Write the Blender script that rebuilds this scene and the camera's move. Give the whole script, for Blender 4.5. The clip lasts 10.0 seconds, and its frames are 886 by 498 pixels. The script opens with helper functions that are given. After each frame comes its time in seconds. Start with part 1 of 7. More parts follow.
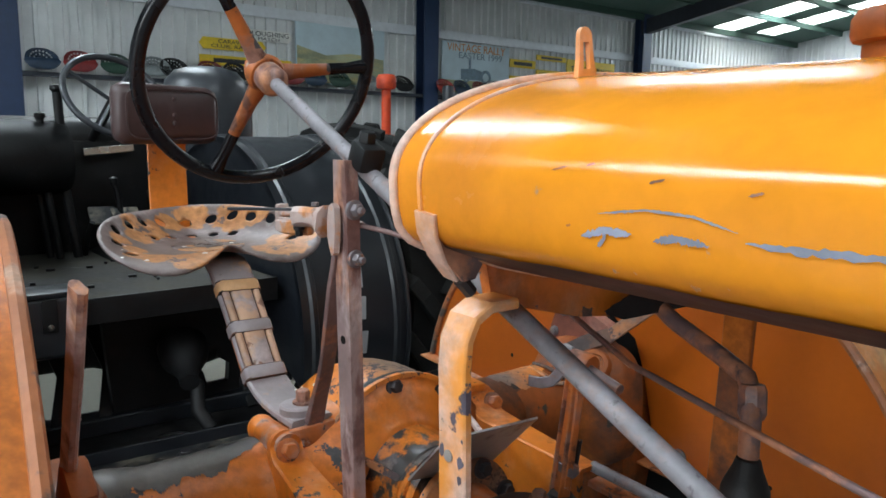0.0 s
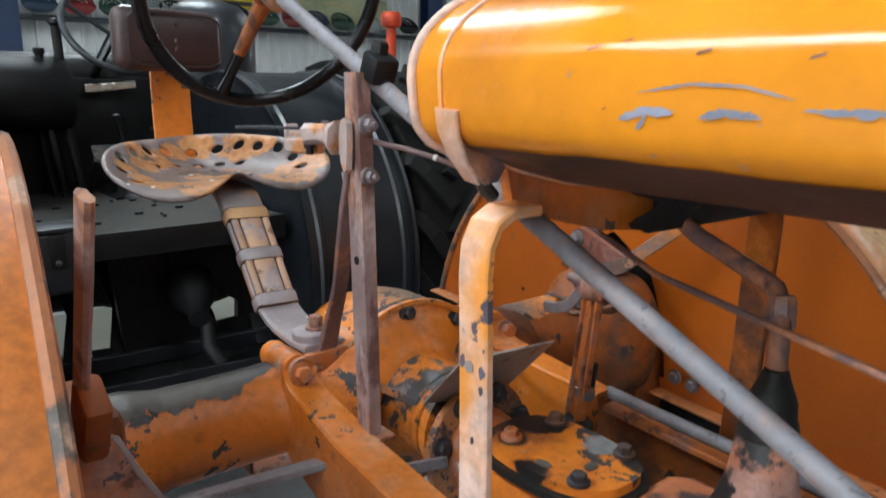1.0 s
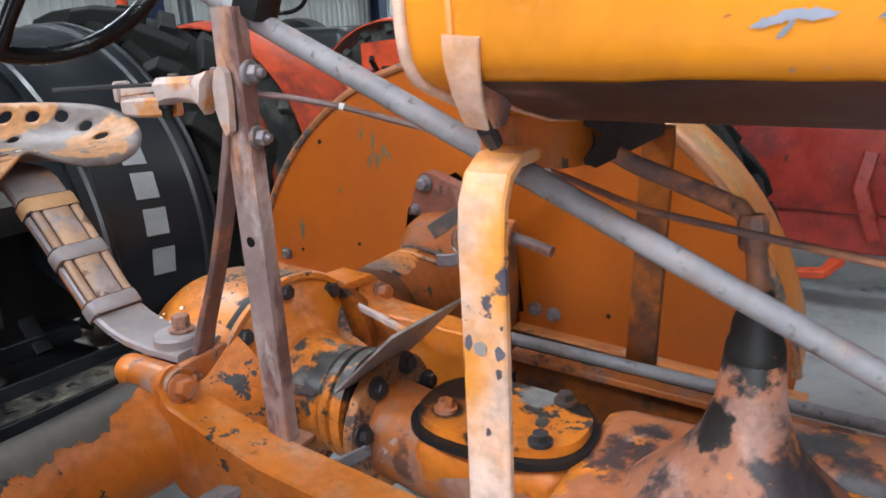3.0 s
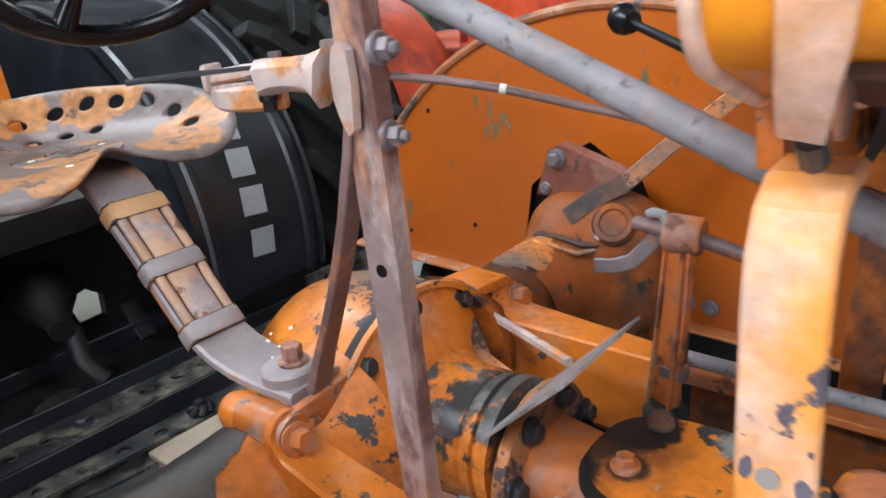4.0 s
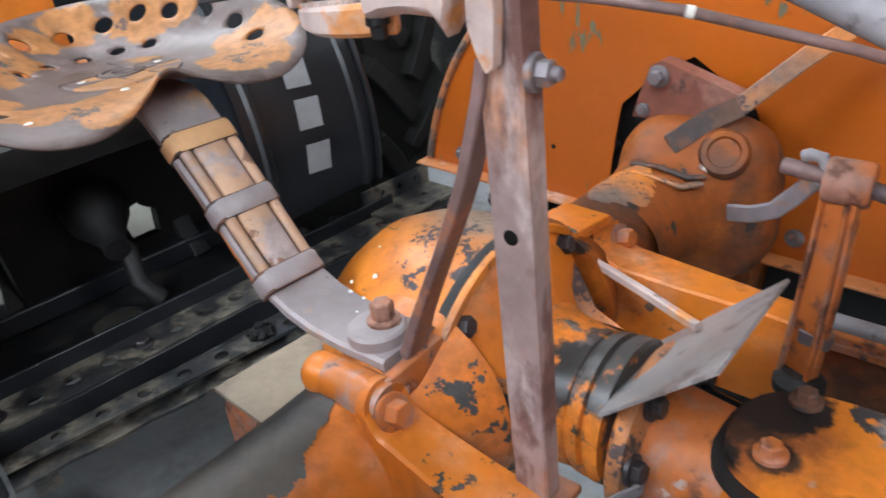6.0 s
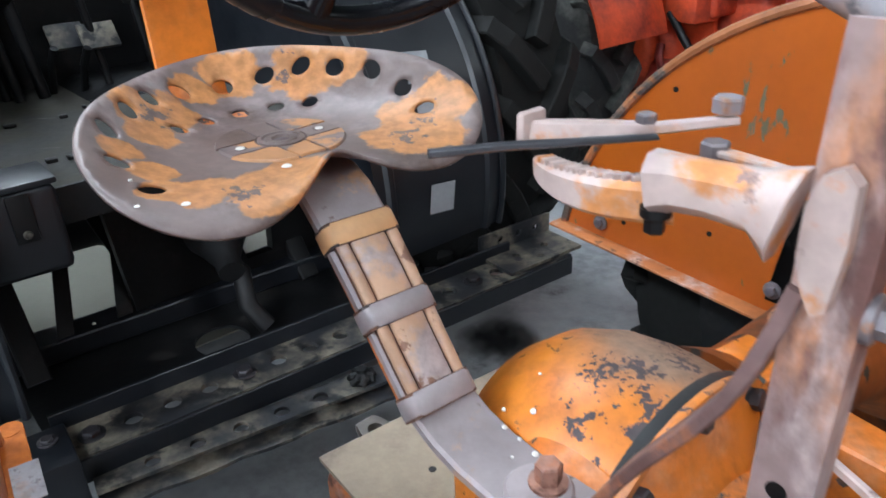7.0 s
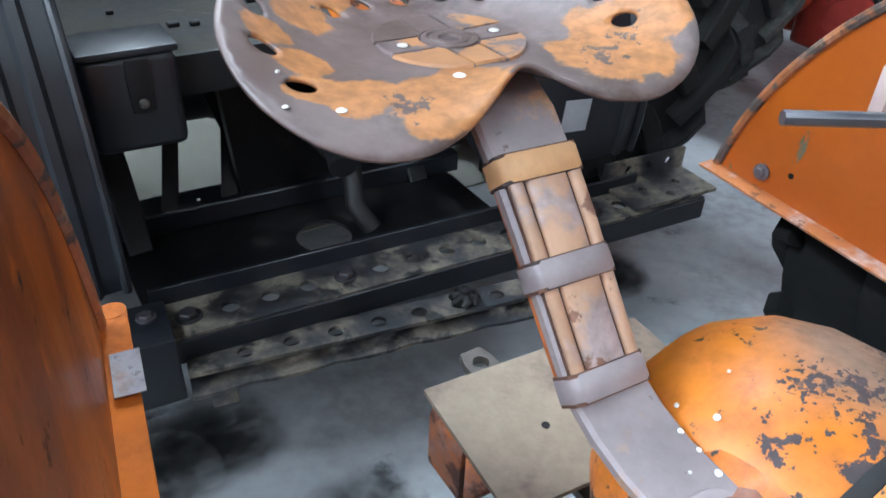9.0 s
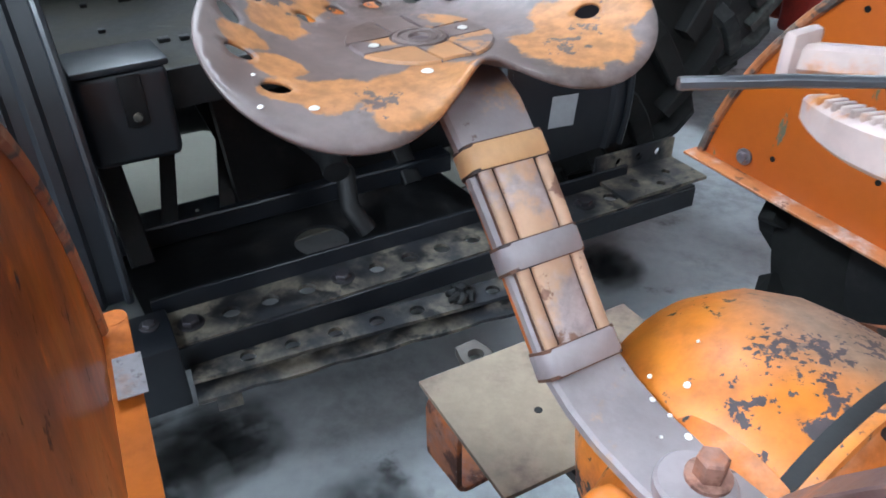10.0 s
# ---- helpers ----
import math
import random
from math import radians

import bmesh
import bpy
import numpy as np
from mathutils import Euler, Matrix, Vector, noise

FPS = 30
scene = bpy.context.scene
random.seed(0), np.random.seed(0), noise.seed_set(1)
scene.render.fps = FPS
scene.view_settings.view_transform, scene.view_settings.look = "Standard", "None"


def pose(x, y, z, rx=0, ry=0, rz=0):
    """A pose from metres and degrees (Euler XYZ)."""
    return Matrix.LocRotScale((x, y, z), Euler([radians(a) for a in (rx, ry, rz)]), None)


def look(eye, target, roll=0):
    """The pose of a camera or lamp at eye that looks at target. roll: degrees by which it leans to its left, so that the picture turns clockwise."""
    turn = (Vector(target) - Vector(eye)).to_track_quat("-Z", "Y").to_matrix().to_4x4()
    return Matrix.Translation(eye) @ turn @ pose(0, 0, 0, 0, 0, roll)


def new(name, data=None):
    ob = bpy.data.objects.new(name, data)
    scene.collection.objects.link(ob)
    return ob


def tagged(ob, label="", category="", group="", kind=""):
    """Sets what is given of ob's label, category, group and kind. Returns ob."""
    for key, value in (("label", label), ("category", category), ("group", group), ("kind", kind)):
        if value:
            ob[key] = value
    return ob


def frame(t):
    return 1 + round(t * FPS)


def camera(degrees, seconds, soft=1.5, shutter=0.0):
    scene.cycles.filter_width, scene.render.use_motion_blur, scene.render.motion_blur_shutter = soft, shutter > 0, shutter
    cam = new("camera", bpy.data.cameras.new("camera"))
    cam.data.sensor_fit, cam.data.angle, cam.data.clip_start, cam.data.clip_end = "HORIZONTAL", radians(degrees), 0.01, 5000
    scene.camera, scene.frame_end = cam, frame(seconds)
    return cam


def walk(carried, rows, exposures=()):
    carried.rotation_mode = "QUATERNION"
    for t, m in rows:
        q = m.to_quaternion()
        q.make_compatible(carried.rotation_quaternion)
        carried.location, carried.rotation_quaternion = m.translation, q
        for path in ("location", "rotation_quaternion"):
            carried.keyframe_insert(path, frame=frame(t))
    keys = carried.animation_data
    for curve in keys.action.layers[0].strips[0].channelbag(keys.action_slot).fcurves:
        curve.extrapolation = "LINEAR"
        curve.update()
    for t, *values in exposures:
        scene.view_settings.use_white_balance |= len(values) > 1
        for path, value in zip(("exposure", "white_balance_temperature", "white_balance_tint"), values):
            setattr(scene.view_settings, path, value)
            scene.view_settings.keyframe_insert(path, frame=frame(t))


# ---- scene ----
import functools
from mathutils import geometry

# Plan: u along the tractor's rear axle, v towards its front, z up. K turns plan units into metres.
K = 1.12
AX, AY = 0.748, 0.663
PLAN = Matrix(((K * AX, K * AY, 0, K * -0.06), (K * AY, -K * AX, 0, K * 1.109), (0, 0, K, 0), (0, 0, 0, 1)))

cam = camera(61.9, 10.0, soft=1.6, shutter=0.35)
PATH = [
    (0, (0.039, -0.011, 1.295), (-0.041, 1.964, 0.99), 0.9),
    (0.5, (0.037, -0.008, 1.29), (-0.061, 1.965, 0.979), 1.2),
    (1, (0.024, 0.009, 1.25), (-0.066, 1.957, 0.807), 0.6),
    (1.5, (-0.029, 0.033, 1.232), (0.106, 1.96, 0.712), 2.0),
    (2, (-0.102, 0.078, 1.231), (0.344, 1.969, 0.755), 0.7),
    (2.2, (-0.137, 0.086, 1.233), (0.382, 1.977, 0.842), 0.6),
    (3.3, (-0.165, 0.212, 1.239), (0.327, 2.042, 0.601), -4.7),
    (3.5, (-0.165, 0.255, 1.241), (0.197, 2.123, 0.627), -5.4),
    (4, (-0.183, 0.396, 1.242), (0.126, 2.245, 0.546), -6.0),
    (4.5, (-0.207, 0.495, 1.248), (0.102, 2.296, 0.437), -5.6),
    (5, (-0.213, 0.511, 1.237), (0.217, 2.257, 0.362), -5.0),
    (5.2, (-0.218, 0.51, 1.236), (0.2, 2.253, 0.349), -5.6),
    (6.3, (-0.247, 0.564, 1.264), (-0.182, 2.337, 0.341), -5.0),
    (6.5, (-0.271, 0.6, 1.282), (-0.248, 2.388, 0.387), -3.0),
    (7, (-0.306, 0.682, 1.313), (-0.36, 2.473, 0.424), -2.4),
    (7.5, (-0.342, 0.746, 1.322), (-0.456, 2.526, 0.416), -0.8),
    (8, (-0.364, 0.787, 1.313), (-0.474, 2.502, 0.29), 0.7),
    (8.5, (-0.39, 0.803, 1.298), (-0.607, 2.481, 0.232), 1.1),
    (9, (-0.399, 0.808, 1.283), (-0.658, 2.446, 0.166), 2.2),
    (9.5, (-0.394, 0.805, 1.272), (-0.661, 2.411, 0.111), 2.1),
    (10, (-0.368, 0.779, 1.287), (-0.645, 2.423, 0.181), -0.7),
]
EXPOSURES = [(0.0, -0.32, 6250, 6), (2.0, -0.04, 6350, 8), (4.0, 0.14, 6300, 10), (5.0, 0.20, 6300, 10), (6.5, 0.22, 6150, 10), (8.0, 0.12, 5800, 8), (8.5, 0.12, 5780, 8), (9.0, 0.40, 5750, 8), (10.0, 0.40, 5750, 8)]
walk(cam, [(t, look(eye, target, roll)) for t, eye, target, roll in PATH], EXPOSURES)

# ---- light ----
world = bpy.data.worlds.new("sky")
world.use_nodes = True
scene.world = world
wn, wl = world.node_tree.nodes, world.node_tree.links
sky = wn.new("ShaderNodeTexSky")
sky.sky_type, sky.sun_disc, sky.sun_elevation, sky.sun_rotation = "NISHITA", False, radians(48), radians(200)
wl.new(sky.outputs[0], wn["Background"].inputs[0])
wn["Background"].inputs[1].default_value = 0.1


def plan(u, v, z):
    return PLAN @ Vector((u, v, z))


def area_lamp(name, u, v, z, toward, size_u, size_v, power, colour):
    data = bpy.data.lights.new(name, "AREA")
    data.shape, data.size, data.size_y, data.energy, data.color = "RECTANGLE", size_u * K, size_v * K, power, colour
    ob = new(name, data)
    d = (plan(*toward) - plan(u, v, z)).normalized()
    x = (plan(1, 0, 0) - plan(0, 0, 0)).normalized()
    x = (x - d * x.dot(d)).normalized()
    y = (-d).cross(x)
    ob.matrix_world = Matrix.Translation(plan(u, v, z)) @ Matrix((x, y, -d)).transposed().to_4x4()
    return ob


ROOF = lambda v: 3.75 + (9.5 - abs(v)) * 0.17
SKYLIGHTS = [(-3.9, -3.0), (-3.9, 3.0), (0.6, -4.6), (0.6, 3.4), (7.0, -4.6), (7.0, 3.4), (16.3, -7.4), (18.0, -7.0)]
POWER = [680, 520, 430, 120, 330, 170, 380, 380]
for (su, sv), watts in zip(SKYLIGHTS, POWER):
    zz = ROOF(sv) - 0.06
    area_lamp("skylight_lamp", su, sv, zz, (su, sv, 0), 1.0, 4.2, watts, (0.82, 0.92, 1.0))
# Unseen fill lamp, added to brighten faces turned towards -u.
area_lamp("side_fill_lamp", -9.7, 3.0, 2.75, (0, 1.0, 1.0), 4.6, 2.2, 520, (0.92, 0.96, 1.0))

# ---- materials ----


def material(name, base, rough=0.5, metal=0.0, vary=0.18, scale=9.0, bump=0.15, fine=60.0, layers=(), coat=0.0, spec=0.5, seed=0.0, grain=0.25, spots=()):
    """Layers lie over the base, last on top: colour, cover 0..1, size of the patches (1/m), edge, roughness, metal,
    stretch.
    Spots are ragged patches about one place of the plan: colour, place, radius, raggedness, grain (1/m), edge,
    roughness."""
    m = bpy.data.materials.new(name)
    m.use_nodes = True
    n, l = m.node_tree.nodes, m.node_tree.links
    b = n["Principled BSDF"]
    co = n.new("ShaderNodeTexCoord")
    info = n.new("ShaderNodeObjectInfo")
    mix_v = n.new("ShaderNodeVectorMath")
    mix_v.operation = "ADD"
    off = n.new("ShaderNodeVectorMath")
    off.operation = "SCALE"
    off.inputs[0].default_value = (7.1, 3.3, 5.7)
    l.new(info.outputs["Random"], off.inputs[3])
    l.new(co.outputs["Object"], mix_v.inputs[0])
    l.new(off.outputs[0], mix_v.inputs[1])

    def tex(sc, detail=5.0, stretch=(1, 1, 1), shift=0.0):
        mp = n.new("ShaderNodeMapping")
        mp.inputs["Scale"].default_value = stretch
        mp.inputs["Location"].default_value = (shift, shift * 1.7, shift * 0.6)
        l.new(mix_v.outputs[0], mp.inputs[0])
        t = n.new("ShaderNodeTexNoise")
        t.inputs["Scale"].default_value, t.inputs["Detail"].default_value, t.inputs["Roughness"].default_value = sc, detail, 0.62
        l.new(mp.outputs[0], t.inputs["Vector"])
        return t.outputs[0]

    def ramp(src, lo, hi, a, c):
        r = n.new("ShaderNodeMapRange")
        r.interpolation_type = "SMOOTHSTEP"
        for i, x in enumerate((lo, hi, a, c)):
            r.inputs[i + 1].default_value = x
        l.new(src, r.inputs[0])
        return r.outputs[0]

    big, small = tex(scale), tex(fine, 3.0, shift=2.0)
    shade = n.new("ShaderNodeMath")
    shade.operation = "MULTIPLY"
    l.new(ramp(big, 0.3, 0.7, 1 - vary, 1 + vary), shade.inputs[0])
    l.new(ramp(small, 0.3, 0.7, 1 - vary * 0.35, 1 + vary * 0.35), shade.inputs[1])
    tint = n.new("ShaderNodeVectorMath")
    tint.operation = "SCALE"
    tint.inputs[0].default_value = base
    l.new(shade.outputs[0], tint.inputs[3])
    colour = tint.outputs[0]
    rough_out = ramp(big, 0.3, 0.7, max(rough - 0.08, 0.03), min(rough + 0.1, 1))
    metal_out, height = None, small
    at = n.new("ShaderNodeNewGeometry") if spots else None
    for k, (col, cover, size, edge, lr, lm, stretch) in enumerate(list(layers) + [(c, p, g, e, r, 0.0, (rad, rag)) for c, p, rad, rag, g, e, r in spots]):
        if type(cover) is tuple:
            far = n.new("ShaderNodeVectorMath")
            far.operation = "DISTANCE"
            l.new(at.outputs["Position"], far.inputs[0])
            far.inputs[1].default_value = PLAN @ Vector(cover)
            rag = n.new("ShaderNodeMath")
            rag.operation = "MULTIPLY_ADD"
            l.new(tex(size, 6.0, ONE, 3.0 + k), rag.inputs[0])
            rag.inputs[1].default_value = -2.0 * stretch[1] * stretch[0] * K
            l.new(far.outputs["Value"], rag.inputs[2])
            t, cover, edge = rag.outputs[0], None, edge * stretch[0] * K
            mask = ramp(t, stretch[0] * K * (1 - stretch[1]) - edge, stretch[0] * K * (1 - stretch[1]) + edge, 1.0, 0.0)
        else:
            t = tex(size, 7.0, stretch[:3], 11.0 + 4.3 * k + seed)
            if len(stretch) > 3:
                gather = n.new("ShaderNodeMath")
                gather.operation = "MULTIPLY_ADD"
                l.new(tex(stretch[3], 2.0, ONE, 31.0 + k), gather.inputs[0])
                gather.inputs[1].default_value = stretch[4]
                shift = n.new("ShaderNodeMath")
                shift.operation = "SUBTRACT"
                l.new(t, shift.inputs[0])
                shift.inputs[1].default_value = stretch[4] * 0.5
                l.new(shift.outputs[0], gather.inputs[2])
                t = gather.outputs[0]
            c = 0.5 + (0.5 - cover) * 0.42
            mask = ramp(t, c - edge, c + edge, 0.0, 1.0)
        lt = n.new("ShaderNodeVectorMath")
        lt.operation = "SCALE"
        lt.inputs[0].default_value = col
        l.new(ramp(small, 0.25, 0.75, 1 - grain, 1 + grain), lt.inputs[3])
        mx = n.new("ShaderNodeMix")
        mx.data_type = "RGBA"
        l.new(mask, mx.inputs[0])
        l.new(colour, mx.inputs[6])
        l.new(lt.outputs[0], mx.inputs[7])
        colour = mx.outputs[2]
        mr = n.new("ShaderNodeMix")
        l.new(mask, mr.inputs[0])
        l.new(rough_out, mr.inputs[2])
        mr.inputs[3].default_value = lr
        rough_out = mr.outputs[0]
        mm = n.new("ShaderNodeMix")
        l.new(mask, mm.inputs[0])
        if metal_out is None:
            mm.inputs[2].default_value = metal
        else:
            l.new(metal_out, mm.inputs[2])
        mm.inputs[3].default_value = lm
        metal_out = mm.outputs[0]
        hs = n.new("ShaderNodeMath")
        hs.operation = "MULTIPLY_ADD"
        l.new(mask, hs.inputs[0])
        hs.inputs[1].default_value = -0.35
        l.new(height, hs.inputs[2])
        height = hs.outputs[0]
    l.new(colour, b.inputs["Base Color"])
    l.new(rough_out, b.inputs["Roughness"])
    if metal_out is None:
        b.inputs["Metallic"].default_value = metal
    else:
        l.new(metal_out, b.inputs["Metallic"])
    b.inputs["Specular IOR Level"].default_value = spec
    b.inputs["Coat Weight"].default_value = coat
    b.inputs["Coat Roughness"].default_value = 0.12
    if bump:
        bp = n.new("ShaderNodeBump")
        bp.inputs["Strength"].default_value, bp.inputs["Distance"].default_value = bump, 0.002
        l.new(height, bp.inputs["Height"])
        l.new(bp.outputs[0], b.inputs["Normal"])
    return m


ONE = (1, 1, 1)
DARK = (0.055, 0.05, 0.05)
CLUMP = (1, 1, 1, 7.0, 1.1)
TANK = material("tank_enamel", (0.82, 0.295, 0.016), 0.15, vary=0.05, bump=0.015, coat=0.0, spec=0.30, grain=0.08,
                layers=[((0.42, 0.24, 0.17), 0.0, 26, 0.02, 0.5, 0.0, (1, 1, 0.6, 9.0, 0.35)), ((0.55, 0.18, 0.02), 0.2, 3.0, 0.2, 0.3, 0.0, ONE)])
ORANGE = material("orange_enamel", (0.66, 0.185, 0.016), 0.36, vary=0.10, bump=0.14,
                  layers=[((0.56, 0.150, 0.018), 0.46, 6, 0.12, 0.45, 0.0, ONE), ((0.30, 0.085, 0.024), 0.10, 11, 0.05, 0.6, 0.0, ONE),
                          (DARK, 0.04, 42, 0.012, 0.6, 0.1, CLUMP), ((0.54, 0.27, 0.16), 0.22, 8, 0.14, 0.5, 0.0, ONE)])
DULL_ORANGE = material("dull_orange_enamel", (0.50, 0.135, 0.016), 0.72, vary=0.12, bump=0.1, spec=0.15, layers=[((0.36, 0.10, 0.02), 0.36, 8, 0.12, 0.7, 0.0, ONE)])
# Dark brown for grime together with the shade under the tank.
SHADED_UNDERSIDE = material("shaded_grimy_underside", (0.075, 0.030, 0.020), 0.55, vary=0.25, bump=0.2, spec=0.3,
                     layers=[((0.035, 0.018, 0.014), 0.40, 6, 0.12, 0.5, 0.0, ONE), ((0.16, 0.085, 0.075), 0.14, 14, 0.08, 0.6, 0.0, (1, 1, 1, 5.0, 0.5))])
CHIPPED = material("chipped_orange_enamel", (0.66, 0.20, 0.016), 0.38, vary=0.15, bump=0.25,
                   layers=[((0.46, 0.15, 0.03), 0.40, 7, 0.08, 0.5, 0.0, ONE), ((0.16, 0.12, 0.10), 0.54, 5, 0.14, 0.5, 0.1, ONE),
                           ((0.075, 0.05, 0.05), 0.20, 95, 0.025, 0.6, 0.1, (1, 1, 1, 7.0, 1.1)), ((0.06, 0.05, 0.05), -0.22, 24, 0.02, 0.65, 0.1, (1, 1, 1, 6.0, 0.8))])
FLAKE = (0.055, 0.038, 0.040)
DOME = material("flaked_orange_dome", (0.66, 0.20, 0.016), 0.36, vary=0.12, bump=0.22,
                layers=[((0.52, 0.150, 0.022), 0.40, 7, 0.10, 0.45, 0.0, ONE), (FLAKE, 0.0, 60, 0.015, 0.6, 0.1, CLUMP)],
                spots=[((0.21, 0.125, 0.078), (0.046, -0.080, 0.768), 0.084, 0.35, 14, 0.45, 0.5), ((0.21, 0.13, 0.085), (0.100, -0.100, 0.735), 0.070, 0.4, 14, 0.45, 0.5)]
                + [(FLAKE, at, 0.0085, rag, grain, 0.12, 0.6) for at, rag, grain in (((-0.042, -0.092, 0.779), 10.0, 120), ((-0.020, -0.066, 0.780), 10.0, 110), ((-0.050, -0.040, 0.775), 8.0, 80), ((-0.092, -0.080, 0.760), 6.0, 50),
                                                                               ((-0.064, -0.030, 0.768), 6.0, 45), ((0.030, -0.055, 0.774), 9.0, 120), ((0.060, -0.090, 0.765), 9.0, 130))])
FADED = material("faded_orange_enamel", (0.42, 0.115, 0.022), 0.5, vary=0.2, bump=0.22,
                 layers=[((0.30, 0.15, 0.11), 0.42, 9, 0.07, 0.6, 0.0, ONE), ((0.12, 0.048, 0.03), 0.32, 15, 0.05, 0.75, 0.0, ONE),
                         ((0.06, 0.055, 0.06), -0.06, 34, 0.02, 0.5, 0.2, CLUMP), ((0.42, 0.33, 0.31), 0.10, 24, 0.03, 0.5, 0.1, ONE)])
BROWN_CAST = material("brown_oiled_casting", (0.22, 0.055, 0.010), 0.5, vary=0.22, bump=0.25, spec=0.28,
                      layers=[((0.40, 0.11, 0.012), 0.34, 5, 0.10, 0.5, 0.0, ONE), ((0.10, 0.04, 0.022), 0.40, 7, 0.08, 0.55, 0.0, ONE), ((0.035, 0.03, 0.028), -0.04, 26, 0.03, 0.6, 0.0, CLUMP)])
LEG = material("rubbed_orange_leg", (0.80, 0.30, 0.05), 0.40, vary=0.12, bump=0.12,
               layers=[((0.66, 0.46, 0.38), 0.54, 6, 0.12, 0.42, 0.0, ONE), ((0.10, 0.08, 0.10), -0.22, 30, 0.02, 0.55, 0.1, CLUMP)])
FENDER = material("fender_enamel", (0.50, 0.112, 0.008), 0.32, vary=0.05, bump=0.012, coat=0.08, grain=0.04,
                  layers=[((0.38, 0.082, 0.008), 0.46, 1.6, 0.24, 0.42, 0.0, ONE), ((0.13, 0.12, 0.07), 0.05, 20, 0.014, 0.6, 0.0, (1, 1.6, 0.5, 4.0, 0.5))])
NECK = material("paint_worn_neck", (0.055, 0.048, 0.045), 0.42, 0.1, vary=0.3, bump=0.25,
                layers=[((0.22, 0.18, 0.17), 0.30, 16, 0.06, 0.45, 0.1, ONE), ((0.58, 0.17, 0.02), 0.56, 9, 0.02, 0.42, 0.0, ONE)])
TOP_SHEET = material("rubbed_fender_top", (0.58, 0.20, 0.035), 0.34, vary=0.18, bump=0.08, coat=0.1,
                     layers=[((0.52, 0.30, 0.13), 0.36, 5, 0.08, 0.4, 0.0, ONE), ((0.10, 0.06, 0.04), 0.06, 24, 0.02, 0.6, 0.0, ONE)])
STAINED_LIT_FENDER = material("stained_lit_fender_enamel", (0.48, 0.125, 0.014), 0.36, vary=0.25, scale=4, bump=0.12, spec=0.4,
                          layers=[((0.17, 0.046, 0.018), 0.50, 5.0, 0.16, 0.38, 0.0, (1, 1, 0.35)), ((0.55, 0.16, 0.02), 0.12, 11, 0.06, 0.4, 0.0, ONE), ((0.04, 0.03, 0.03), 0.14, 18, 0.04, 0.6, 0.0, ONE)],
                          # Orange spots over the stain put the light on the front into the paint.
                          spots=[((0.50, 0.145, 0.02), (-0.585, 0.38, 0.90), 0.34, 0.5, 16, 0.4, 0.5), ((0.50, 0.145, 0.02), (-0.60, 0.50, 0.65), 0.25, 0.5, 16, 0.4, 0.5)])
FENDER_EDGE = material("worn_fender_edge", (0.34, 0.12, 0.045), 0.5, vary=0.2, bump=0.2,
                       layers=[((0.10, 0.08, 0.07), 0.34, 10, 0.03, 0.6, 0.2, ONE), ((0.42, 0.25, 0.17), 0.26, 9, 0.05, 0.6, 0.0, ONE)])
STEEL = material("rubbed_rusty_steel", (0.32, 0.225, 0.215), 0.40, 0.1, vary=0.2, bump=0.3,
                 layers=[((0.44, 0.19, 0.09), 0.40, 13, 0.10, 0.55, 0.0, (1, 1, 0.45)), ((0.17, 0.085, 0.075), 0.38, 22, 0.07, 0.65, 0.1, (1, 1, 0.4)),
                         ((0.085, 0.065, 0.075), 0.10, 14, 0.04, 0.5, 0.2, (1, 1, 0.5)), ((0.47, 0.37, 0.36), 0.24, 16, 0.08, 0.42, 0.1, (1, 1, 0.4))])
PALE_STEEL = material("pale_rubbed_casting", (0.46, 0.355, 0.325), 0.40, 0.1, vary=0.2, bump=0.25,
                      layers=[((0.55, 0.22, 0.07), 0.32, 14, 0.05, 0.5, 0.0, ONE), ((0.22, 0.14, 0.13), 0.16, 24, 0.03, 0.6, 0.1, ONE)])
SHAFT = material("grey_painted_shaft", (0.235, 0.218, 0.232), 0.55, 0.05, vary=0.2, bump=0.25, spec=0.35,
                 layers=[((0.29, 0.205, 0.185), 0.26, 22, 0.09, 0.5, 0.05, ONE), ((0.12, 0.105, 0.11), 0.20, 75, 0.06, 0.55, 0.1, ONE)])
PEDAL = material("bare_sheet_metal", (0.36, 0.35, 0.35), 0.42, 0.4, vary=0.12, bump=0.1, layers=[((0.22, 0.19, 0.18), 0.22, 14, 0.06, 0.5, 0.3, ONE)])
PEACH_PAINT = (0.43, 0.185, 0.066)
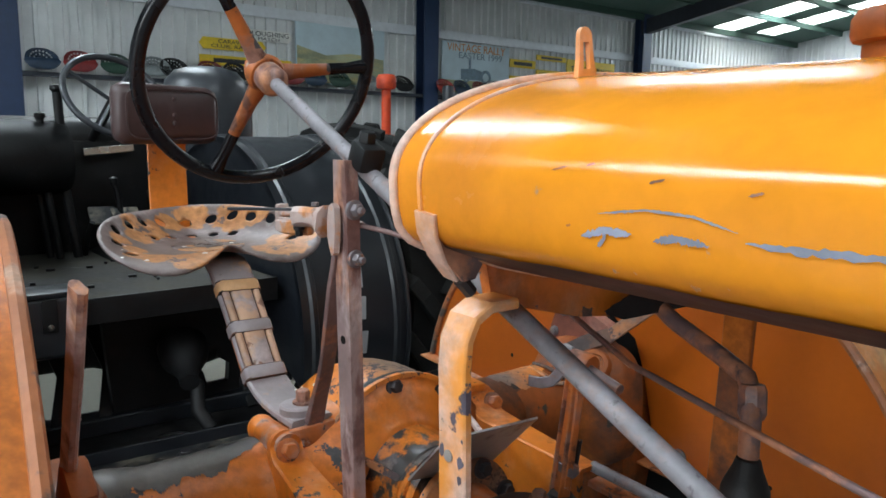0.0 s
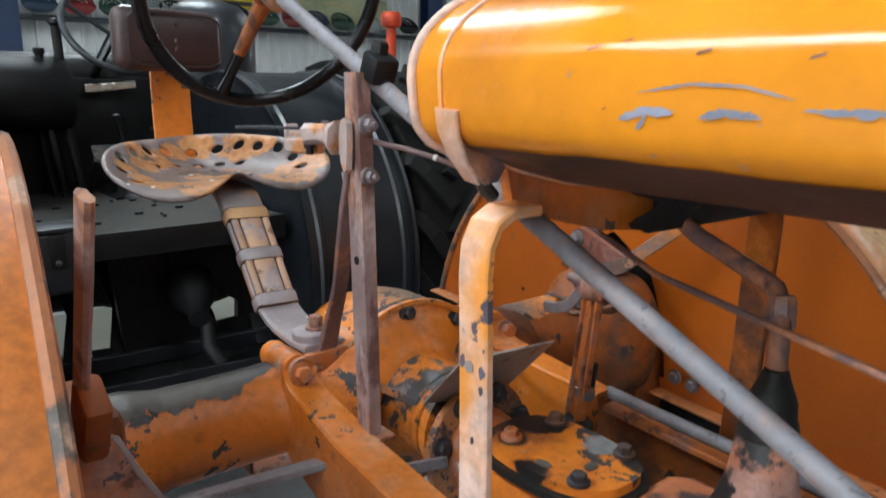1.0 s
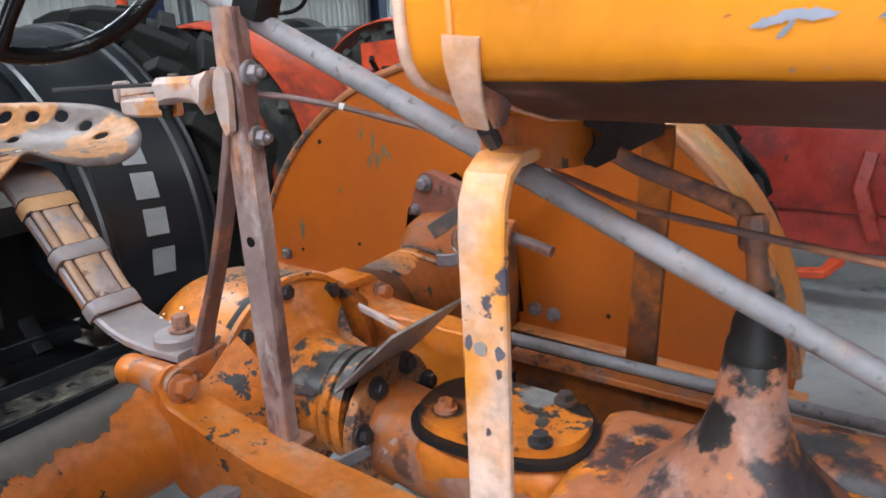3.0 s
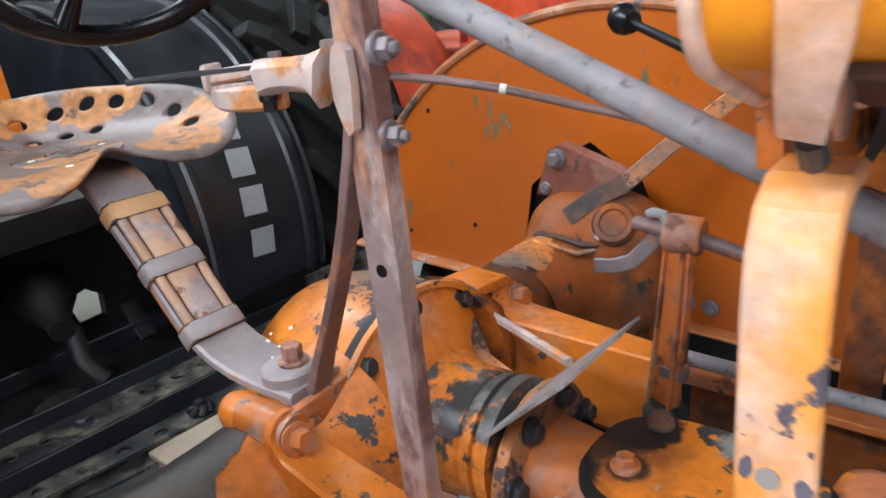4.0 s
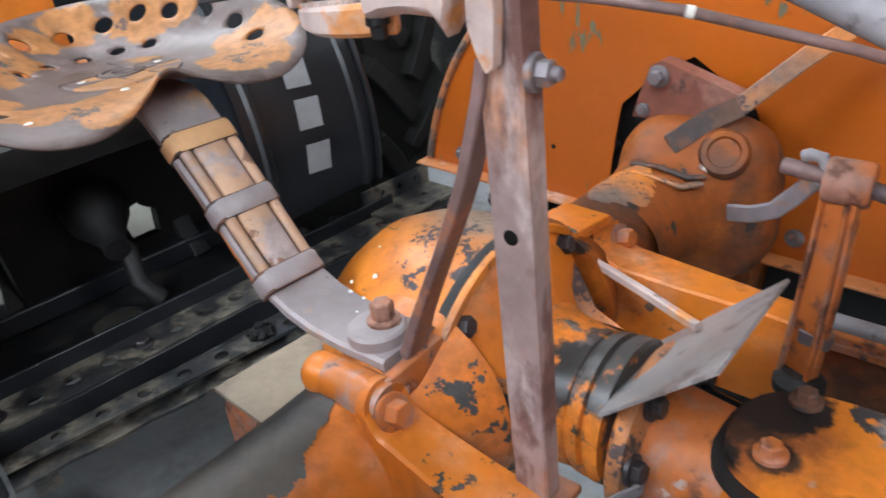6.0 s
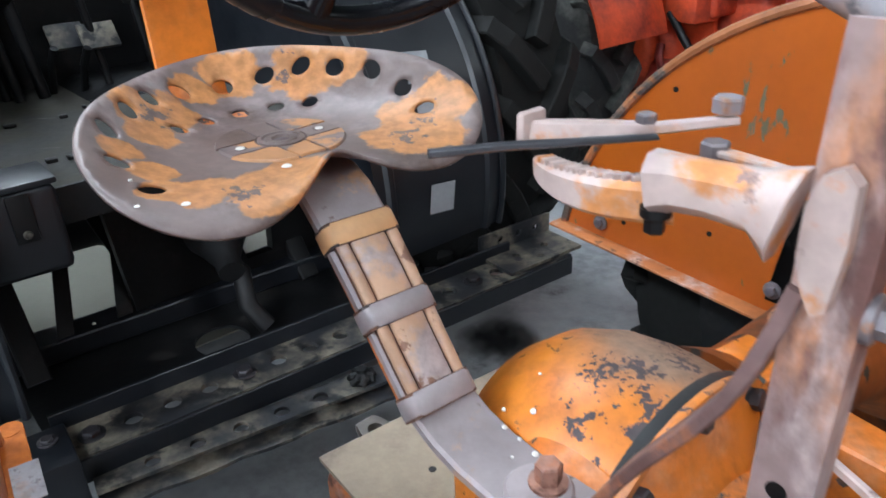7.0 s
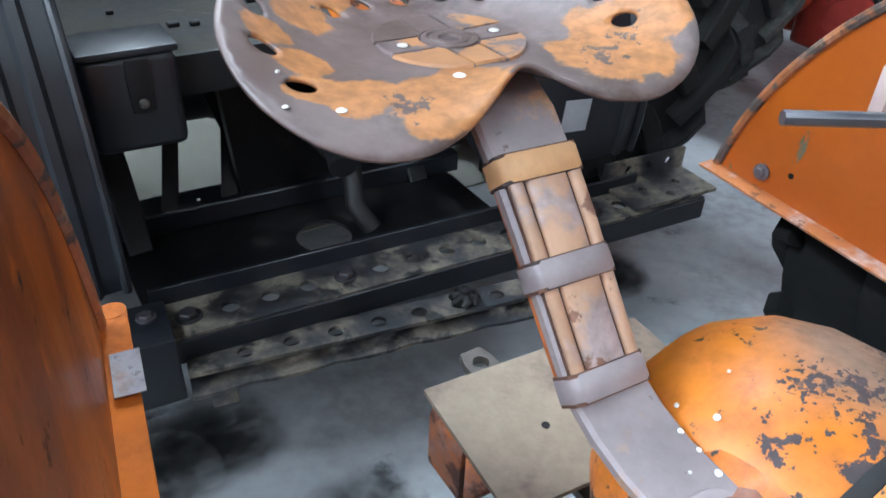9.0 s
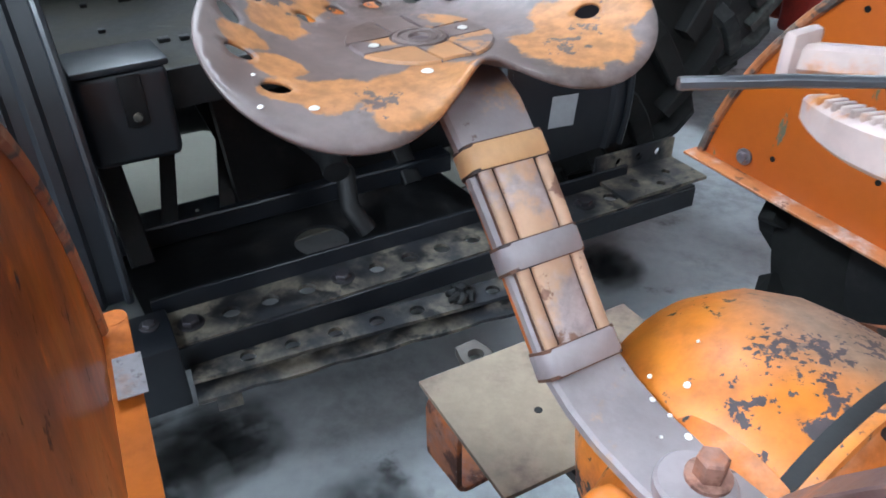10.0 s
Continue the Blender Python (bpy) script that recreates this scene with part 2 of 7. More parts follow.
SEAT = material("worn_seat_pan", (0.165, 0.122, 0.112), 0.44, 0.05, vary=0.2, bump=0.12, spec=0.42, seed=3.7,
                layers=[((0.22, 0.172, 0.170), 0.30, 7, 0.14, 0.42, 0.05, ONE), ((0.085, 0.055, 0.045), 0.24, 9, 0.12, 0.5, 0.0, ONE)],
                spots=[(PEACH_PAINT, at, rad, 0.9, 26, 0.10, 0.5) for at, rad in
                       (((0.000, -0.355, 0.957), 0.042), ((-0.040, -0.335, 0.948), 0.044), ((-0.068, -0.340, 0.947), 0.040), ((-0.025, -0.380, 0.955), 0.030),
                        ((-0.269, -0.345, 0.947), 0.026), ((-0.232, -0.318, 0.943), 0.036), ((-0.196, -0.328, 0.946), 0.034), ((-0.298, -0.362, 0.950), 0.022), ((-0.290, -0.402, 0.953), 0.020),
                        ((-0.255, -0.515, 0.981), 0.034), ((-0.222, -0.527, 0.968), 0.032), ((-0.258, -0.480, 0.964), 0.026), ((-0.130, -0.578, 0.984), 0.034), ((-0.060, -0.528, 0.988), 0.040), ((-0.024, -0.490, 0.995), 0.028),
                        ((-0.180, -0.566, 0.976), 0.024), ((-0.300, -0.440, 0.975), 0.020))]
                + [((0.13, 0.085, 0.075), at, 0.008, 8.0, 60, 0.12, 0.5) for at in ((-0.020, -0.350, 0.953), (-0.245, -0.325, 0.943), (-0.240, -0.515, 0.975), (-0.075, -0.540, 0.985), (-0.060, -0.335, 0.947))])
SPRING = material("worn_leaf_spring", (0.45, 0.265, 0.165), 0.46, 0.0, vary=0.16, bump=0.2,
                  layers=[((0.36, 0.28, 0.27), 0.34, 11, 0.06, 0.45, 0.1, ONE), ((0.20, 0.10, 0.065), 0.06, 34, 0.03, 0.6, 0.1, CLUMP)])
SPRING_BARE = material("rubbed_bare_spring", (0.285, 0.238, 0.242), 0.46, 0.1, vary=0.15, bump=0.2,
                       layers=[((0.46, 0.25, 0.13), 0.13, 11, 0.05, 0.5, 0.0, ONE), ((0.13, 0.085, 0.075), 0.0, 30, 0.03, 0.6, 0.2, CLUMP)])
BOLT = material("dull_bolt_steel", (0.185, 0.16, 0.17), 0.45, 0.35, vary=0.25, bump=0.2, layers=[((0.30, 0.15, 0.09), 0.26, 40, 0.05, 0.5, 0.0, ONE)])
DARK_BOLT = material("oily_dark_bolt", (0.04, 0.036, 0.04), 0.42, 0.3, vary=0.3, bump=0.2)
BLACK = material("black_wheel_rim", (0.006, 0.006, 0.008), 0.24, vary=0.2, bump=0.08, coat=0.0, spec=0.35)
BLACK_IRON = material("oily_black_iron", (0.006, 0.006, 0.0065), 0.5, 0.0, vary=0.4, bump=0.3, layers=[((0.020, 0.018, 0.017), 0.20, 7, 0.08, 0.7, 0.0, ONE)], spec=0.3)
NAVY = material("blue_black_enamel", (0.008, 0.0095, 0.013), 0.42, vary=0.15, bump=0.03, coat=0.08, spec=0.5, layers=[((0.012, 0.014, 0.018), 0.18, 5, 0.1, 0.4, 0.0, ONE)])
RAIL = material("worn_dark_rail", (0.022, 0.023, 0.027), 0.5, 0.1, vary=0.3, bump=0.3, layers=[((0.17, 0.145, 0.11), 0.42, 7, 0.12, 0.7, 0.0, ONE), ((0.012, 0.012, 0.013), 0.34, 18, 0.05, 0.5, 0.0, ONE)])
CUSHION = material("brown_padded_vinyl", (0.055, 0.031, 0.030), 0.34, vary=0.14, bump=0.1)
DECK = material("grey_worn_deck", (0.034, 0.030, 0.021), 0.8, vary=0.3, scale=5, bump=0.4, layers=[((0.035, 0.033, 0.03), 0.42, 6, 0.08, 0.85, 0.0, ONE), ((0.11, 0.11, 0.095), 0.10, 16, 0.05, 0.8, 0.0, (0.3, 2, 1))])
RUBBER = material("dusty_tyre_rubber", (0.022, 0.022, 0.022), 0.8, vary=0.3, bump=0.3, layers=[((0.085, 0.085, 0.075), 0.32, 5, 0.1, 0.9, 0.0, ONE)])
BLACK_RUBBER = material("black_tyre_rubber", (0.011, 0.011, 0.0105), 0.75, vary=0.3, bump=0.3, spec=0.2)
CONCRETE = material("sealed_concrete", (0.335, 0.345, 0.35), 0.38, vary=0.12, scale=1.6, bump=0.05, fine=25,
                    layers=[((0.24, 0.247, 0.252), 0.36, 1.7, 0.12, 0.42, 0.0, ONE), ((0.31, 0.315, 0.31), 0.14, 5, 0.08, 0.4, 0.0, (0.4, 2.5, 1)), ((0.055, 0.053, 0.052), 0.10, 4.5, 0.07, 0.4, 0.0, ONE)])
PLY = material("dirty_plywood", (0.265, 0.205, 0.145), 0.75, vary=0.16, scale=6, bump=0.2, layers=[((0.185, 0.13, 0.10), 0.40, 8, 0.10, 0.8, 0.0, ONE)])
CLADDING = material("galvanised_cladding", (0.66, 0.665, 0.655), 0.5, 0.25, vary=0.08, scale=2.5, bump=0.03)
WHITE_TRIM = material("white_trim", (0.66, 0.68, 0.70), 0.5, vary=0.06, bump=0.05)
COLUMN = material("navy_column_paint", (0.018, 0.035, 0.085), 0.45, vary=0.12, bump=0.05)
ROOFING = material("green_roof_lining", (0.035, 0.075, 0.055), 0.7, vary=0.2, bump=0.05)
RAFTER = material("dark_rafter_paint", (0.03, 0.034, 0.045), 0.5, vary=0.15, bump=0.05)
YELLOW = material("yellow_sign_paint", (0.72, 0.50, 0.02), 0.5, vary=0.1, bump=0.05)
SIGN_WHITE = material("white_sign_paint", (0.70, 0.69, 0.64), 0.5, vary=0.08, bump=0.05)
SIGN_BLACK = material("black_sign_paint", (0.02, 0.02, 0.02), 0.5, vary=0.1, bump=0.0)
SILVER = material("silver_lettering", (0.30, 0.31, 0.325), 0.4, 0.0, vary=0.1, bump=0.03)
RED = material("red_tractor_enamel", (0.56, 0.070, 0.022), 0.46, vary=0.18, bump=0.1, spec=0.3, layers=[((0.22, 0.03, 0.02), 0.34, 4, 0.1, 0.5, 0.0, ONE)])
MAROON = material("maroon_enamel", (0.30, 0.032, 0.022), 0.4, vary=0.2, bump=0.08, layers=[((0.15, 0.020, 0.018), 0.35, 4, 0.1, 0.5, 0.0, ONE)])
GREEN = material("green_enamel", (0.03, 0.12, 0.04), 0.4, vary=0.15, bump=0.05)
GREY_TANK = material("grey_drum_enamel", (0.035, 0.038, 0.044), 0.38, 0.1, vary=0.15, bump=0.05)
SCRAPE = material("scraped_blue_grey_undercoat", (0.26, 0.27, 0.33), 0.6, vary=0.25, bump=0.25)
BARE_DISC = material("bare_metal_disc", (0.45, 0.40, 0.37), 0.45, 0.3, vary=0.2, bump=0.1)
WORN_DARK = material("dark_bare_casting", (0.105, 0.088, 0.075), 0.5, 0.15, vary=0.25, bump=0.25, layers=[((0.05, 0.045, 0.042), 0.34, 9, 0.08, 0.5, 0.1, ONE)])
FLOOR_SHEET = material("pale_floor_sheet", (0.25, 0.24, 0.20), 0.8, vary=0.06, scale=3, bump=0.05)
GREASE = material("black_grease", (0.008, 0.007, 0.007), 0.6, vary=0.3, bump=0.5, layers=[((0.10, 0.04, 0.02), 0.12, 30, 0.04, 0.6, 0.0, ONE)])
BURNT, SOOT = (0.05, 0.022, 0.012), (0.012, 0.010, 0.010)
GREASY = material("greasy_orange_cover", (0.66, 0.19, 0.016), 0.38, vary=0.15, bump=0.15,
                  layers=[((0.56, 0.150, 0.018), 0.40, 7, 0.12, 0.45, 0.0, ONE), ((0.40, 0.30, 0.25), 0.04, 16, 0.04, 0.5, 0.0, ONE), ((0.05, 0.04, 0.04), 0.02, 44, 0.012, 0.6, 0.1, CLUMP)],
                  spots=[((0.30, 0.085, 0.02), (-0.030, 0.235, 0.672), 0.062, 0.5, 30, 0.30, 0.45), (BURNT, (-0.010, 0.218, 0.672), 0.046, 0.5, 40, 0.16, 0.5), (SOOT, (0.016, 0.240, 0.672), 0.044, 0.45, 45, 0.10, 0.45),
                         ((0.21, 0.205, 0.20), (0.024, 0.345, 0.672), 0.026, 0.7, 40, 0.18, 0.5), (SOOT, (0.030, 0.405, 0.672), 0.030, 0.6, 45, 0.16, 0.5),
                         (BURNT, (-0.054, 0.262, 0.672), 0.020, 0.5, 60, 0.16, 0.5), (SOOT, (-0.094, 0.330, 0.672), 0.026, 0.7, 45, 0.20, 0.5), (SOOT, (-0.075, 0.220, 0.672), 0.022, 0.6, 45, 0.2, 0.5)])
MOTTLED = material("mottled_rust_casting", (0.40, 0.125, 0.05), 0.5, vary=0.2, bump=0.3,
                   layers=[((0.42, 0.20, 0.16), 0.22, 9, 0.05, 0.5, 0.0, ONE), ((0.05, 0.028, 0.028), 0.36, 11, 0.05, 0.55, 0.0, (1, 1, 0.5)), ((0.46, 0.28, 0.24), 0.16, 8, 0.06, 0.55, 0.0, ONE), ((0.045, 0.038, 0.042), 0.44, 7, 0.04, 0.5, 0.1, ONE), ((0.58, 0.17, 0.02), 0.30, 13, 0.025, 0.42, 0.0, ONE)])
TURRET = material("greasy_mottled_turret", (0.36, 0.13, 0.065), 0.5, vary=0.2, bump=0.3,
                  layers=[((0.38, 0.21, 0.17), 0.28, 9, 0.08, 0.5, 0.0, ONE), ((0.045, 0.032, 0.036), 0.46, 12, 0.05, 0.5, 0.1, ONE), ((0.56, 0.17, 0.03), 0.20, 15, 0.03, 0.45, 0.0, ONE)],
                  spots=[(SOOT, (-0.053, 0.585, 0.815), 0.034, 1.3, 34, 0.16, 0.5), (SOOT, (-0.080, 0.560, 0.745), 0.022, 1.0, 40, 0.12, 0.5)])
SCRAPE_DARK = material("scraped_purple_grey", (0.10, 0.085, 0.11), 0.55, vary=0.25, bump=0.2)
LEVER = material("grey_lever_steel", (0.085, 0.085, 0.095), 0.32, 0.6, vary=0.2, bump=0.1)
SEAT_BLUE = material("dark_blue_iron", (0.012, 0.028, 0.055), 0.45, vary=0.25, bump=0.1)
SEAT_RED = material("dark_red_iron", (0.17, 0.016, 0.016), 0.45, vary=0.25, bump=0.1)
SEAT_GREEN = material("dark_green_iron", (0.016, 0.045, 0.028), 0.45, vary=0.25, bump=0.1)
SEAT_PALE = material("faded_pale_iron", (0.20, 0.22, 0.22), 0.5, vary=0.25, bump=0.1)
FLANGE = material("rubbed_flange", (0.44, 0.155, 0.05), 0.48, vary=0.2, bump=0.2, layers=[((0.50, 0.34, 0.28), 0.30, 9, 0.06, 0.5, 0.0, ONE), ((0.14, 0.06, 0.035), 0.22, 22, 0.04, 0.6, 0.0, ONE)])
WORN_LUG = material("rubbed_lug_top", (0.54, 0.145, 0.016), 0.45, vary=0.2, bump=0.3, layers=[((0.34, 0.27, 0.25), 0.46, 14, 0.08, 0.45, 0.1, ONE), ((0.07, 0.05, 0.045), 0.12, 26, 0.03, 0.5, 0.1, ONE)])
STAIN = bpy.data.materials.new("oil_stain")
STAIN.use_nodes = True
sn, sl = STAIN.node_tree.nodes, STAIN.node_tree.links
s_co, s_map, s_ball, s_noise, s_mul, s_ramp = [sn.new("ShaderNode" + k) for k in ("TexCoord", "Mapping", "TexGradient", "TexNoise", "Math", "MapRange")]
s_map.inputs["Scale"].default_value = (6.2, 6.2, 6.2)
s_ball.gradient_type = "SPHERICAL"
s_noise.inputs["Scale"].default_value = 14.0
s_mul.operation = "MULTIPLY"
for i, x in enumerate((0.05, 0.36, 0.0, 0.75)):
    s_ramp.inputs[i + 1].default_value = x
sl.new(s_co.outputs["Object"], s_map.inputs[0])
sl.new(s_map.outputs[0], s_ball.inputs[0])
sl.new(s_co.outputs["Object"], s_noise.inputs["Vector"])
sl.new(s_ball.outputs["Fac"], s_mul.inputs[0])
sl.new(s_noise.outputs[0], s_mul.inputs[1])
sl.new(s_mul.outputs[0], s_ramp.inputs[0])
sl.new(s_ramp.outputs[0], sn["Principled BSDF"].inputs["Alpha"])
sn["Principled BSDF"].inputs["Base Color"].default_value = (0.035, 0.034, 0.035, 1)
sn["Principled BSDF"].inputs["Roughness"].default_value = 0.5
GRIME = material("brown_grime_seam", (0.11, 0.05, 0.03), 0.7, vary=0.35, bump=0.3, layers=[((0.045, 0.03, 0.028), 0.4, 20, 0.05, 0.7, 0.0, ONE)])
PEACH = material("worn_peach_panel", (0.46, 0.22, 0.095), 0.5, vary=0.15, bump=0.1, layers=[((0.165, 0.124, 0.120), 0.46, 14, 0.03, 0.5, 0.0, ONE)])
MAROON_CAST = material("maroon_cast_plate", (0.20, 0.068, 0.045), 0.5, vary=0.25, bump=0.25, layers=[((0.28, 0.13, 0.10), 0.30, 10, 0.08, 0.5, 0.0, ONE), ((0.07, 0.035, 0.03), 0.22, 16, 0.05, 0.6, 0.0, ONE)])
PEACH_BAND = material("peach_painted_band", (0.54, 0.30, 0.14), 0.46, vary=0.15, bump=0.2, layers=[((0.33, 0.26, 0.25), 0.2, 16, 0.05, 0.45, 0.1, ONE), ((0.16, 0.08, 0.05), 0.05, 34, 0.03, 0.6, 0.1, CLUMP)])
LEVER_STEEL = material("dark_rubbed_lever", (0.17, 0.105, 0.098), 0.45, 0.1, vary=0.25, bump=0.3, layers=[((0.38, 0.16, 0.09), 0.34, 14, 0.06, 0.6, 0.0, ONE), ((0.07, 0.055, 0.06), 0.22, 22, 0.05, 0.5, 0.2, ONE)])
DEEP_RED = material("deep_red_enamel", (0.24, 0.022, 0.014), 0.34, vary=0.2, bump=0.1, layers=[((0.12, 0.016, 0.014), 0.36, 4, 0.1, 0.5, 0.0, ONE), ((0.05, 0.02, 0.02), 0.05, 22, 0.03, 0.6, 0.0, ONE)])
GROOVE = material("dirt_filled_groove", (0.10, 0.07, 0.07), 0.7, vary=0.25, bump=0.1)
PALE = material("pale_paint_chip", (0.75, 0.72, 0.68), 0.5, vary=0.1, bump=0.1)
CHROME = material("bright_metal", (0.62, 0.61, 0.56), 0.2, 0.9, vary=0.1, bump=0.02)
POSTER_SKY = material("poster_sky_paint", (0.50, 0.60, 0.64), 0.6, vary=0.12, scale=1.2, bump=0.0)
POSTER_LAND = material("poster_land_paint", (0.34, 0.36, 0.22), 0.6, vary=0.3, scale=2.0, bump=0.0, layers=[((0.50, 0.42, 0.20), 0.4, 2.0, 0.1, 0.6, 0.0, (1, 1, 4))])
POSTER_INK = material("poster_orange_ink", (0.55, 0.22, 0.05), 0.6, vary=0.1, bump=0.0)
POSTER_GREY = material("poster_blue_grey_ink", (0.16, 0.22, 0.27), 0.6, vary=0.2, bump=0.0)
GLOW = bpy.data.materials.new("skylight_sheet")
GLOW.use_nodes = True
GLOW.node_tree.nodes["Principled BSDF"].inputs["Base Color"].default_value = (0.9, 0.92, 0.9, 1)
GLOW.node_tree.nodes["Principled BSDF"].inputs["Emission Color"].default_value = (1, 0.99, 0.96, 1)
GLOW.node_tree.nodes["Principled BSDF"].inputs["Emission Strength"].default_value = 6.0

# ---- building blocks, all in plan units ----
PLACE = {}


def V3(*a):
    return Vector(a)


def thing(name, u, v, z, label, category, group="", kind=""):
    ob = new(name)
    ob.empty_display_size = 0.05
    PLACE[ob] = plan(u, v, z)
    ob.location = PLACE[ob]
    return tagged(ob, label, category, group, kind)


def part(name, bm, mat, parent=None, label="", smooth=38, tf=None):
    bm.transform(PLAN if tf is None else tf)
    bmesh.ops.recalc_face_normals(bm, faces=bm.faces)
    co = [v.co for v in bm.verts]
    mid = Vector([(min(c[i] for c in co) + max(c[i] for c in co)) / 2 for i in range(3)])
    bmesh.ops.translate(bm, verts=bm.verts, vec=-mid)
    me = bpy.data.meshes.new(name)
    bm.to_mesh(me)
    bm.free()
    me.materials.append(mat)
    if smooth:
        me.shade_smooth()
        me.set_sharp_from_angle(angle=radians(smooth))
    ob = new(name, me)
    PLACE[ob] = mid
    if parent is None:
        ob.location = mid
    else:
        ob.parent = parent
        ob.location = mid - PLACE[parent]
    if label:
        ob["label"] = label
    return ob


def basis(axis, hint=(0, 0, 1)):
    w = Vector(axis).normalized()
    h = Vector(hint)
    if abs(h.normalized().dot(w)) > 0.98:
        h = Vector((1, 0, 0)) if abs(w.x) < 0.9 else Vector((0, 1, 0))
    x = (h - w * h.dot(w)).normalized()
    return x, w.cross(x), w


def add_box(bm, c, s, axes=None, bevel=0.0):
    x, y, w = axes or (V3(1, 0, 0), V3(0, 1, 0), V3(0, 0, 1))
    c = Vector(c)
    vs = [bm.verts.new(c + x * (i * s[0] / 2) + y * (j * s[1] / 2) + w * (k * s[2] / 2)) for i in (-1, 1) for j in (-1, 1) for k in (-1, 1)]
    fs = [bm.faces.new([vs[i] for i in q]) for q in ((0, 1, 3, 2), (4, 6, 7, 5), (0, 4, 5, 1), (2, 3, 7, 6), (0, 2, 6, 4), (1, 5, 7, 3))]
    if bevel:
        bmesh.ops.bevel(bm, geom=list({e for f in fs for e in f.edges}), offset=bevel, segments=2, affect="EDGES", profile=0.5)
    return bm


def box(c, s, axes=None, bevel=0.003):
    return add_box(bmesh.new(), c, s, axes, bevel)


def add_sweep(bm, pts, profile, hint=(0, 0, 1), scales=None, closed=False):
    """Sweeps a closed 2D profile along a path; profile x lies along hint."""
    pts = [Vector(p) for p in pts]
    rings, x = [], Vector(hint)
    for i, p in enumerate(pts):
        a = pts[i - 1] if i or closed else p
        b = pts[(i + 1) % len(pts)] if i < len(pts) - 1 or closed else p
        w = (b - a).normalized()
        if abs(x.normalized().dot(w)) > 0.995:
            x = basis(w)[0]
        x = (x - w * x.dot(w)).normalized()
        y = w.cross(x)
        s = scales[i] if scales else 1
        s = s if isinstance(s, tuple) else (s, s)
        rings.append([bm.verts.new(p + x * (q[0] * s[0]) + y * (q[1] * s[1])) for q in profile])
    n = len(profile)
    for i in range(len(rings) - (0 if closed else 1)):
        a, b = rings[i], rings[(i + 1) % len(rings)]
        for j in range(n):
            bm.faces.new((a[j], a[(j + 1) % n], b[(j + 1) % n], b[j]))
    if not closed:
        bm.faces.new(rings[0][::-1])
        bm.faces.new(rings[-1])
    return bm


def circle(r, n=14):
    return [(r * math.cos(2 * math.pi * i / n), r * math.sin(2 * math.pi * i / n)) for i in range(n)]


def rect(a, b, c=0.0):
    """A rectangle a (along hint) by b, with clipped corners c."""
    if not c:
        return [(-a / 2, -b / 2), (a / 2, -b / 2), (a / 2, b / 2), (-a / 2, b / 2)]
    h, k = a / 2, b / 2
    return [(-h + c, -k), (h - c, -k), (h, -k + c), (h, k - c), (h - c, k), (-h + c, k), (-h, k - c), (-h, -k + c)]


def tube(pts, r, n=14, scales=None, closed=False):
    return add_sweep(bmesh.new(), pts, circle(r, n), basis(Vector(pts[1]) - Vector(pts[0]))[0], scales, closed)


def bar(pts, a, b, hint, c=0.0015, scales=None):
    return add_sweep(bmesh.new(), pts, rect(a, b, c), hint, scales)


def add_lathe(bm, centre, axis, profile, n=28, hint=(0, 0, 1)):
    """profile: (radius, way along the axis)."""
    x, y, w = basis(axis, hint)
    c = Vector(centre)
    rings = []
    for r, h in profile:
        if r < 1e-5:
            rings.append([bm.verts.new(c + w * h)])
        else:
            rings.append([bm.verts.new(c + w * h + x * (r * math.cos(2 * math.pi * i / n)) + y * (r * math.sin(2 * math.pi * i / n))) for i in range(n)])
    for a, b in zip(rings, rings[1:]):
        for i in range(n):
            j = (i + 1) % n
            if len(a) == 1 and len(b) == 1:
                continue
            if len(a) == 1:
                bm.faces.new((a[0], b[j], b[i]))
            elif len(b) == 1:
                bm.faces.new((a[i], a[j], b[0]))
            else:
                bm.faces.new((a[i], a[j], b[j], b[i]))
    for ring, rev in ((rings[0], True), (rings[-1], False)):
        if len(ring) > 1 and profile[0] != profile[-1]:
            bm.faces.new(ring[::-1] if rev else ring)
    return bm


def lathe(centre, axis, profile, n=28, hint=(0, 0, 1)):
    return add_lathe(bmesh.new(), centre, axis, profile, n, hint)


def add_plate(bm, outline, holes, origin, x, y, thick, bend=None):
    """A plate from a 2D outline with holes, thickness along x cross y; bend may move the points."""
    x, y, origin = Vector(x).normalized(), Vector(y).normalized(), Vector(origin)
    nrm = x.cross(y)
    loops = [outline, *holes]
    flat = [p for lp in loops for p in lp]
    tris = geometry.tessellate_polygon([[Vector((p[0], p[1], 0)) for p in lp] for lp in loops])
    sides = []
    for h in (0.0, thick):
        vs = []
        for p in flat:
            q = origin + x * p[0] + y * p[1] + nrm * h
            vs.append(bm.verts.new(bend(q) if bend else q))
        sides.append(vs)
    for t in tris:
        for vs in sides:
            try:
                bm.faces.new([vs[i] for i in t])
            except ValueError:
                pass
    k = 0
    for lp in loops:
        n = len(lp)
        for i in range(n):
            a, b = k + i, k + (i + 1) % n
            bm.faces.new((sides[0][a], sides[0][b], sides[1][b], sides[1][a]))
        k += n
    return bm


def plate(outline, holes, origin, x, y, thick, bend=None):
    return add_plate(bmesh.new(), outline, holes, origin, x, y, thick, bend)


def ring2(cx, cy, r, n=14, ry=None):
    return [(cx + r * math.cos(2 * math.pi * i / n), cy + (ry or r) * math.sin(2 * math.pi * i / n)) for i in range(n)]


BOLTS = {}


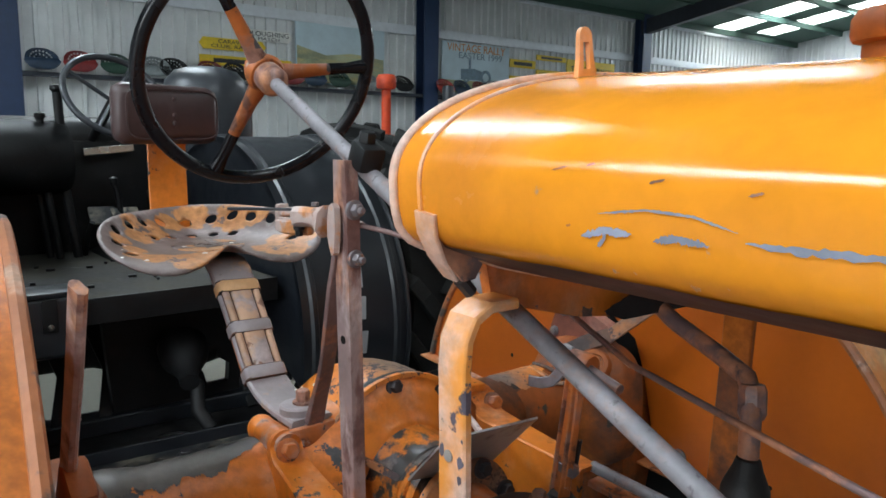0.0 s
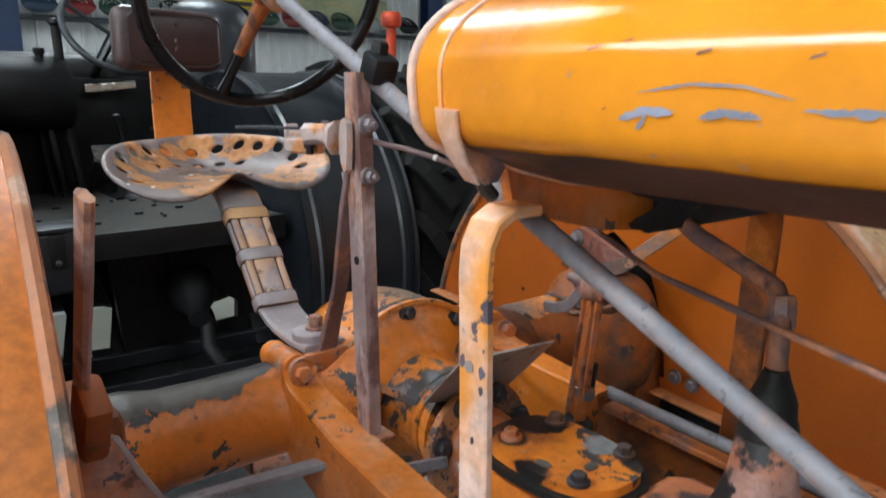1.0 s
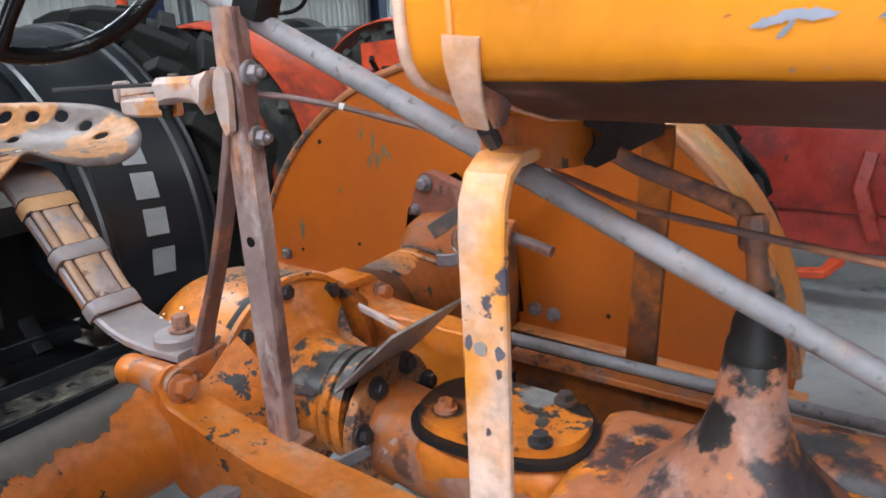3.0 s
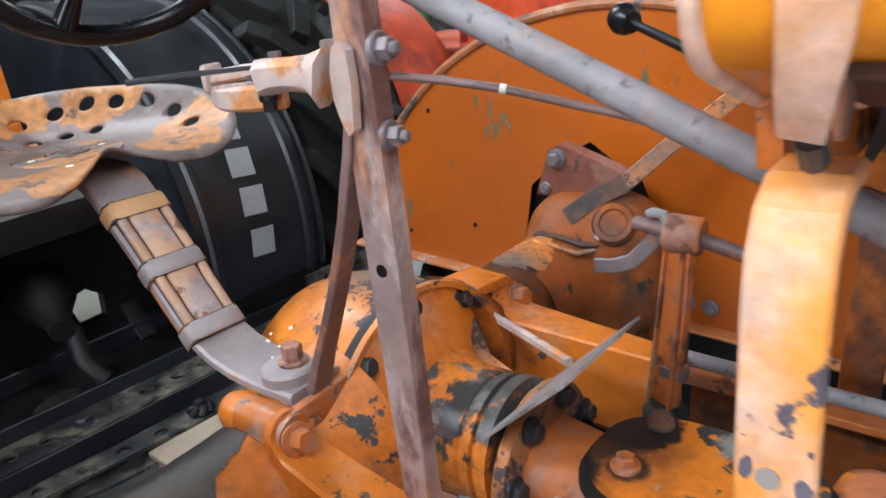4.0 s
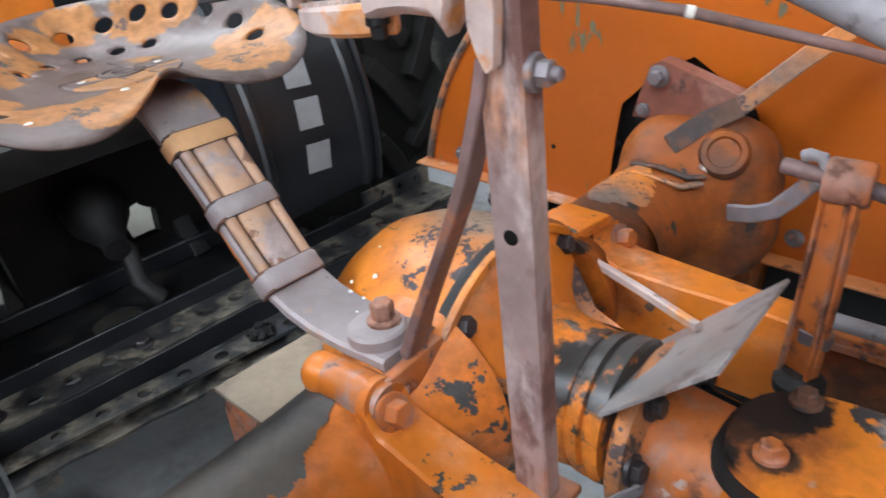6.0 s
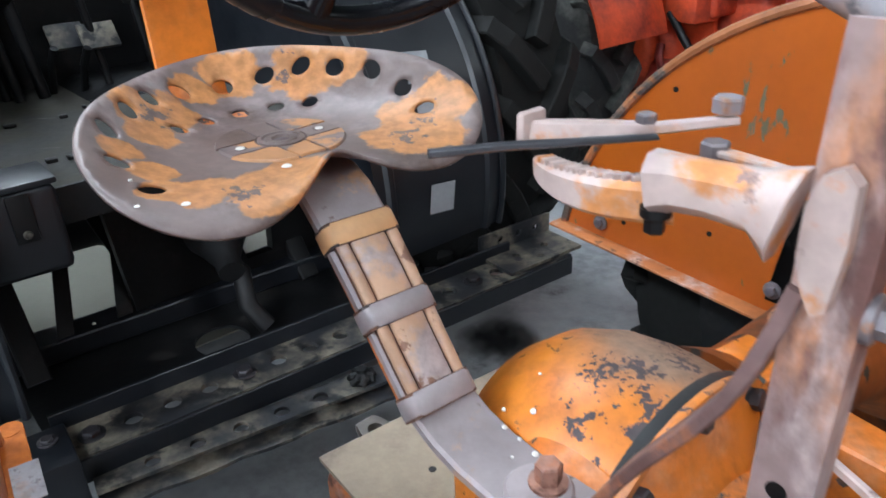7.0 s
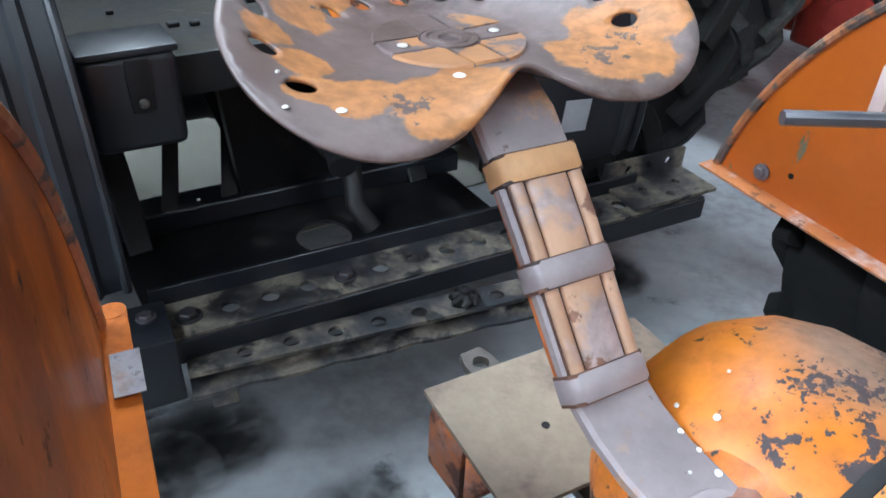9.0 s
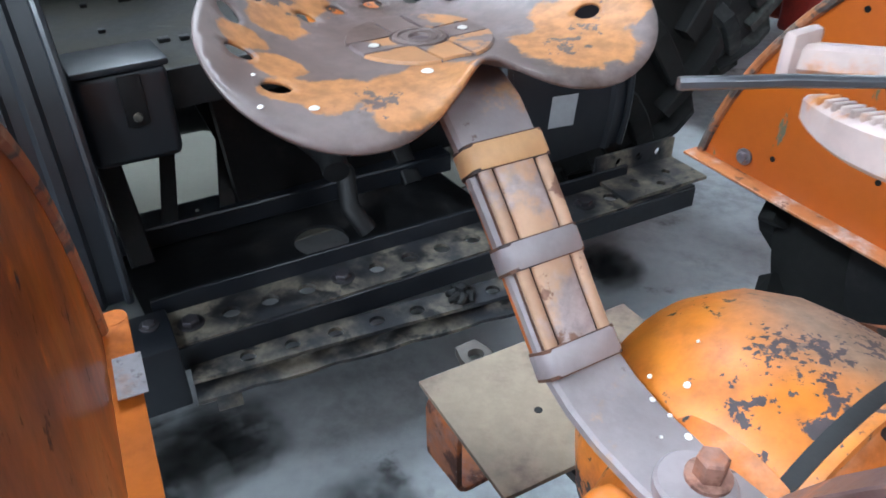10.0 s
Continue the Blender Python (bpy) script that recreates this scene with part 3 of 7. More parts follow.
def bolt(parent, at, axis, r=0.011, h=0.009, washer=True, mat=None, name="bolt", stub=False):
    mat = mat or BOLT
    key = (r, h, washer, mat.name, stub)
    if key not in BOLTS:
        bm = bmesh.new()
        if washer:
            add_lathe(bm, (0, 0, 0), (0, 0, 1), [(r * 1.45, -0.002), (r * 1.45, 0.002), (r * 1.3, 0.0028)], 18)
        add_lathe(bm, (0, 0, 0), (0, 0, 1), [(r, 0.002), (r, h), (r * 0.86, h + r * 0.14)], 6)
        if stub:
            add_lathe(bm, (0, 0, 0), (0, 0, 1), [(r * 0.55, h), (r * 0.55, h + r * 0.7), (r * 0.4, h + r * 0.85)], 12)
        bmesh.ops.scale(bm, vec=(K, K, K), verts=bm.verts)
        bmesh.ops.recalc_face_normals(bm, faces=bm.faces)
        me = bpy.data.meshes.new("bolt")
        bm.to_mesh(me)
        bm.free()
        me.materials.append(mat)
        me.shade_smooth()
        me.set_sharp_from_angle(angle=radians(30))
        BOLTS[key] = me
    ob = new(name, BOLTS[key])
    wd = (PLAN.to_3x3() @ Vector(axis)).normalized()
    ob.parent = parent
    ob.rotation_mode = "QUATERNION"
    ob.rotation_quaternion = wd.to_track_quat("Z", "Y")
    PLACE[ob] = plan(*at)
    ob.location = PLACE[ob] - PLACE[parent]
    return ob


def wheel_tyre(cu, cv, cz, radius, width, side, lugs=20, depth=0.03):
    """A tractor tyre about the u axis; side +1 or -1 turns its chevrons."""
    h = width / 2
    prof = [(radius * 0.62, -h * 0.82), (radius * 0.70, -h * 0.98), (radius * 0.84, -h), (radius * 0.93, -h * 0.9), (radius - depth, -h * 0.72),
            (radius - depth * 0.8, 0), (radius - depth, h * 0.72), (radius * 0.93, h * 0.9), (radius * 0.84, h), (radius * 0.70, h * 0.98), (radius * 0.62, h * 0.82), (radius * 0.62, -h * 0.82)]
    return lathe((cu, cv, cz), (1, 0, 0), prof, 56)


def tread(parent, cu, cv, cz, radius, width, side, lugs=20, depth=0.03, mat=None):
    """The tread bars of a tyre, one object each, on two shared meshes."""
    h, axis = width / 2, (PLAN.to_3x3() @ V3(1, 0, 0)).normalized()
    for s in (-1, 1):
        bm = bmesh.new()
        pts = []
        for f in (0.02, 0.35, 0.7, 0.94, 1.04):
            b = side * f * 0.30
            rr = radius - depth * 0.55 if f < 0.8 else radius * (0.945 if f < 1 else 0.88)
            pts.append(V3(s * f * h, rr * math.sin(b), rr * math.cos(b)))
        add_sweep(bm, pts, rect(depth * 1.1, radius * 0.085, 0.004), (0, 0, 1))
        bm.transform(PLAN.to_3x3().to_4x4())
        bmesh.ops.recalc_face_normals(bm, faces=bm.faces)
        me = bpy.data.meshes.new("tread_bar")
        bm.to_mesh(me)
        bm.free()
        me.materials.append(mat or BLACK_RUBBER)
        for i in range(lugs):
            ob = new("tread_bar", me)
            ob.parent = parent
            ob.rotation_mode = "QUATERNION"
            ob.rotation_quaternion = Matrix.Rotation(2 * math.pi * (i + (0.5 if s > 0 else 0)) / lugs, 3, axis).to_quaternion()
            ob.location = plan(cu, cv, cz) - PLACE[parent]

# ---- the hall ----
bm = bmesh.new()
add_box(bm, (6, 0, -0.06), (30, 20.4, 0.12))
floor = tagged(part("floor", bm, CONCRETE), "grey sealed concrete floor with oil stains", "floor", kind="structure")


def corrugated(u0, u1, v, z0, z1, pitch=0.17, depth=0.034):
    bm = bmesh.new()
    pts, u = [], u0
    while u < u1 - 1e-6:
        for f, d in ((0.0, 0), (0.62, 0), (0.68, depth), (0.94, depth)):
            pts.append((u + f * pitch, v + d))
        u += pitch
    pts.append((u1, v))
    lo = [bm.verts.new((a, b, z0)) for a, b in pts]
    hi = [bm.verts.new((a, b, z1)) for a, b in pts]
    lo2 = [bm.verts.new((a, b - 0.03, z0)) for a, b in pts]
    hi2 = [bm.verts.new((a, b - 0.03, z1)) for a, b in pts]
    for i in range(len(pts) - 1):
        bm.faces.new((lo[i], lo[i + 1], hi[i + 1], hi[i]))
        bm.faces.new((lo2[i], hi2[i], hi2[i + 1], lo2[i + 1]))
        bm.faces.new((hi[i], hi[i + 1], hi2[i + 1], hi2[i]))
        bm.faces.new((lo[i], lo2[i], lo2[i + 1], lo[i + 1]))
    return bm


tagged(part("wall_back", corrugated(-9.0, 20.0, -9.5, 0, 3.80), CLADDING, smooth=0), "ribbed galvanised steel wall cladding", "wall", kind="structure")
bm = corrugated(-10.0, 10.0, 0.0, 0, 5.6)
for p in bm.verts:
    p.co = V3(20.1 - p.co.y, p.co.x, p.co.z)
tagged(part("wall_end", bm, CLADDING, smooth=0), "pale steel end wall", "wall", kind="structure")
tagged(part("wall_front", box((5.5, 10.05, 2.0), (29, 0.1, 4.0), bevel=0), CLADDING, smooth=0), "pale steel front wall", "wall", kind="structure")
# Unseen wall, left open where the fill lamp shines in.
bm = bmesh.new()
add_box(bm, (-9.6, -5.0, 2.75), (0.12, 10.0, 5.5))
add_box(bm, (-9.6, 8.0, 2.75), (0.12, 4.0, 5.5))
add_box(bm, (-9.6, 3.0, 4.65), (0.12, 6.0, 1.7))
tagged(part("wall_side", bm, CLADDING, smooth=0), "pale steel side wall with an added opening", "wall", kind="structure")
for zz, hh, nm in ((2.89, 0.15, "trim"), (3.70, 0.10, "trim")):
    tagged(part(nm, box((5.5, -9.44, zz), (29, 0.05, hh), bevel=0.004), WHITE_TRIM), "white painted wall girt", "trim", kind="structure")
tagged(part("trim", box((5.5, -9.33, 1.81), (29, 0.26, 0.05), bevel=0.004), RAFTER), "dark narrow wall shelf", "shelf", kind="structure")
tagged(part("trim", box((5.5, -9.40, 0.62), (29, 0.06, 0.10), bevel=0.004), YELLOW), "yellow painted low rail", "rail", kind="structure")
for pu in (-4.95, 0.95, 7.23, 13.2):
    bm = bmesh.new()
    for dd, ww, tt in ((0.11, 0.30, 0.02), (-0.11, 0.30, 0.02)):
        add_box(bm, (pu, -9.28 + dd, 1.9), (ww, tt, 3.8))
    add_box(bm, (pu, -9.28, 1.9), (0.02, 0.22, 3.8))
    tagged(part("column", bm, COLUMN, smooth=0), "dark blue painted steel column against the wall", "column", "wall columns", "structure")
    bm = bmesh.new()
    for a, b in ((-9.3, 0.0), (0.0, 9.9)):
        za, zb = ROOF(a) - 0.26, ROOF(b) - 0.26
        add_sweep(bm, [(pu, a, za), (pu, b, zb)], rect(0.30, 0.16), (0, 0, 1))
    tagged(part("rafter", bm, RAFTER, smooth=0), "dark steel portal rafter", "rafter", "rafters", "structure")


def roof_side(sign):
    """One slope of the roof, with the skylight openings left out."""
    bm = bmesh.new()
    us = sorted({-9.6, 20.1, *[s[0] - 0.5 for s in SKYLIGHTS], *[s[0] + 0.5 for s in SKYLIGHTS]})
    vs = sorted({0.0, 9.7, *[abs(s[1]) - 2.1 for s in SKYLIGHTS if s[1] * sign > 0], *[abs(s[1]) + 2.1 for s in SKYLIGHTS if s[1] * sign > 0]})
    for i in range(len(us) - 1):
        for j in range(len(vs) - 1):
            cu, cv = (us[i] + us[i + 1]) / 2, sign * (vs[j] + vs[j + 1]) / 2
            if any(abs(cu - s[0]) < 0.5 and abs(cv - s[1]) < 2.1 for s in SKYLIGHTS):
                continue
            a, b = sign * vs[j], sign * vs[j + 1]
            q = [(us[i], a), (us[i + 1], a), (us[i + 1], b), (us[i], b)]
            lo = [bm.verts.new((x, y, ROOF(y))) for x, y in q]
            hi = [bm.verts.new((x, y, ROOF(y) + 0.06)) for x, y in q]
            bm.faces.new(lo)
            bm.faces.new(hi)
            for k in range(4):
                bm.faces.new((lo[k], lo[(k + 1) % 4], hi[(k + 1) % 4], hi[k]))
    for s in range(1, 9):
        add_box(bm, (5.2, sign * s * 1.15, ROOF(s * 1.15) - 0.07), (29.6, 0.06, 0.13))
    return bm


for sgn in (-1, 1):
    tagged(part("ceiling", roof_side(sgn), ROOFING, smooth=0), "dark green roof lining with purlins", "ceiling", kind="structure")
for su, sv in SKYLIGHTS:
    bm = bmesh.new()
    q = [(su - 0.5, sv - 2.1), (su + 0.5, sv - 2.1), (su + 0.5, sv + 2.1), (su - 0.5, sv + 2.1)]
    vs = [bm.verts.new((x, y, ROOF(y) + 0.03)) for x, y in q]
    bm.faces.new(vs)
    ws = [bm.verts.new((x, y, ROOF(y) + 0.05)) for x, y in q]
    bm.faces.new(ws)
    for k in range(4):
        bm.faces.new((vs[k], vs[(k + 1) % 4], ws[(k + 1) % 4], ws[k]))
    tagged(part("skylight", bm, GLOW, smooth=0), "translucent white roof skylight sheet", "skylight", "skylights", "structure")

# ---- the orange tractor ----
tractor = thing("vintage_tractor", 0, 0, 0, "worn orange vintage tractor with a perforated pan seat", "tractor")

# fuel tank: a flat oval barrel along v
TU, TZ, TRU, TRZ = -0.01, 1.12, 0.317, 0.100
tank_part = functools.partial(part, tf=PLAN @ Matrix.Translation((0.009, -0.010, -0.002)))


BELLY = [(0.0, 1.0), (0.2, 0.995), (0.36, 0.982), (0.46, 0.957), (0.51, 0.935), (0.58, 0.87), (0.74, 0.72), (0.88, 0.54), (0.96, 0.35), (1.0, 0.0)]


def tank_point(v, a, grow=0.0):
    """A point round the tank: an oval above, rounded sides and a flatter belly below."""
    c, s = math.cos(a), math.sin(a)
    e = 2 / 2.25
    x, z = abs(c) ** e, math.copysign(abs(s) ** e, s)
    if z < 0:
        x = float(np.interp(-z, [q[0] for q in BELLY], [q[1] for q in BELLY]))
    return V3(TU + (TRU + grow) * math.copysign(x, c), v, TZ + (TRZ + grow) * z)


bm = bmesh.new()
stations = [(0.424, 0.93), (0.417, 0.955), (0.413, 0.985), (0.4125, 0.995), (0.414, 1.0), (0.424, 1.0), (0.446, 1.0), (0.4465, 1.007), (0.4475, 1.007), (0.448, 1.0)]
# Unseen front length added in place of the hood, to block light from ahead.
stations += [(0.48 + 0.09 * i, 1.0) for i in range(18)] + [(2.06, 0.99), (2.10, 0.93), (2.12, 0.75)]
rings = []
for v, s in stations:
    ring = []
    for i in range(96):
        p = tank_point(v, 2 * math.pi * i / 96)
        ring.append(bm.verts.new((TU + (p.x - TU) * (1 - (1 - s) * 0.35), v, TZ + (p.z - TZ) * s)))
    rings.append(ring)
for a, b in zip(rings, rings[1:]):
    for i in range(96):
        bm.faces.new((a[i], a[(i + 1) % 96], b[(i + 1) % 96], b[i]))
bm.faces.new(rings[0])
bm.faces.new(rings[-1])
tank = tank_part("fuel_tank", bm, TANK, tractor, "glossy orange oval fuel tank with scraped side", 50)
ring = [tank_point(0.4135, 2 * math.pi * i / 96, 0.0012) for i in range(96)]
tank_part("rolled_rim", tube(ring, 0.0042, 8, closed=True), LEG, tank, "rubbed rolled rim of the tank end", 60)
ring = [tank_point(0.4475, 2 * math.pi * i / 96, 0.0006) for i in range(96)]
tank_part("seam", tube(ring, 0.0022, 6, closed=True), LEG, tank, "rubbed seam round the tank", 60)


def tank_patch(name, path, half, seed, mat, label=""):
    """A thin worn patch that lies on the tank's side along (v, z) points."""
    rnd = random.Random(seed)
    bm = bmesh.new()
    n = 46
    rows = []
    for i in range(n + 1):
        f = i / n * (len(path) - 1)
        k = min(int(f), len(path) - 2)
        v, z = [path[k][j] + (path[k + 1][j] - path[k][j]) * (f - k) for j in (0, 1)]
        w = half * min(1, 5 * i / n + 0.12, 5 * (n - i) / n + 0.12) * (0.55 + 0.7 * rnd.random())
        dz = half * 0.5 * (rnd.random() - 0.5)
        ring = []
        for s in (-1, -0.33, 0.33, 1):
            zz = z + dz + s * w
            a = math.pi - math.asin(max(-1, min(1, abs((zz - TZ) / TRZ) ** (2.25 / 2) * (1 if zz > TZ else -1))))
            ring.append(bm.verts.new(tank_point(v, a, 0.0012)))
        rows.append(ring)
    for a, b in zip(rows, rows[1:]):
        for i in range(3):
            bm.faces.new((a[i], a[i + 1], b[i + 1], b[i]))
    return tank_part(name, bm, mat, tank, label)


tank_patch("paint_scrape", [(0.625, 1.113), (0.66, 1.118), (0.69, 1.117), (0.716, 1.111)], 0.0008, 1, SCRAPE, "thin grey scratch")
tank_patch("paint_scrape", [(0.612, 1.098), (0.63, 1.103), (0.65, 1.103)], 0.0024, 2, SCRAPE)
tank_patch("paint_scrape", [(0.632, 1.101), (0.628, 1.096), (0.624, 1.093)], 0.0018, 3, SCRAPE)
tank_patch("paint_scrape", [(0.665, 1.101), (0.68, 1.104), (0.70, 1.102)], 0.0022, 4, SCRAPE)
tank_patch("paint_scrape", [(0.72, 1.106), (0.76, 1.106), (0.80, 1.108), (0.86, 1.108)], 0.0022, 5, SCRAPE)
for k, (pv, pz, ln) in enumerate([(0.585, 1.137, 0.012), (0.612, 1.141, 0.006), (0.66, 1.133, 0.010), (0.72, 1.130, 0.008), (0.60, 1.103, 0.004), (0.80, 1.128, 0.014)]):
    tank_patch("paint_scrape", [(pv, pz), (pv + ln, pz + ln * 0.25)], 0.0008, 20 + k, FADED)
# underside strip from the crease inwards: shade and grime painted as one dark colour
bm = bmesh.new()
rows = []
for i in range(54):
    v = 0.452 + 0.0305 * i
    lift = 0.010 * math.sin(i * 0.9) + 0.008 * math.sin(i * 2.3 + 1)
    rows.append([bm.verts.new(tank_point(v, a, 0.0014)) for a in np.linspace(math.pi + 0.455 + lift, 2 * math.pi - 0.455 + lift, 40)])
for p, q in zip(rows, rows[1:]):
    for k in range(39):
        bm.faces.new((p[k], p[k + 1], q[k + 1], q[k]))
tank_part("grimed_underside", bm, SHADED_UNDERSIDE, tank, "dark brown underside caked with oily grime", 60)
# filler cap and the strap's hook on top
bm = lathe((-0.045, 0.688, TZ + TRZ - 0.004), (0, 0, 1), [(0.034, 0), (0.034, 0.016), (0.041, 0.018), (0.043, 0.023), (0.043, 0.034), (0.039, 0.041), (0.02, 0.044), (0, 0.044)], 30)
tank_part("filler_cap", bm, BROWN_CAST, tank, "rusty brown round filler cap")
hook_out = [(-0.014, 0), (0.014, 0), (0.010, 0.022), (0.0085, 0.040)] + [(0.0085 * math.cos(a), 0.041 + 0.0085 * math.sin(a)) for a in np.linspace(0.3, math.pi - 0.3, 7)] + [(-0.0085, 0.040), (-0.010, 0.022)]
bm = plate(hook_out, [[(-0.0045, 0.012), (0.0045, 0.012), (0.004, 0.036), (-0.004, 0.036)]], (-0.140, 0.455, TZ + TRZ - 0.012), (1, 0, 0.08), (-0.12, 0, 1), 0.005)
tank_part("hook", bm, LEG, tank, "slotted orange hook plate")
# strap tab from the tank's end down to the cradle leg
bm = bar([(-0.3265, 0.4545, 1.098), (-0.323, 0.453, 1.080), (-0.310, 0.449, 1.060), (-0.291, 0.4445, 1.040)], 0.025, 0.0045, (0, 1, 0), 0.001, [1, 0.95, 0.82, 0.7])
strap = tank_part("strap", bm, LEG, tank, "orange retaining strap", 30)
tank_part("strap_side", plate([(-0.324, 1.096), (-0.319, 1.076), (-0.306, 1.056), (-0.289, 1.039), (-0.276, 1.040), (-0.268, 1.052), (-0.288, 1.066), (-0.306, 1.082)], [], (0, 0.4585, 0), (1, 0, 0), (0, 0, 1), 0.003), LEVER_STEEL, strap, "dark folded strap side", 20)
tank_part("strap_bolt", tube([(-0.282, 0.446, 1.038), (-0.270, 0.446, 1.026)], 0.0065, 8), DARK_BOLT, strap, "dark bolt end")

# cradle: crescent plate under the tank with two flat legs
out = [(u, TZ - TRZ * max(0.0, 1 - (abs(u - TU) / TRU) ** 2.25) ** (1 / 2.25) + 0.0) for u in np.linspace(-0.232, 0.25, 25)]
low = [(0.25, 0.955), (0.19, 0.962), (0.10, 0.962), (0.0, 0.962), (-0.10, 0.975), (-0.18, 0.995), (-0.224, 1.008)]
cradle = tank_part("tank_cradle", plate(out + low, [], (0, 0.424, 0), (1, 0, 0), (0, 0, 1), 0.012), ORANGE, tractor, "orange crescent bracket under the tank", 20)
rnd = random.Random(12)
edge = [(-0.055 - 0.022 * math.sin(k * 0.42) + 0.006 * rnd.random(), 1.022 - 0.056 * k / 24) for k in range(25)]
tank_part("oil_patch", plate([(0.20, 1.030), *edge, (0.20, 0.9625)], [], (0, 0.4365, 0), (1, 0, 0), (0, 0, 1), -0.0008), GREASE, cradle, "oil-blackened part of the bracket", 10)
bm = bar([(-0.225, 0.442, 1.012), (-0.255, 0.442, 1.012), (-0.272, 0.442, 1.003), (-0.281, 0.442, 0.985), (-0.283, 0.442, 0.96), (-0.281, 0.442, 0.90), (-0.279, 0.442, 0.80), (-0.278, 0.442, 0.66), (-0.278, 0.442, 0.50)],
         0.036, 0.010, (0, 1, 0), 0.002)
leg = tank_part("cradle_leg", bm, LEG, cradle, "flat orange leg with chipped paint", 25)
bm = lathe((-0.2863, 0.440, 0.880), (-1, 0, 0), [(0.0055, 0), (0.0055, 0.0012), (0, 0.0012)], 16)
tank_part("hole_mark", bm, BARE_DISC, leg, "pale bolt hole")
for k, (dv, dz, rr) in enumerate([(-0.012, 0.882, 0.0055), (0.013, 0.878, 0.0055), (-0.014, 0.902, 0.003), (0.012, 0.862, 0.0035), (0.015, 0.898, 0.002), (-0.014, 0.938, 0.004), (0.002, 0.812, 0.0028), (0.010, 0.925, 0.002)]):
    rnd = random.Random(60 + k)
    o = [(0.75 * rr * (0.6 + 0.6 * rnd.random()) * math.cos(a), 1.2 * rr * (0.6 + 0.6 * rnd.random()) * math.sin(a)) for a in np.linspace(0, 2 * math.pi, 13)[:-1]]
    tank_part("paint_chip", plate(o, [], (-0.2852, 0.442 + dv, dz), (0, -1, 0), (0, 0, 1), 0.0008), SCRAPE_DARK, leg)
bm = bar([(0.220, 0.425, 0.97), (0.226, 0.424, 0.95), (0.226, 0.420, 0.80), (0.224, 0.414, 0.64), (0.224, 0.410, 0.50)], 0.042, 0.011, (0, 1, 0), 0.002)
tank_part("cradle_leg", bm, BROWN_CAST, cradle, "flat rust-brown leg", 25)

# steering column, wheel and support post
D = V3(-0.043, 0.915, -0.404).normalized()
HUB = V3(-0.1645, -0.149, 1.2435)
col_end = HUB + D * 1.28
part("steering_column", tube([HUB + D * 0.02, HUB + D * 0.4, HUB + D * 0.8, col_end], 0.0109, 18, [0.9, 0.96, 0.90, 0.84]), SHAFT, tractor, "worn grey steering shaft")
part("steering_box", box(col_end + V3(0, 0.03, -0.02), (0.12, 0.14, 0.13), bevel=0.02), FADED, tractor, "cast orange steering box")
E1 = (V3(1, 0, 0) - D * D.x).normalized()
E2 = V3(0, 0.404, 0.9148)


def wheel_dir(deg):
    return E1 * math.cos(radians(deg)) + E2 * math.sin(radians(deg))


RIM = 0.180
bm = tube([HUB - D * 0.012 + wheel_dir(360 * i / 60) * RIM for i in range(60)], 0.0108, 12, closed=True)
wheel = part("steering_wheel", bm, BLACK, tractor, "black rimmed steering wheel with three worn orange spokes", 60)
for deg in (125.9, 6.8, -106.2):
    d = wheel_dir(deg)
    pts = [HUB + d * 0.02, HUB - D * 0.004 + d * 0.05, HUB - D * 0.008 + d * 0.11]
    part("spoke", add_sweep(bmesh.new(), pts, circle(0.0165, 12), D, [(0.7, 0.95), (0.52, 0.72), (0.48, 0.56)]), FADED, wheel, "worn orange spoke", 60)
    pts = [HUB - D * 0.008 + d * 0.108, HUB - D * 0.010 + d * 0.145, HUB - D * 0.012 + d * 0.175]
    part("spoke_end", add_sweep(bmesh.new(), pts, circle(0.0165, 12), D, [(0.50, 0.58), (0.48, 0.54), (0.6, 0.8)]), BLACK, wheel, "black spoke end", 60)
part("hub", lathe(HUB, D, [(0.012, -0.03), (0.022, -0.028), (0.027, -0.012), (0.030, 0.004), (0.026, 0.012)], 24), FADED, wheel, "orange wheel hub")
part("hub_collar", lathe(HUB, D, [(0.022, 0.010), (0.0225, 0.014), (0.0225, 0.036), (0.019, 0.042), (0.0135, 0.045)], 24), STEEL, wheel, "dark collar under the hub")


def post_at(z):
    """The post's outer corner edge at the height z."""
    return V3(-0.200 - 0.045 * (z - 0.9), 0.145 + 0.03 * (z - 0.9), z)


bm = bmesh.new()
ang = [(0.0, 0.0), (0.0, -0.030), (0.005, -0.030), (0.005, -0.005), (0.018, -0.005), (0.018, 0.0)]
rows = [[bm.verts.new(post_at(z) + V3(x, y, 0)) for x, y in ang] for z in (0.668, 0.8, 0.95, 1.06, 1.125)]
for p, q in zip(rows, rows[1:]):
    for i in range(6):
        bm.faces.new((p[i], p[(i + 1) % 6], q[(i + 1) % 6], q[i]))
bm.faces.new(rows[0])
bm.faces.new(rows[-1])
bmesh.ops.bevel(bm, geom=[e for e in bm.edges if abs((e.verts[0].co - e.verts[1].co).z) > 0.05], offset=0.0016, segments=2, affect="EDGES")
post = part("steering_post", bm, STEEL, tractor, "rusty angle-iron steering support post", 20)
part("clamp", box(post_at(1.128) + V3(0.026, 0.006, 0.002), (0.034, 0.034, 0.033), (V3(1, 0, 0), D, D.cross(V3(1, 0, 0)).normalized()), 0.006), BLACK_IRON, post, "black clamp round the shaft")
part("clamp_bolt", lathe(post_at(1.150) + V3(0.026, 0.008, 0), (0, 0.2, 1), [(0.011, -0.004), (0.011, 0.006), (0.009, 0.009)], 6), BLACK_IRON, post)
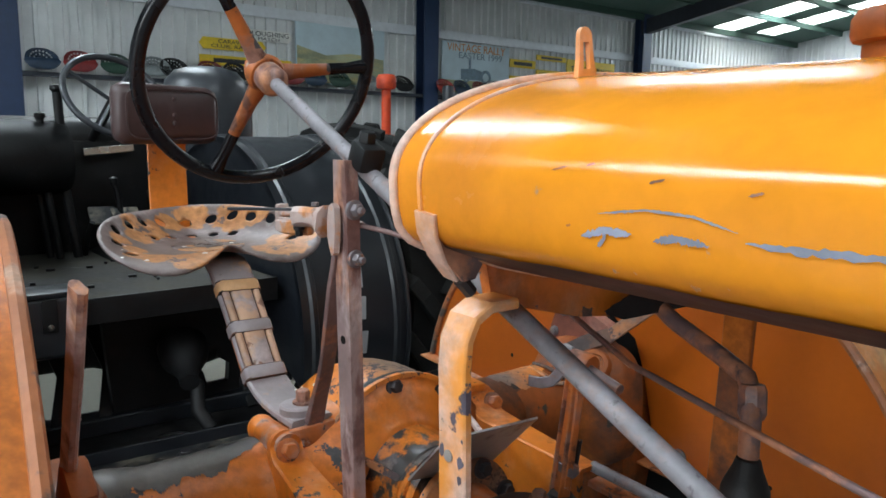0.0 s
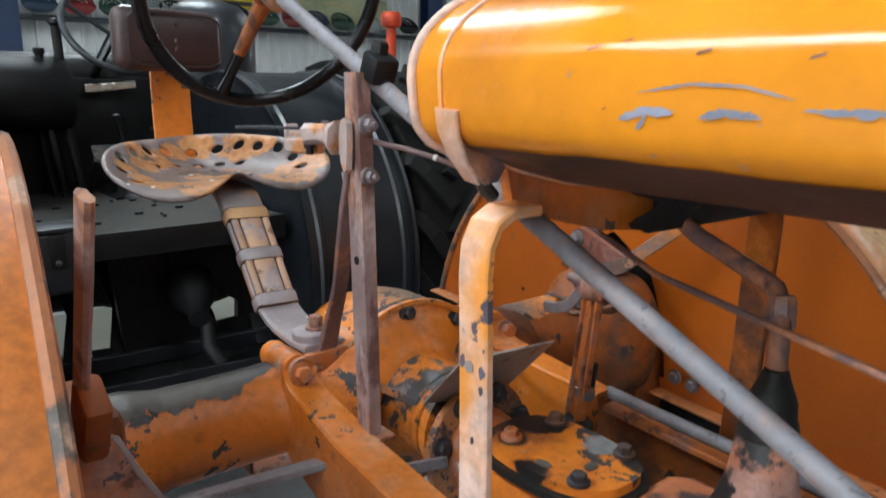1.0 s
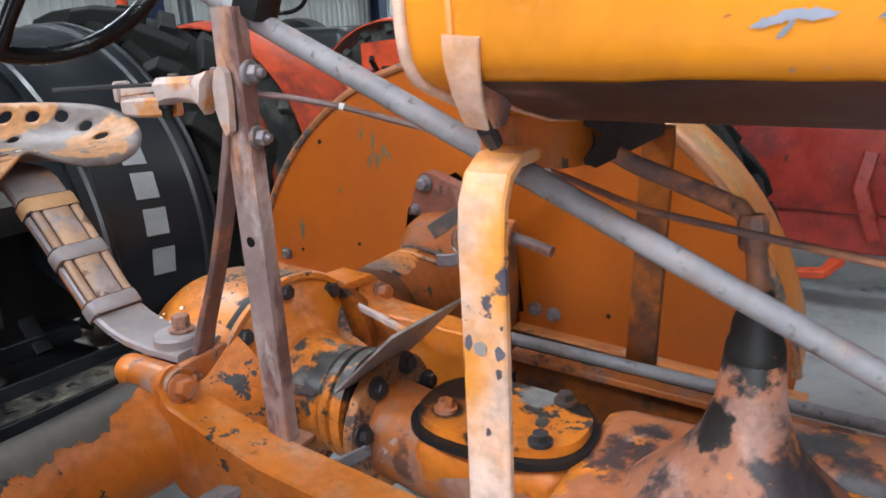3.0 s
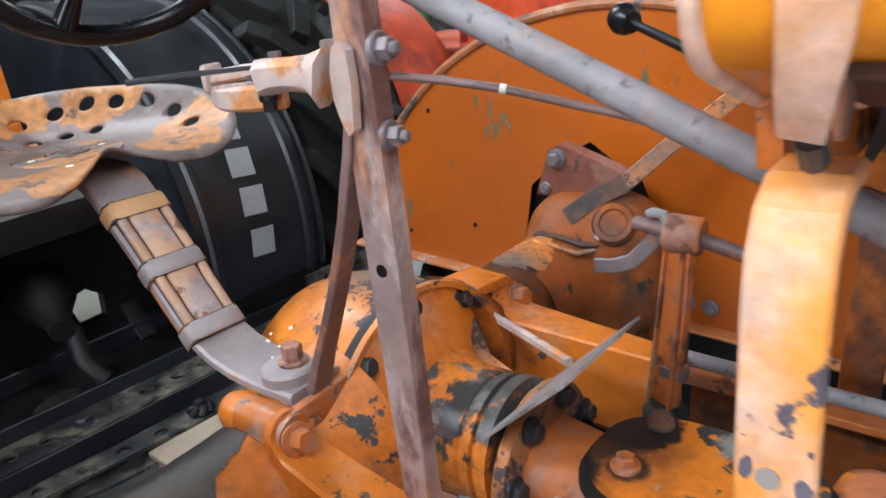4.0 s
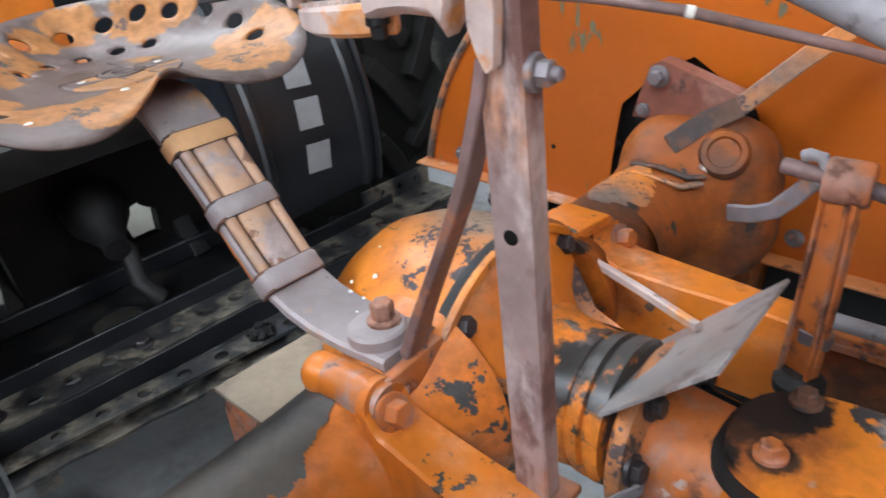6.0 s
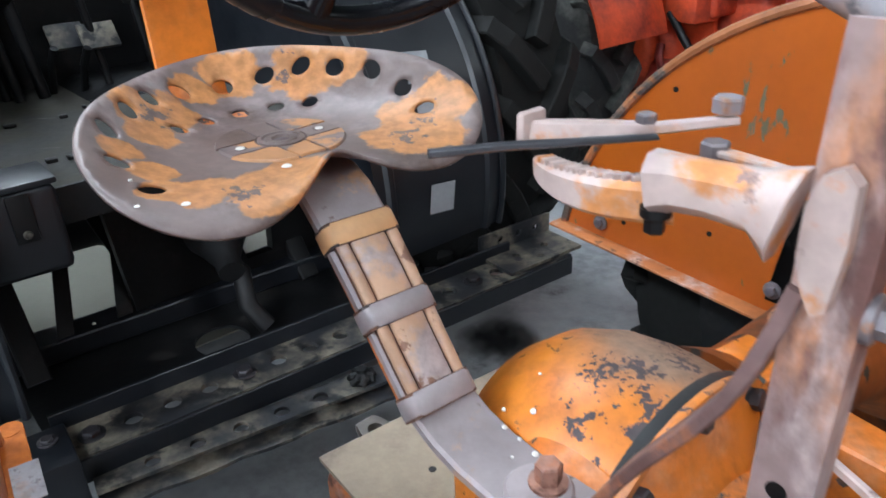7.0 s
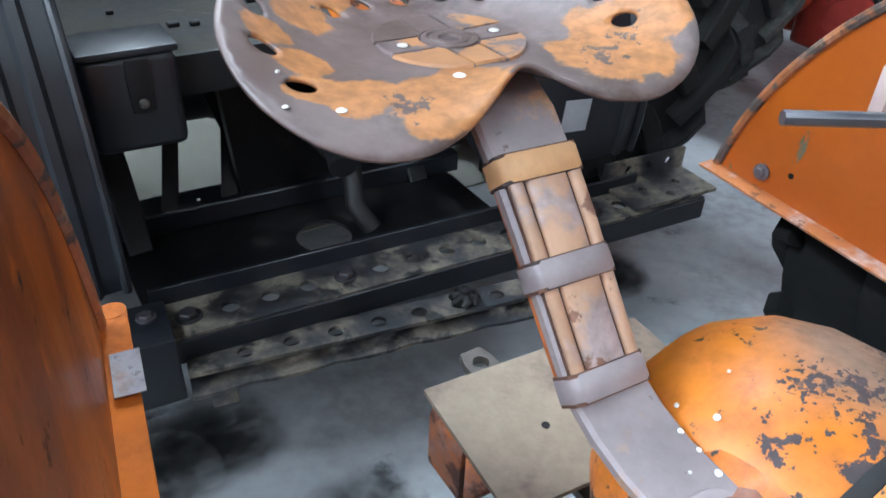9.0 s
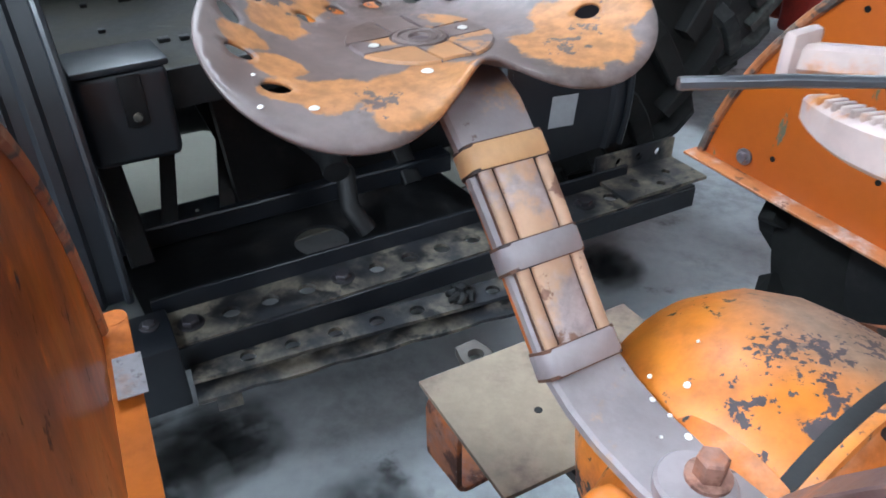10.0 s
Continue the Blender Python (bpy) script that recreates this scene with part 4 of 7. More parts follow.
bolt(post, post_at(1.066) + V3(0.010, 0.001, 0), (0.1, 1, 0), 0.0084, 0.010, stub=True)
bolt(post, post_at(1.006) + V3(0.010, 0.001, 0), (0.1, 1, 0), 0.0078, 0.010, stub=True)
bm = lathe(post_at(0.901) + V3(0.0002, -0.0165, 0), (-1, 0, 0), [(0.0055, 0), (0.0055, 0.0006), (0, 0.0006)], 14)
part("bolt_hole", bm, BLACK_IRON, post)
part("post_foot", box(post_at(0.664) + V3(0.010, -0.014, -0.002), (0.044, 0.052, 0.008), bevel=0.002), FADED, post, "flat foot plate")
# flat brace from the seat bracket up to the post
bm = bar([(-0.162, -0.016, 0.738), (-0.164, 0.003, 0.780), (-0.167, 0.025, 0.822), (-0.174, 0.047, 0.858), (-0.187, 0.077, 0.905), (-0.195, 0.096, 0.938), (-0.199, 0.108, 0.966), (-0.199, 0.117, 0.994), (-0.199, 0.122, 1.014)],
         0.023, 0.009, (-0.65, 0.33, 0.6), 0.0012, [1.25, 1.1, 1.0, 0.95, 0.95, 0.9, 0.9, 0.9, 0.9])
part("brace", bm, LEVER_STEEL, tractor, "flat rusty brace bar", 25)

# throttle quadrant on the post
quadrant = part("quadrant_bracket", plate([(0.017, -0.034), (0.022, -0.030), (0.024, 0.0), (0.022, 0.024), (0.016, 0.030), (0.009, 0.026), (0.005, 0.012), (0.006, -0.010), (0.011, -0.024)], [],
                           (-0.219, 0.118, 1.044), (0, 1, 0), (0, 0.04, 1), 0.008), PALE_STEEL, tractor, "pale worn cast quadrant bracket")
bm = bmesh.new()
add_sweep(bm, [(-0.218, 0.118, 1.050), (-0.219, 0.105, 1.053), (-0.221, 0.085, 1.053), (-0.222, 0.070, 1.052), (-0.223, 0.060, 1.050)], rect(0.026, 0.020, 0.006), (0, 0, 1), [(1.6, 1.4), (1.0, 1.0), (0.9, 0.95), (0.95, 1.0), (1.1, 1.2)])
part("arm", bm, PALE_STEEL, quadrant, "cast arm", 45)
bm = bmesh.new()
arc = [(-0.220 + 0.014 * abs(f - 0.5) ** 2 * 4, 0.060 - 0.082 * f) for f in np.linspace(0, 1, 20)]
add_sweep(bm, [(a, b, 1.033 + 0.003 * (b + 0.026) / 0.088) for a, b in arc], rect(0.020, 0.018, 0.003), (0, 0, 1), [(1 - 0.45 * (i / 19) ** 3, 1 - 0.4 * (i / 19) ** 4) for i in range(20)])
sector = part("toothed_sector", bm, PALE_STEEL, quadrant, "toothed sector plate", 30)
for i in range(17):
    a, b = arc[i + 1]
    part("tooth", box((a - 0.002, b, 1.0436 + 0.003 * (b + 0.026) / 0.088 - 0.0046 * ((i + 1) / 19) ** 3), (0.0092, 0.0024, 0.0034), (V3(1, 0.35, 0).normalized(), V3(-0.35, 1, 0).normalized(), V3(0, 0, 1)), 0.0006), PALE_STEEL, sector)
bm = bar([(-0.133, 0.046, 1.0555), (-0.165, 0.020, 1.053), (-0.183, -0.012, 1.049), (-0.195, -0.041, 1.046)], 0.013, 0.012, (1, 0.4, 0), 0.002, [(1, 0.4), (1, 0.5), (0.9, 1), (0.9, 1)])
part("top_link", bm, PALE_STEEL, quadrant, "flat link bar", 25)
part("lug", box((-0.195, -0.041, 1.047), (0.020, 0.007, 0.022), bevel=0.003), PALE_STEEL, quadrant)
bm = bar([(-0.180, 0.030, 1.054), (-0.21, 0.012, 1.055), (-0.245, -0.010, 1.056), (-0.279, -0.030, 1.056)], 0.0045, 0.0045, (0, 0, 1), 0.0012, [(0.6, 1.8), (0.8, 1.4), 1, 1])
part("lever", bm, LEVER, quadrant, "dark thin throttle lever", 40)
bolt(quadrant, (-0.135, 0.042, 1.0575), (0, 0, 1), 0.0085, 0.009, washer=False, mat=BOLT)
bolt(quadrant, (-0.178, 0.022, 1.0575), (0, 0, 1), 0.0055, 0.006, washer=False, mat=BOLT)
bolt(quadrant, (-0.150, 0.046, 1.038), (0, 0, 1), 0.0078, 0.009, washer=False, mat=BOLT)
part("pivot_link", bar([(-0.150, 0.046, 1.043), (-0.158, 0.090, 1.044), (-0.168, 0.122, 1.044)], 0.009, 0.004, (1, 0, 0), 0.001), PALE_STEEL, quadrant, "short flat link")
bolt(quadrant, (-0.224, 0.062, 1.037), (0, 0, -1), 0.005, 0.010, mat=BLACK_IRON)
part("throttle_rod", tube([(-0.185, 0.145, 1.046), (-0.166, 0.177, 1.040), (-0.147, 0.214, 1.031), (-0.115, 0.29, 1.008), (-0.073, 0.372, 0.975), (-0.12, 0.50, 0.950), (-0.192, 0.725, 0.941), (-0.23, 0.86, 0.935)], 0.0031, 10), LEVER_STEEL, tractor, "thin rusty throttle rod")
part("paint_chip", tube([(-0.1475, 0.213, 1.0312), (-0.1455, 0.217, 1.0302)], 0.0036, 10), PALE, tractor, "white chip on the rod")

# seat pan with its two rings of holes
SU, SV = -0.157, -0.412
RIM_R = [0.1976, 0.0010, 0.0306, -0.0028, -0.0003, -0.0022, 0.0180, -0.0020, 0.0028, 0.0002, -0.0027]
RIM_Z = [0.9637, 0.0069, -0.0690, 0.0304, 0.0008, 0.0020, 0.0065, -0.0014, 0.0026]


def wave(c, a):
    return c[0] + sum(c[2 * k - 1] * math.cos(k * a) + c[2 * k] * math.sin(k * a) for k in range(1, len(c) // 2 + 1))


def from_front(a):
    return (a + math.pi / 2) % (2 * math.pi) - math.pi


def seat_outline(a):
    """Radius of the pan at the angle a, counted from +u towards the front, with the notch over the spring."""
    return wave(RIM_R, a) - 0.1074 * math.exp(-(from_front(a) / 0.8927) ** 2)


def seat_height(x, y):
    """Height of the pan at x across and y to the front of its middle."""
    a, r = math.atan2(y, x), math.hypot(x, y)
    rim = wave(RIM_Z, a) + 0.1093 * math.exp(-(from_front(a) / 0.5548) ** 2)
    R_ = seat_outline(a)
    edge = max(0.0, 1 - (R_ - r) / 0.008)
    return 0.9465 + (rim - 0.9465) * min(r / R_, 1.1) ** 4.2 - 0.003 * edge ** 2


holes = []
for ring_r, size, degs in ((0.155, 0.0116, (16.6, 0, -17, -34, -50, -66, -84, -103, -121, -139, -158, -177, -197)), (0.109, 0.0096, (-43, -63, -84, -106, -128))):
    for deg in degs:
        a = radians(deg)
        r = min(ring_r, 0.90 * seat_outline(a))
        slope = (seat_height((r + 0.004) * math.cos(a), (r + 0.004) * math.sin(a)) - seat_height((r - 0.004) * math.cos(a), (r - 0.004) * math.sin(a))) / 0.008
        holes.append((r, a, size, size / math.hypot(1, slope)))


def hole_ring(h, n=18):
    """A round hole in the pan's wall, seen from above: narrower towards the middle where the wall is steep."""
    r, a, wide, deep = h
    pts = [(r + deep * math.cos(b), wide * math.sin(b)) for b in np.linspace(0, 2 * math.pi, n + 1)[:-1]]
    return [(x * math.cos(a) - y * math.sin(a), x * math.sin(a) + y * math.cos(a)) for x, y in pts]


def clear_of_holes(x, y, grow):
    for r, a, wide, deep in holes:
        p, q = x * math.cos(a) + y * math.sin(a) - r, y * math.cos(a) - x * math.sin(a)
        if math.hypot(p / (deep + grow), q / (wide + grow)) < 1:
            return False
    return True


pts2, edges2, k = [], [], 0
out = [(seat_outline(2 * math.pi * i / 120) * math.cos(2 * math.pi * i / 120), seat_outline(2 * math.pi * i / 120) * math.sin(2 * math.pi * i / 120)) for i in range(120)]
for lp in [out] + [hole_ring(h) for h in holes]:
    edges2 += [(k + i, k + (i + 1) % len(lp)) for i in range(len(lp))]
    pts2 += lp
    k += len(lp)
step = 0.0075
for i in range(-32, 33):
    for j in range(-32, 33):
        x, y = (i + 0.5 * (j % 2)) * step, j * step
        if math.hypot(x, y) < seat_outline(math.atan2(y, x)) - 0.004 and clear_of_holes(x, y, 0.0025):
            pts2.append((x, y))
co2, _, fc2, *_ = geometry.delaunay_2d_cdt([Vector(p) for p in pts2], edges2, [], 0, 1e-6)
bm = bmesh.new()
vv = [bm.verts.new((SU + c.x, SV + c.y, seat_height(c.x, c.y))) for c in co2]
for f in fc2:
    cx, cy = sum(co2[i].x for i in f) / len(f), sum(co2[i].y for i in f) / len(f)
    if math.hypot(cx, cy) < seat_outline(math.atan2(cy, cx)) and clear_of_holes(cx, cy, -0.0004):
        bm.faces.new([vv[i] for i in f])
bmesh.ops.delete(bm, geom=[v for v in bm.verts if not v.link_faces], context="VERTS")
seat = part("seat", bm, SEAT, tractor, "perforated steel pan seat with worn peach-orange paint", 60)
if sum(f.normal.z for f in seat.data.polygons) < 0:
    seat.data.flip_normals()
sol = seat.modifiers.new("thickness", "SOLIDIFY")
sol.thickness, sol.offset = 0.0034 * K, -1
# pressed pattern in the middle of the pan


def on_seat(x, y, up=0.001):
    return V3(SU + x, SV + y, seat_height(x, y) + up + 0.0004)


PX, PY = 0.002, -0.004


def seat_panel(outline, mat, low, high, name="pressed_panel", label=""):
    """A low raised panel that follows the pan."""
    bm = bmesh.new()
    mx, my = sum(p[0] for p in outline) / len(outline), sum(p[1] for p in outline) / len(outline)
    rings = [[bm.verts.new(on_seat(PX + x * 1.02, PY + y * 1.02, low)) for x, y in outline]]
    for f in (1.0, 0.8, 0.55, 0.28):
        rings.append([bm.verts.new(on_seat(PX + mx + (x - mx) * f, PY + my + (y - my) * f, high)) for x, y in outline])
    for p, q in zip(rings, rings[1:]):
        for i in range(len(p)):
            j = (i + 1) % len(p)
            bm.faces.new((p[i], p[j], q[j], q[i]))
    bm.faces.new(rings[-1])
    return part(name, bm, mat, seat, label, 25)


def arc2(r, a0, a1, n=7):
    return [(r * math.cos(a), r * math.sin(a)) for a in np.linspace(a0, a1, n)]


seat_panel(arc2(0.0620, 0, 2 * math.pi, 41)[:-1], GROOVE, -0.001, 0.0008, "dirt_ring", "dirt in the pressed joints")
RI, RO, HW = 0.0265, 0.0635, 0.0135
for q in range(4):
    for wide, r1 in ((True, RO), (False, RO - 0.002)):
        if wide:
            e0, e1 = math.asin((HW + 0.0028) / RI), math.asin((HW + 0.0028) / r1)
            o = arc2(r1, e1 + q * math.pi / 2, (q + 1) * math.pi / 2 - e1) + arc2(RI, (q + 1) * math.pi / 2 - e0, e0 + q * math.pi / 2, 3)
        else:
            e0, e1 = math.asin(HW / RI), math.asin(HW / r1)
            o = arc2(r1, q * math.pi / 2 - e1, q * math.pi / 2 + e1, 5) + arc2(RI, q * math.pi / 2 + e0, q * math.pi / 2 - e0, 5)
        seat_panel(o, PEACH if (q + wide) % 3 else SEAT, 0.0, 0.0024)
part("pressed_ring", lathe(on_seat(PX, PY, 0.001), (0, 0, 1), [(0.0240, -0.002), (0.0235, 0.0022), (0.0195, 0.0030), (0.0185, 0.0012), (0.0165, 0.0012), (0.0155, 0.0026), (0.0100, 0.0024), (0.0085, -0.001), (0, -0.001)], 30), SEAT, seat, "pressed ring round the middle")
for sx in (-1, 1):
    part("rivet", lathe(on_seat(PX + sx * 0.0445, PY, 0.002), (0, 0, 1), [(0.0048, 0), (0.0042, 0.0014), (0, 0.0018)], 12), PALE, seat)
    part("rivet_seam", lathe(on_seat(PX + sx * 0.0445, PY, 0.002), (0, 0, 1), [(0.0068, 0), (0.0066, 0.0004), (0.0045, 0.0005)], 12), GROOVE, seat)
for x, y, s in ((-0.136, 0.083, 0.0042), (-0.172, 0.076, 0.0026), (-0.032, 0.065, 0.0052), (-0.159, 0.029, 0.0020)):
    part("paint_spot", lathe(on_seat(x, y, 0), (0, 0, 1), [(s, 0), (s * 0.7, 0.0010), (0, 0.0012)], 9), PALE, seat)

# seat spring: bent strap, leaves and bands
SPU = -0.163
spine = [(SPU + max(0, -vv - 0.17) * 0.055, vv, zz) for vv, zz in ((-0.019, 0.738), (-0.04, 0.738), (-0.075, 0.7375), (-0.115, 0.741), (-0.146, 0.7495), (-0.175, 0.7635), (-0.210, 0.7995),
                                    (-0.255, 0.8495), (-0.297, 0.8935), (-0.324, 0.917), (-0.348, 0.928), (-0.41, 0.931))]
spring = part("seat_spring", bar(spine, 0.067, 0.013, (1, 0, 0), 0.003, [(1, 1)] * 7 + [(1.05, 1), (1.1, 1), (1.12, 1), (1.12, 1), (1.1, 1)]), SPRING_BARE, tractor, "bent flat seat spring, rubbed bare at its ends", 40)
N = V3(0, 0.745, 0.667)
leafpts = [V3(SPU, -0.173, 0.7605), V3(SPU + 0.002, -0.210, 0.8005), V3(SPU + 0.005, -0.255, 0.8505), V3(SPU + 0.007, -0.297, 0.8945)]
LEAF_W = [(1, 1), (1.02, 1), (1.05, 1), (1.07, 1)]
part("spring_leaf", bar([p + N * 0.0075 for p in leafpts], 0.062, 0.006, (1, 0, 0), 0.002, LEAF_W), GRIME, spring, "grimy spring leaf", 40)
for off, w in ((-0.0252, 0.0112), (0.0, 0.0345), (0.0252, 0.0112)):
    part("spring_leaf", bar([p + V3(off * c[0], 0, 0) + N * 0.0112 for p, c in zip(leafpts, LEAF_W)], w, 0.006, (1, 0, 0), 0.0022, LEAF_W), SPRING, spring, "worn peach spring leaf", 60)
part("spring_leaf", bar([p - N * 0.0095 for p in leafpts], 0.062, 0.008, (1, 0, 0), 0.002, LEAF_W), FADED, spring, "rusty lower spring leaf", 40)
for f, mt in ((0.05, SPRING_BARE), (0.51, SPRING_BARE), (0.95, PEACH_BAND)):
    q = leafpts[0].lerp(leafpts[-1], f)
    q = V3(q.x, q.y, 0.7605 + (q.y + 0.173) / (-0.124) * 0.134) + N * 0.001
    along = (leafpts[-1] - leafpts[0]).normalized()
    part("band_seam", bar([q - along * 0.0115, q + along * 0.0115], 0.0690 + 0.005 * f, 0.0290, (1, 0, 0), 0.005), GRIME, spring, "grime along the band's edges", 40)
    part("spring_band", add_sweep(bmesh.new(), [q - along * 0.0105, q - along * 0.0085, q + along * 0.0085, q + along * 0.0105], rect(0.0700 + 0.005 * f, 0.0305, 0.006), (1, 0, 0), [0.955, 1, 1, 0.955]), mt, spring, "clamp band round the leaves", 50)
part("washer", lathe((-0.170, -0.050, 0.7445), (0, 0, 1), [(0.0275, 0), (0.0275, 0.010), (0.025, 0.013), (0.017, 0.0135)], 26), SPRING_BARE, spring, "thick round washer")
bolt(spring, (-0.163, -0.047, 0.759), (0, 0, 1), 0.0108, 0.018, mat=FADED)

for u, v, z, s in ((SPU + 0.027, -0.085, 0.7452, 0.0032), (SPU + 0.029, -0.105, 0.7475, 0.0022), (SPU + 0.028, -0.122, 0.7505, 0.0026), (SPU + 0.010, -0.095, 0.7455, 0.0016)):
    part("paint_spot", lathe((u, v, z), (0, 0.3, 1), [(s, 0), (s * 0.7, 0.0010), (0, 0.0012)], 8), PALE, spring)

# backrest on its flat stalk
bm = bar([(-0.155, -0.40, 0.932), (-0.152, -0.50, 0.926), (-0.150, -0.58, 0.930), (-0.148, -0.628, 0.950), (-0.147, -0.640, 0.985), (-0.147, -0.645, 1.06), (-0.148, -0.640, 1.20)], 0.076, 0.008, (1, 0, 0), 0.001)
stalk = part("backrest_stalk", bm, ORANGE, tractor, "flat orange backrest stalk", 30)
BX, BY, BZ = V3(0.94, -0.34, 0).normalized(), V3(0.34, 0.94, 0).normalized(), V3(0, 0, 1)
BACK = V3(-0.150, -0.625, 1.188)
part("backrest", box(BACK, (0.243, 0.048, 0.118), (BX, BY, BZ), 0.022), CUSHION, stalk, "brown padded backrest with rounded corners", 60)
part("backrest_seam", tube([BACK + BY * 0.0242 + BX * (0.110 * math.copysign(abs(math.cos(a)) ** 0.35, math.cos(a))) + BZ * (0.049 * math.copysign(abs(math.sin(a)) ** 0.35, math.sin(a))) for a in np.linspace(0, 2 * math.pi, 49)[:-1]], 0.002, 6, closed=True), CUSHION, stalk)
for dz in (0.03, -0.002, -0.018):
    part("stud", lathe(BACK + BY * 0.0240 + BZ * dz, BY, [(0.006, 0), (0.005, 0.002), (0, 0.003)], 12), CUSHION, stalk)

# differential, axle tubes and frame
DIFF = V3(-0.016, -0.016, 0.629)
diff = part("differential_case", lathe(DIFF, (0, -1, 0), [(0.147, 0.0), (0.149, 0.02), (0.152, 0.05), (0.152, 0.08), (0.147, 0.12), (0.132, 0.16), (0.103, 0.195), (0.058, 0.22), (0, 0.228)], 48), DOME, tractor, "chipped orange domed differential housing", 50)
part("front_cover", lathe(DIFF, (0, 1, 0), [(0.150, 0.001), (0.150, 0.008), (0.136, 0.010), (0.132, 0.014), (0.122, 0.018), (0.100, 0.026), (0.088, 0.034), (0.082, 0.040)], 48), ORANGE, diff, "orange bell-shaped cover", 50)
part("cover_flange", lathe(DIFF, (0, 1, 0), [(0.150, 0.002), (0.1555, 0.003), (0.1565, 0.007), (0.1555, 0.011), (0.148, 0.0115), (0.148, 0.002), (0.150, 0.002)], 48), CHIPPED, diff, "chipped orange flange rim")
part("cover_neck", lathe(DIFF - V3(0, 0, 0.004), (0, 1, 0), [(0.090, 0.030), (0.082, 0.042), (0.077, 0.055), (0.0735, 0.075), (0.071, 0.100), (0.069, 0.102), (0.069, 0.106), (0.073, 0.108), (0.074, 0.118), (0.069, 0.120), (0.069, 0.124), (0.075, 0.126), (0.075, 0.14)], 48), NECK, diff, "worn dark neck with grooved collars", 30)
for a, v, rr, s in ((-0.62, -0.10, 0.1545, 0.0030), (-0.70, -0.13, 0.1490, 0.0022), (-0.40, -0.12, 0.152, 0.0015), (-0.8, -0.09, 0.156, 0.0015)):
    n = V3(math.sin(a), 0, math.cos(a))
    part("paint_spot", lathe(DIFF + n * rr + V3(0, v, 0), n, [(s, 0), (s * 0.7, 0.0010), (0, 0.0012)], 8), PALE, diff)
part("gasket_ring", lathe(DIFF, (0, 1, 0), [(0.1535, -0.010), (0.1545, -0.005), (0.1535, 0.002), (0.149, 0.003), (0.149, -0.010), (0.1535, -0.010)], 48), GREASE, diff, "dark oily gasket seam")
for k, deg in enumerate((131, 94, 52, 12, 162, 205, -30)):
    a = radians(deg)
    bolt(diff, DIFF + V3(0.137 * math.cos(a), 0.009, 0.137 * math.sin(a)), (0.1, 1, 0.25), 0.0105, 0.011, mat=DARK_BOLT)
for deg in (38, 152, -40):
    a = radians(deg)
    c, n = V3(math.cos(a), 0, math.sin(a)), V3(-math.sin(a), 0, math.cos(a))
    bm = plate([(0.070, 0.012), (0.128, 0.012), (0.124, 0.020), (0.085, 0.060), (0.072, 0.098)], [], DIFF - n * 0.005, c, (0, 1, 0), 0.010)
    part("gusset", bm, CHIPPED, diff, "cast gusset web", 20)
AXLE = [(0.105, 0.10), (0.086, 0.14), (0.069, 0.18), (0.066, 0.25), (0.065, 0.32), (0.066, 0.38), (0.074, 0.42), (0.078, 0.48)]
AXV = -0.055
for s, end in ((-1, -0.50), (1, 0.47)):
    bm = lathe((DIFF.x, AXV, 0.648), (s, 0, 0), AXLE, 36)
    tube_ob = part("axle_tube", bm, ORANGE if s < 0 else BROWN_CAST, tractor, "orange axle housing tube", 50)
    near_axle = tube_ob if s < 0 else near_axle
    if s < 0:
        pts = [(-0.200, -0.055, 0.640), (-0.204, -0.052, 0.672), (-0.210, -0.049, 0.690), (-0.213, -0.047, 0.706), (-0.214, -0.046, 0.722), (-0.214, -0.046, 0.733)]
        lug = part("frame_lug", add_sweep(bmesh.new(), pts, rect(0.040, 0.080, 0.010), (1, 0, 0), [(2.6, 1.6), (1.75, 1.35), (1.2, 1.1), (0.95, 0.98), (0.82, 0.95), (0.5, 0.85)]), ORANGE, tractor, "cast orange lug on the axle", 60)
        part("lug_end", lathe((-0.215, -0.080, 0.720), (0, -1, 0.1), [(0.019, -0.012), (0.0205, -0.004), (0.0205, 0.004), (0.017, 0.012), (0.009, 0.017), (0, 0.018)], 24), ORANGE, lug, "", 60)
        part("lug_top", tube([(-0.214, -0.076, 0.720), (-0.214, -0.060, 0.719), (-0.213, -0.030, 0.718), (-0.212, -0.002, 0.716)], 0.0205, 20, [0.93, 0.98, 1, 1]), WORN_LUG, lug, "rounded lug top with rubbed bare metal", 60)
    else:
        part("frame_lug", box((0.138, -0.038, 0.727), (0.066, 0.066, 0.014), (V3(1, 0.12, -0.05).normalized(), V3(-0.12, 1, 0).normalized(), V3(0.05, 0, 1).normalized()), 0.003), ORANGE, tractor, "flat chipped orange lug plate")
def axle_r(u):
    d = abs(u - DIFF.x)
    for (r0, d0), (r1, d1) in zip(AXLE, AXLE[1:]):
        if d0 <= d <= d1:
            return r0 + (r1 - r0) * (d - d0) / (d1 - d0)
    return AXLE[-1][0]


rnd = random.Random(8)
bm = bmesh.new()
rows = []
for i in range(171):
    u = -0.225 - 0.245 * i / 170
    half = min(1.0, 0.1 + i / 60)
    lo = 0.70 * half * (0.84 + 0.10 * math.sin(i * 0.13) + 0.06 * math.sin(i * 0.41) + 0.10 * rnd.random())
    rows.append([bm.verts.new((u, AXV + (axle_r(u) + 0.0012) * math.sin(a), 0.648 + (axle_r(u) + 0.0012) * math.cos(a))) for a in np.linspace(-1.2, lo, 12)])
for a, b in zip(rows, rows[1:]):
    for j in range(11):
        bm.faces.new((a[j], a[j + 1], b[j + 1], b[j]))
part("worn_patch", bm, WORN_DARK, near_axle, "dark bare patch worn along the tube's top", 50)
bm = bmesh.new()
rows = []
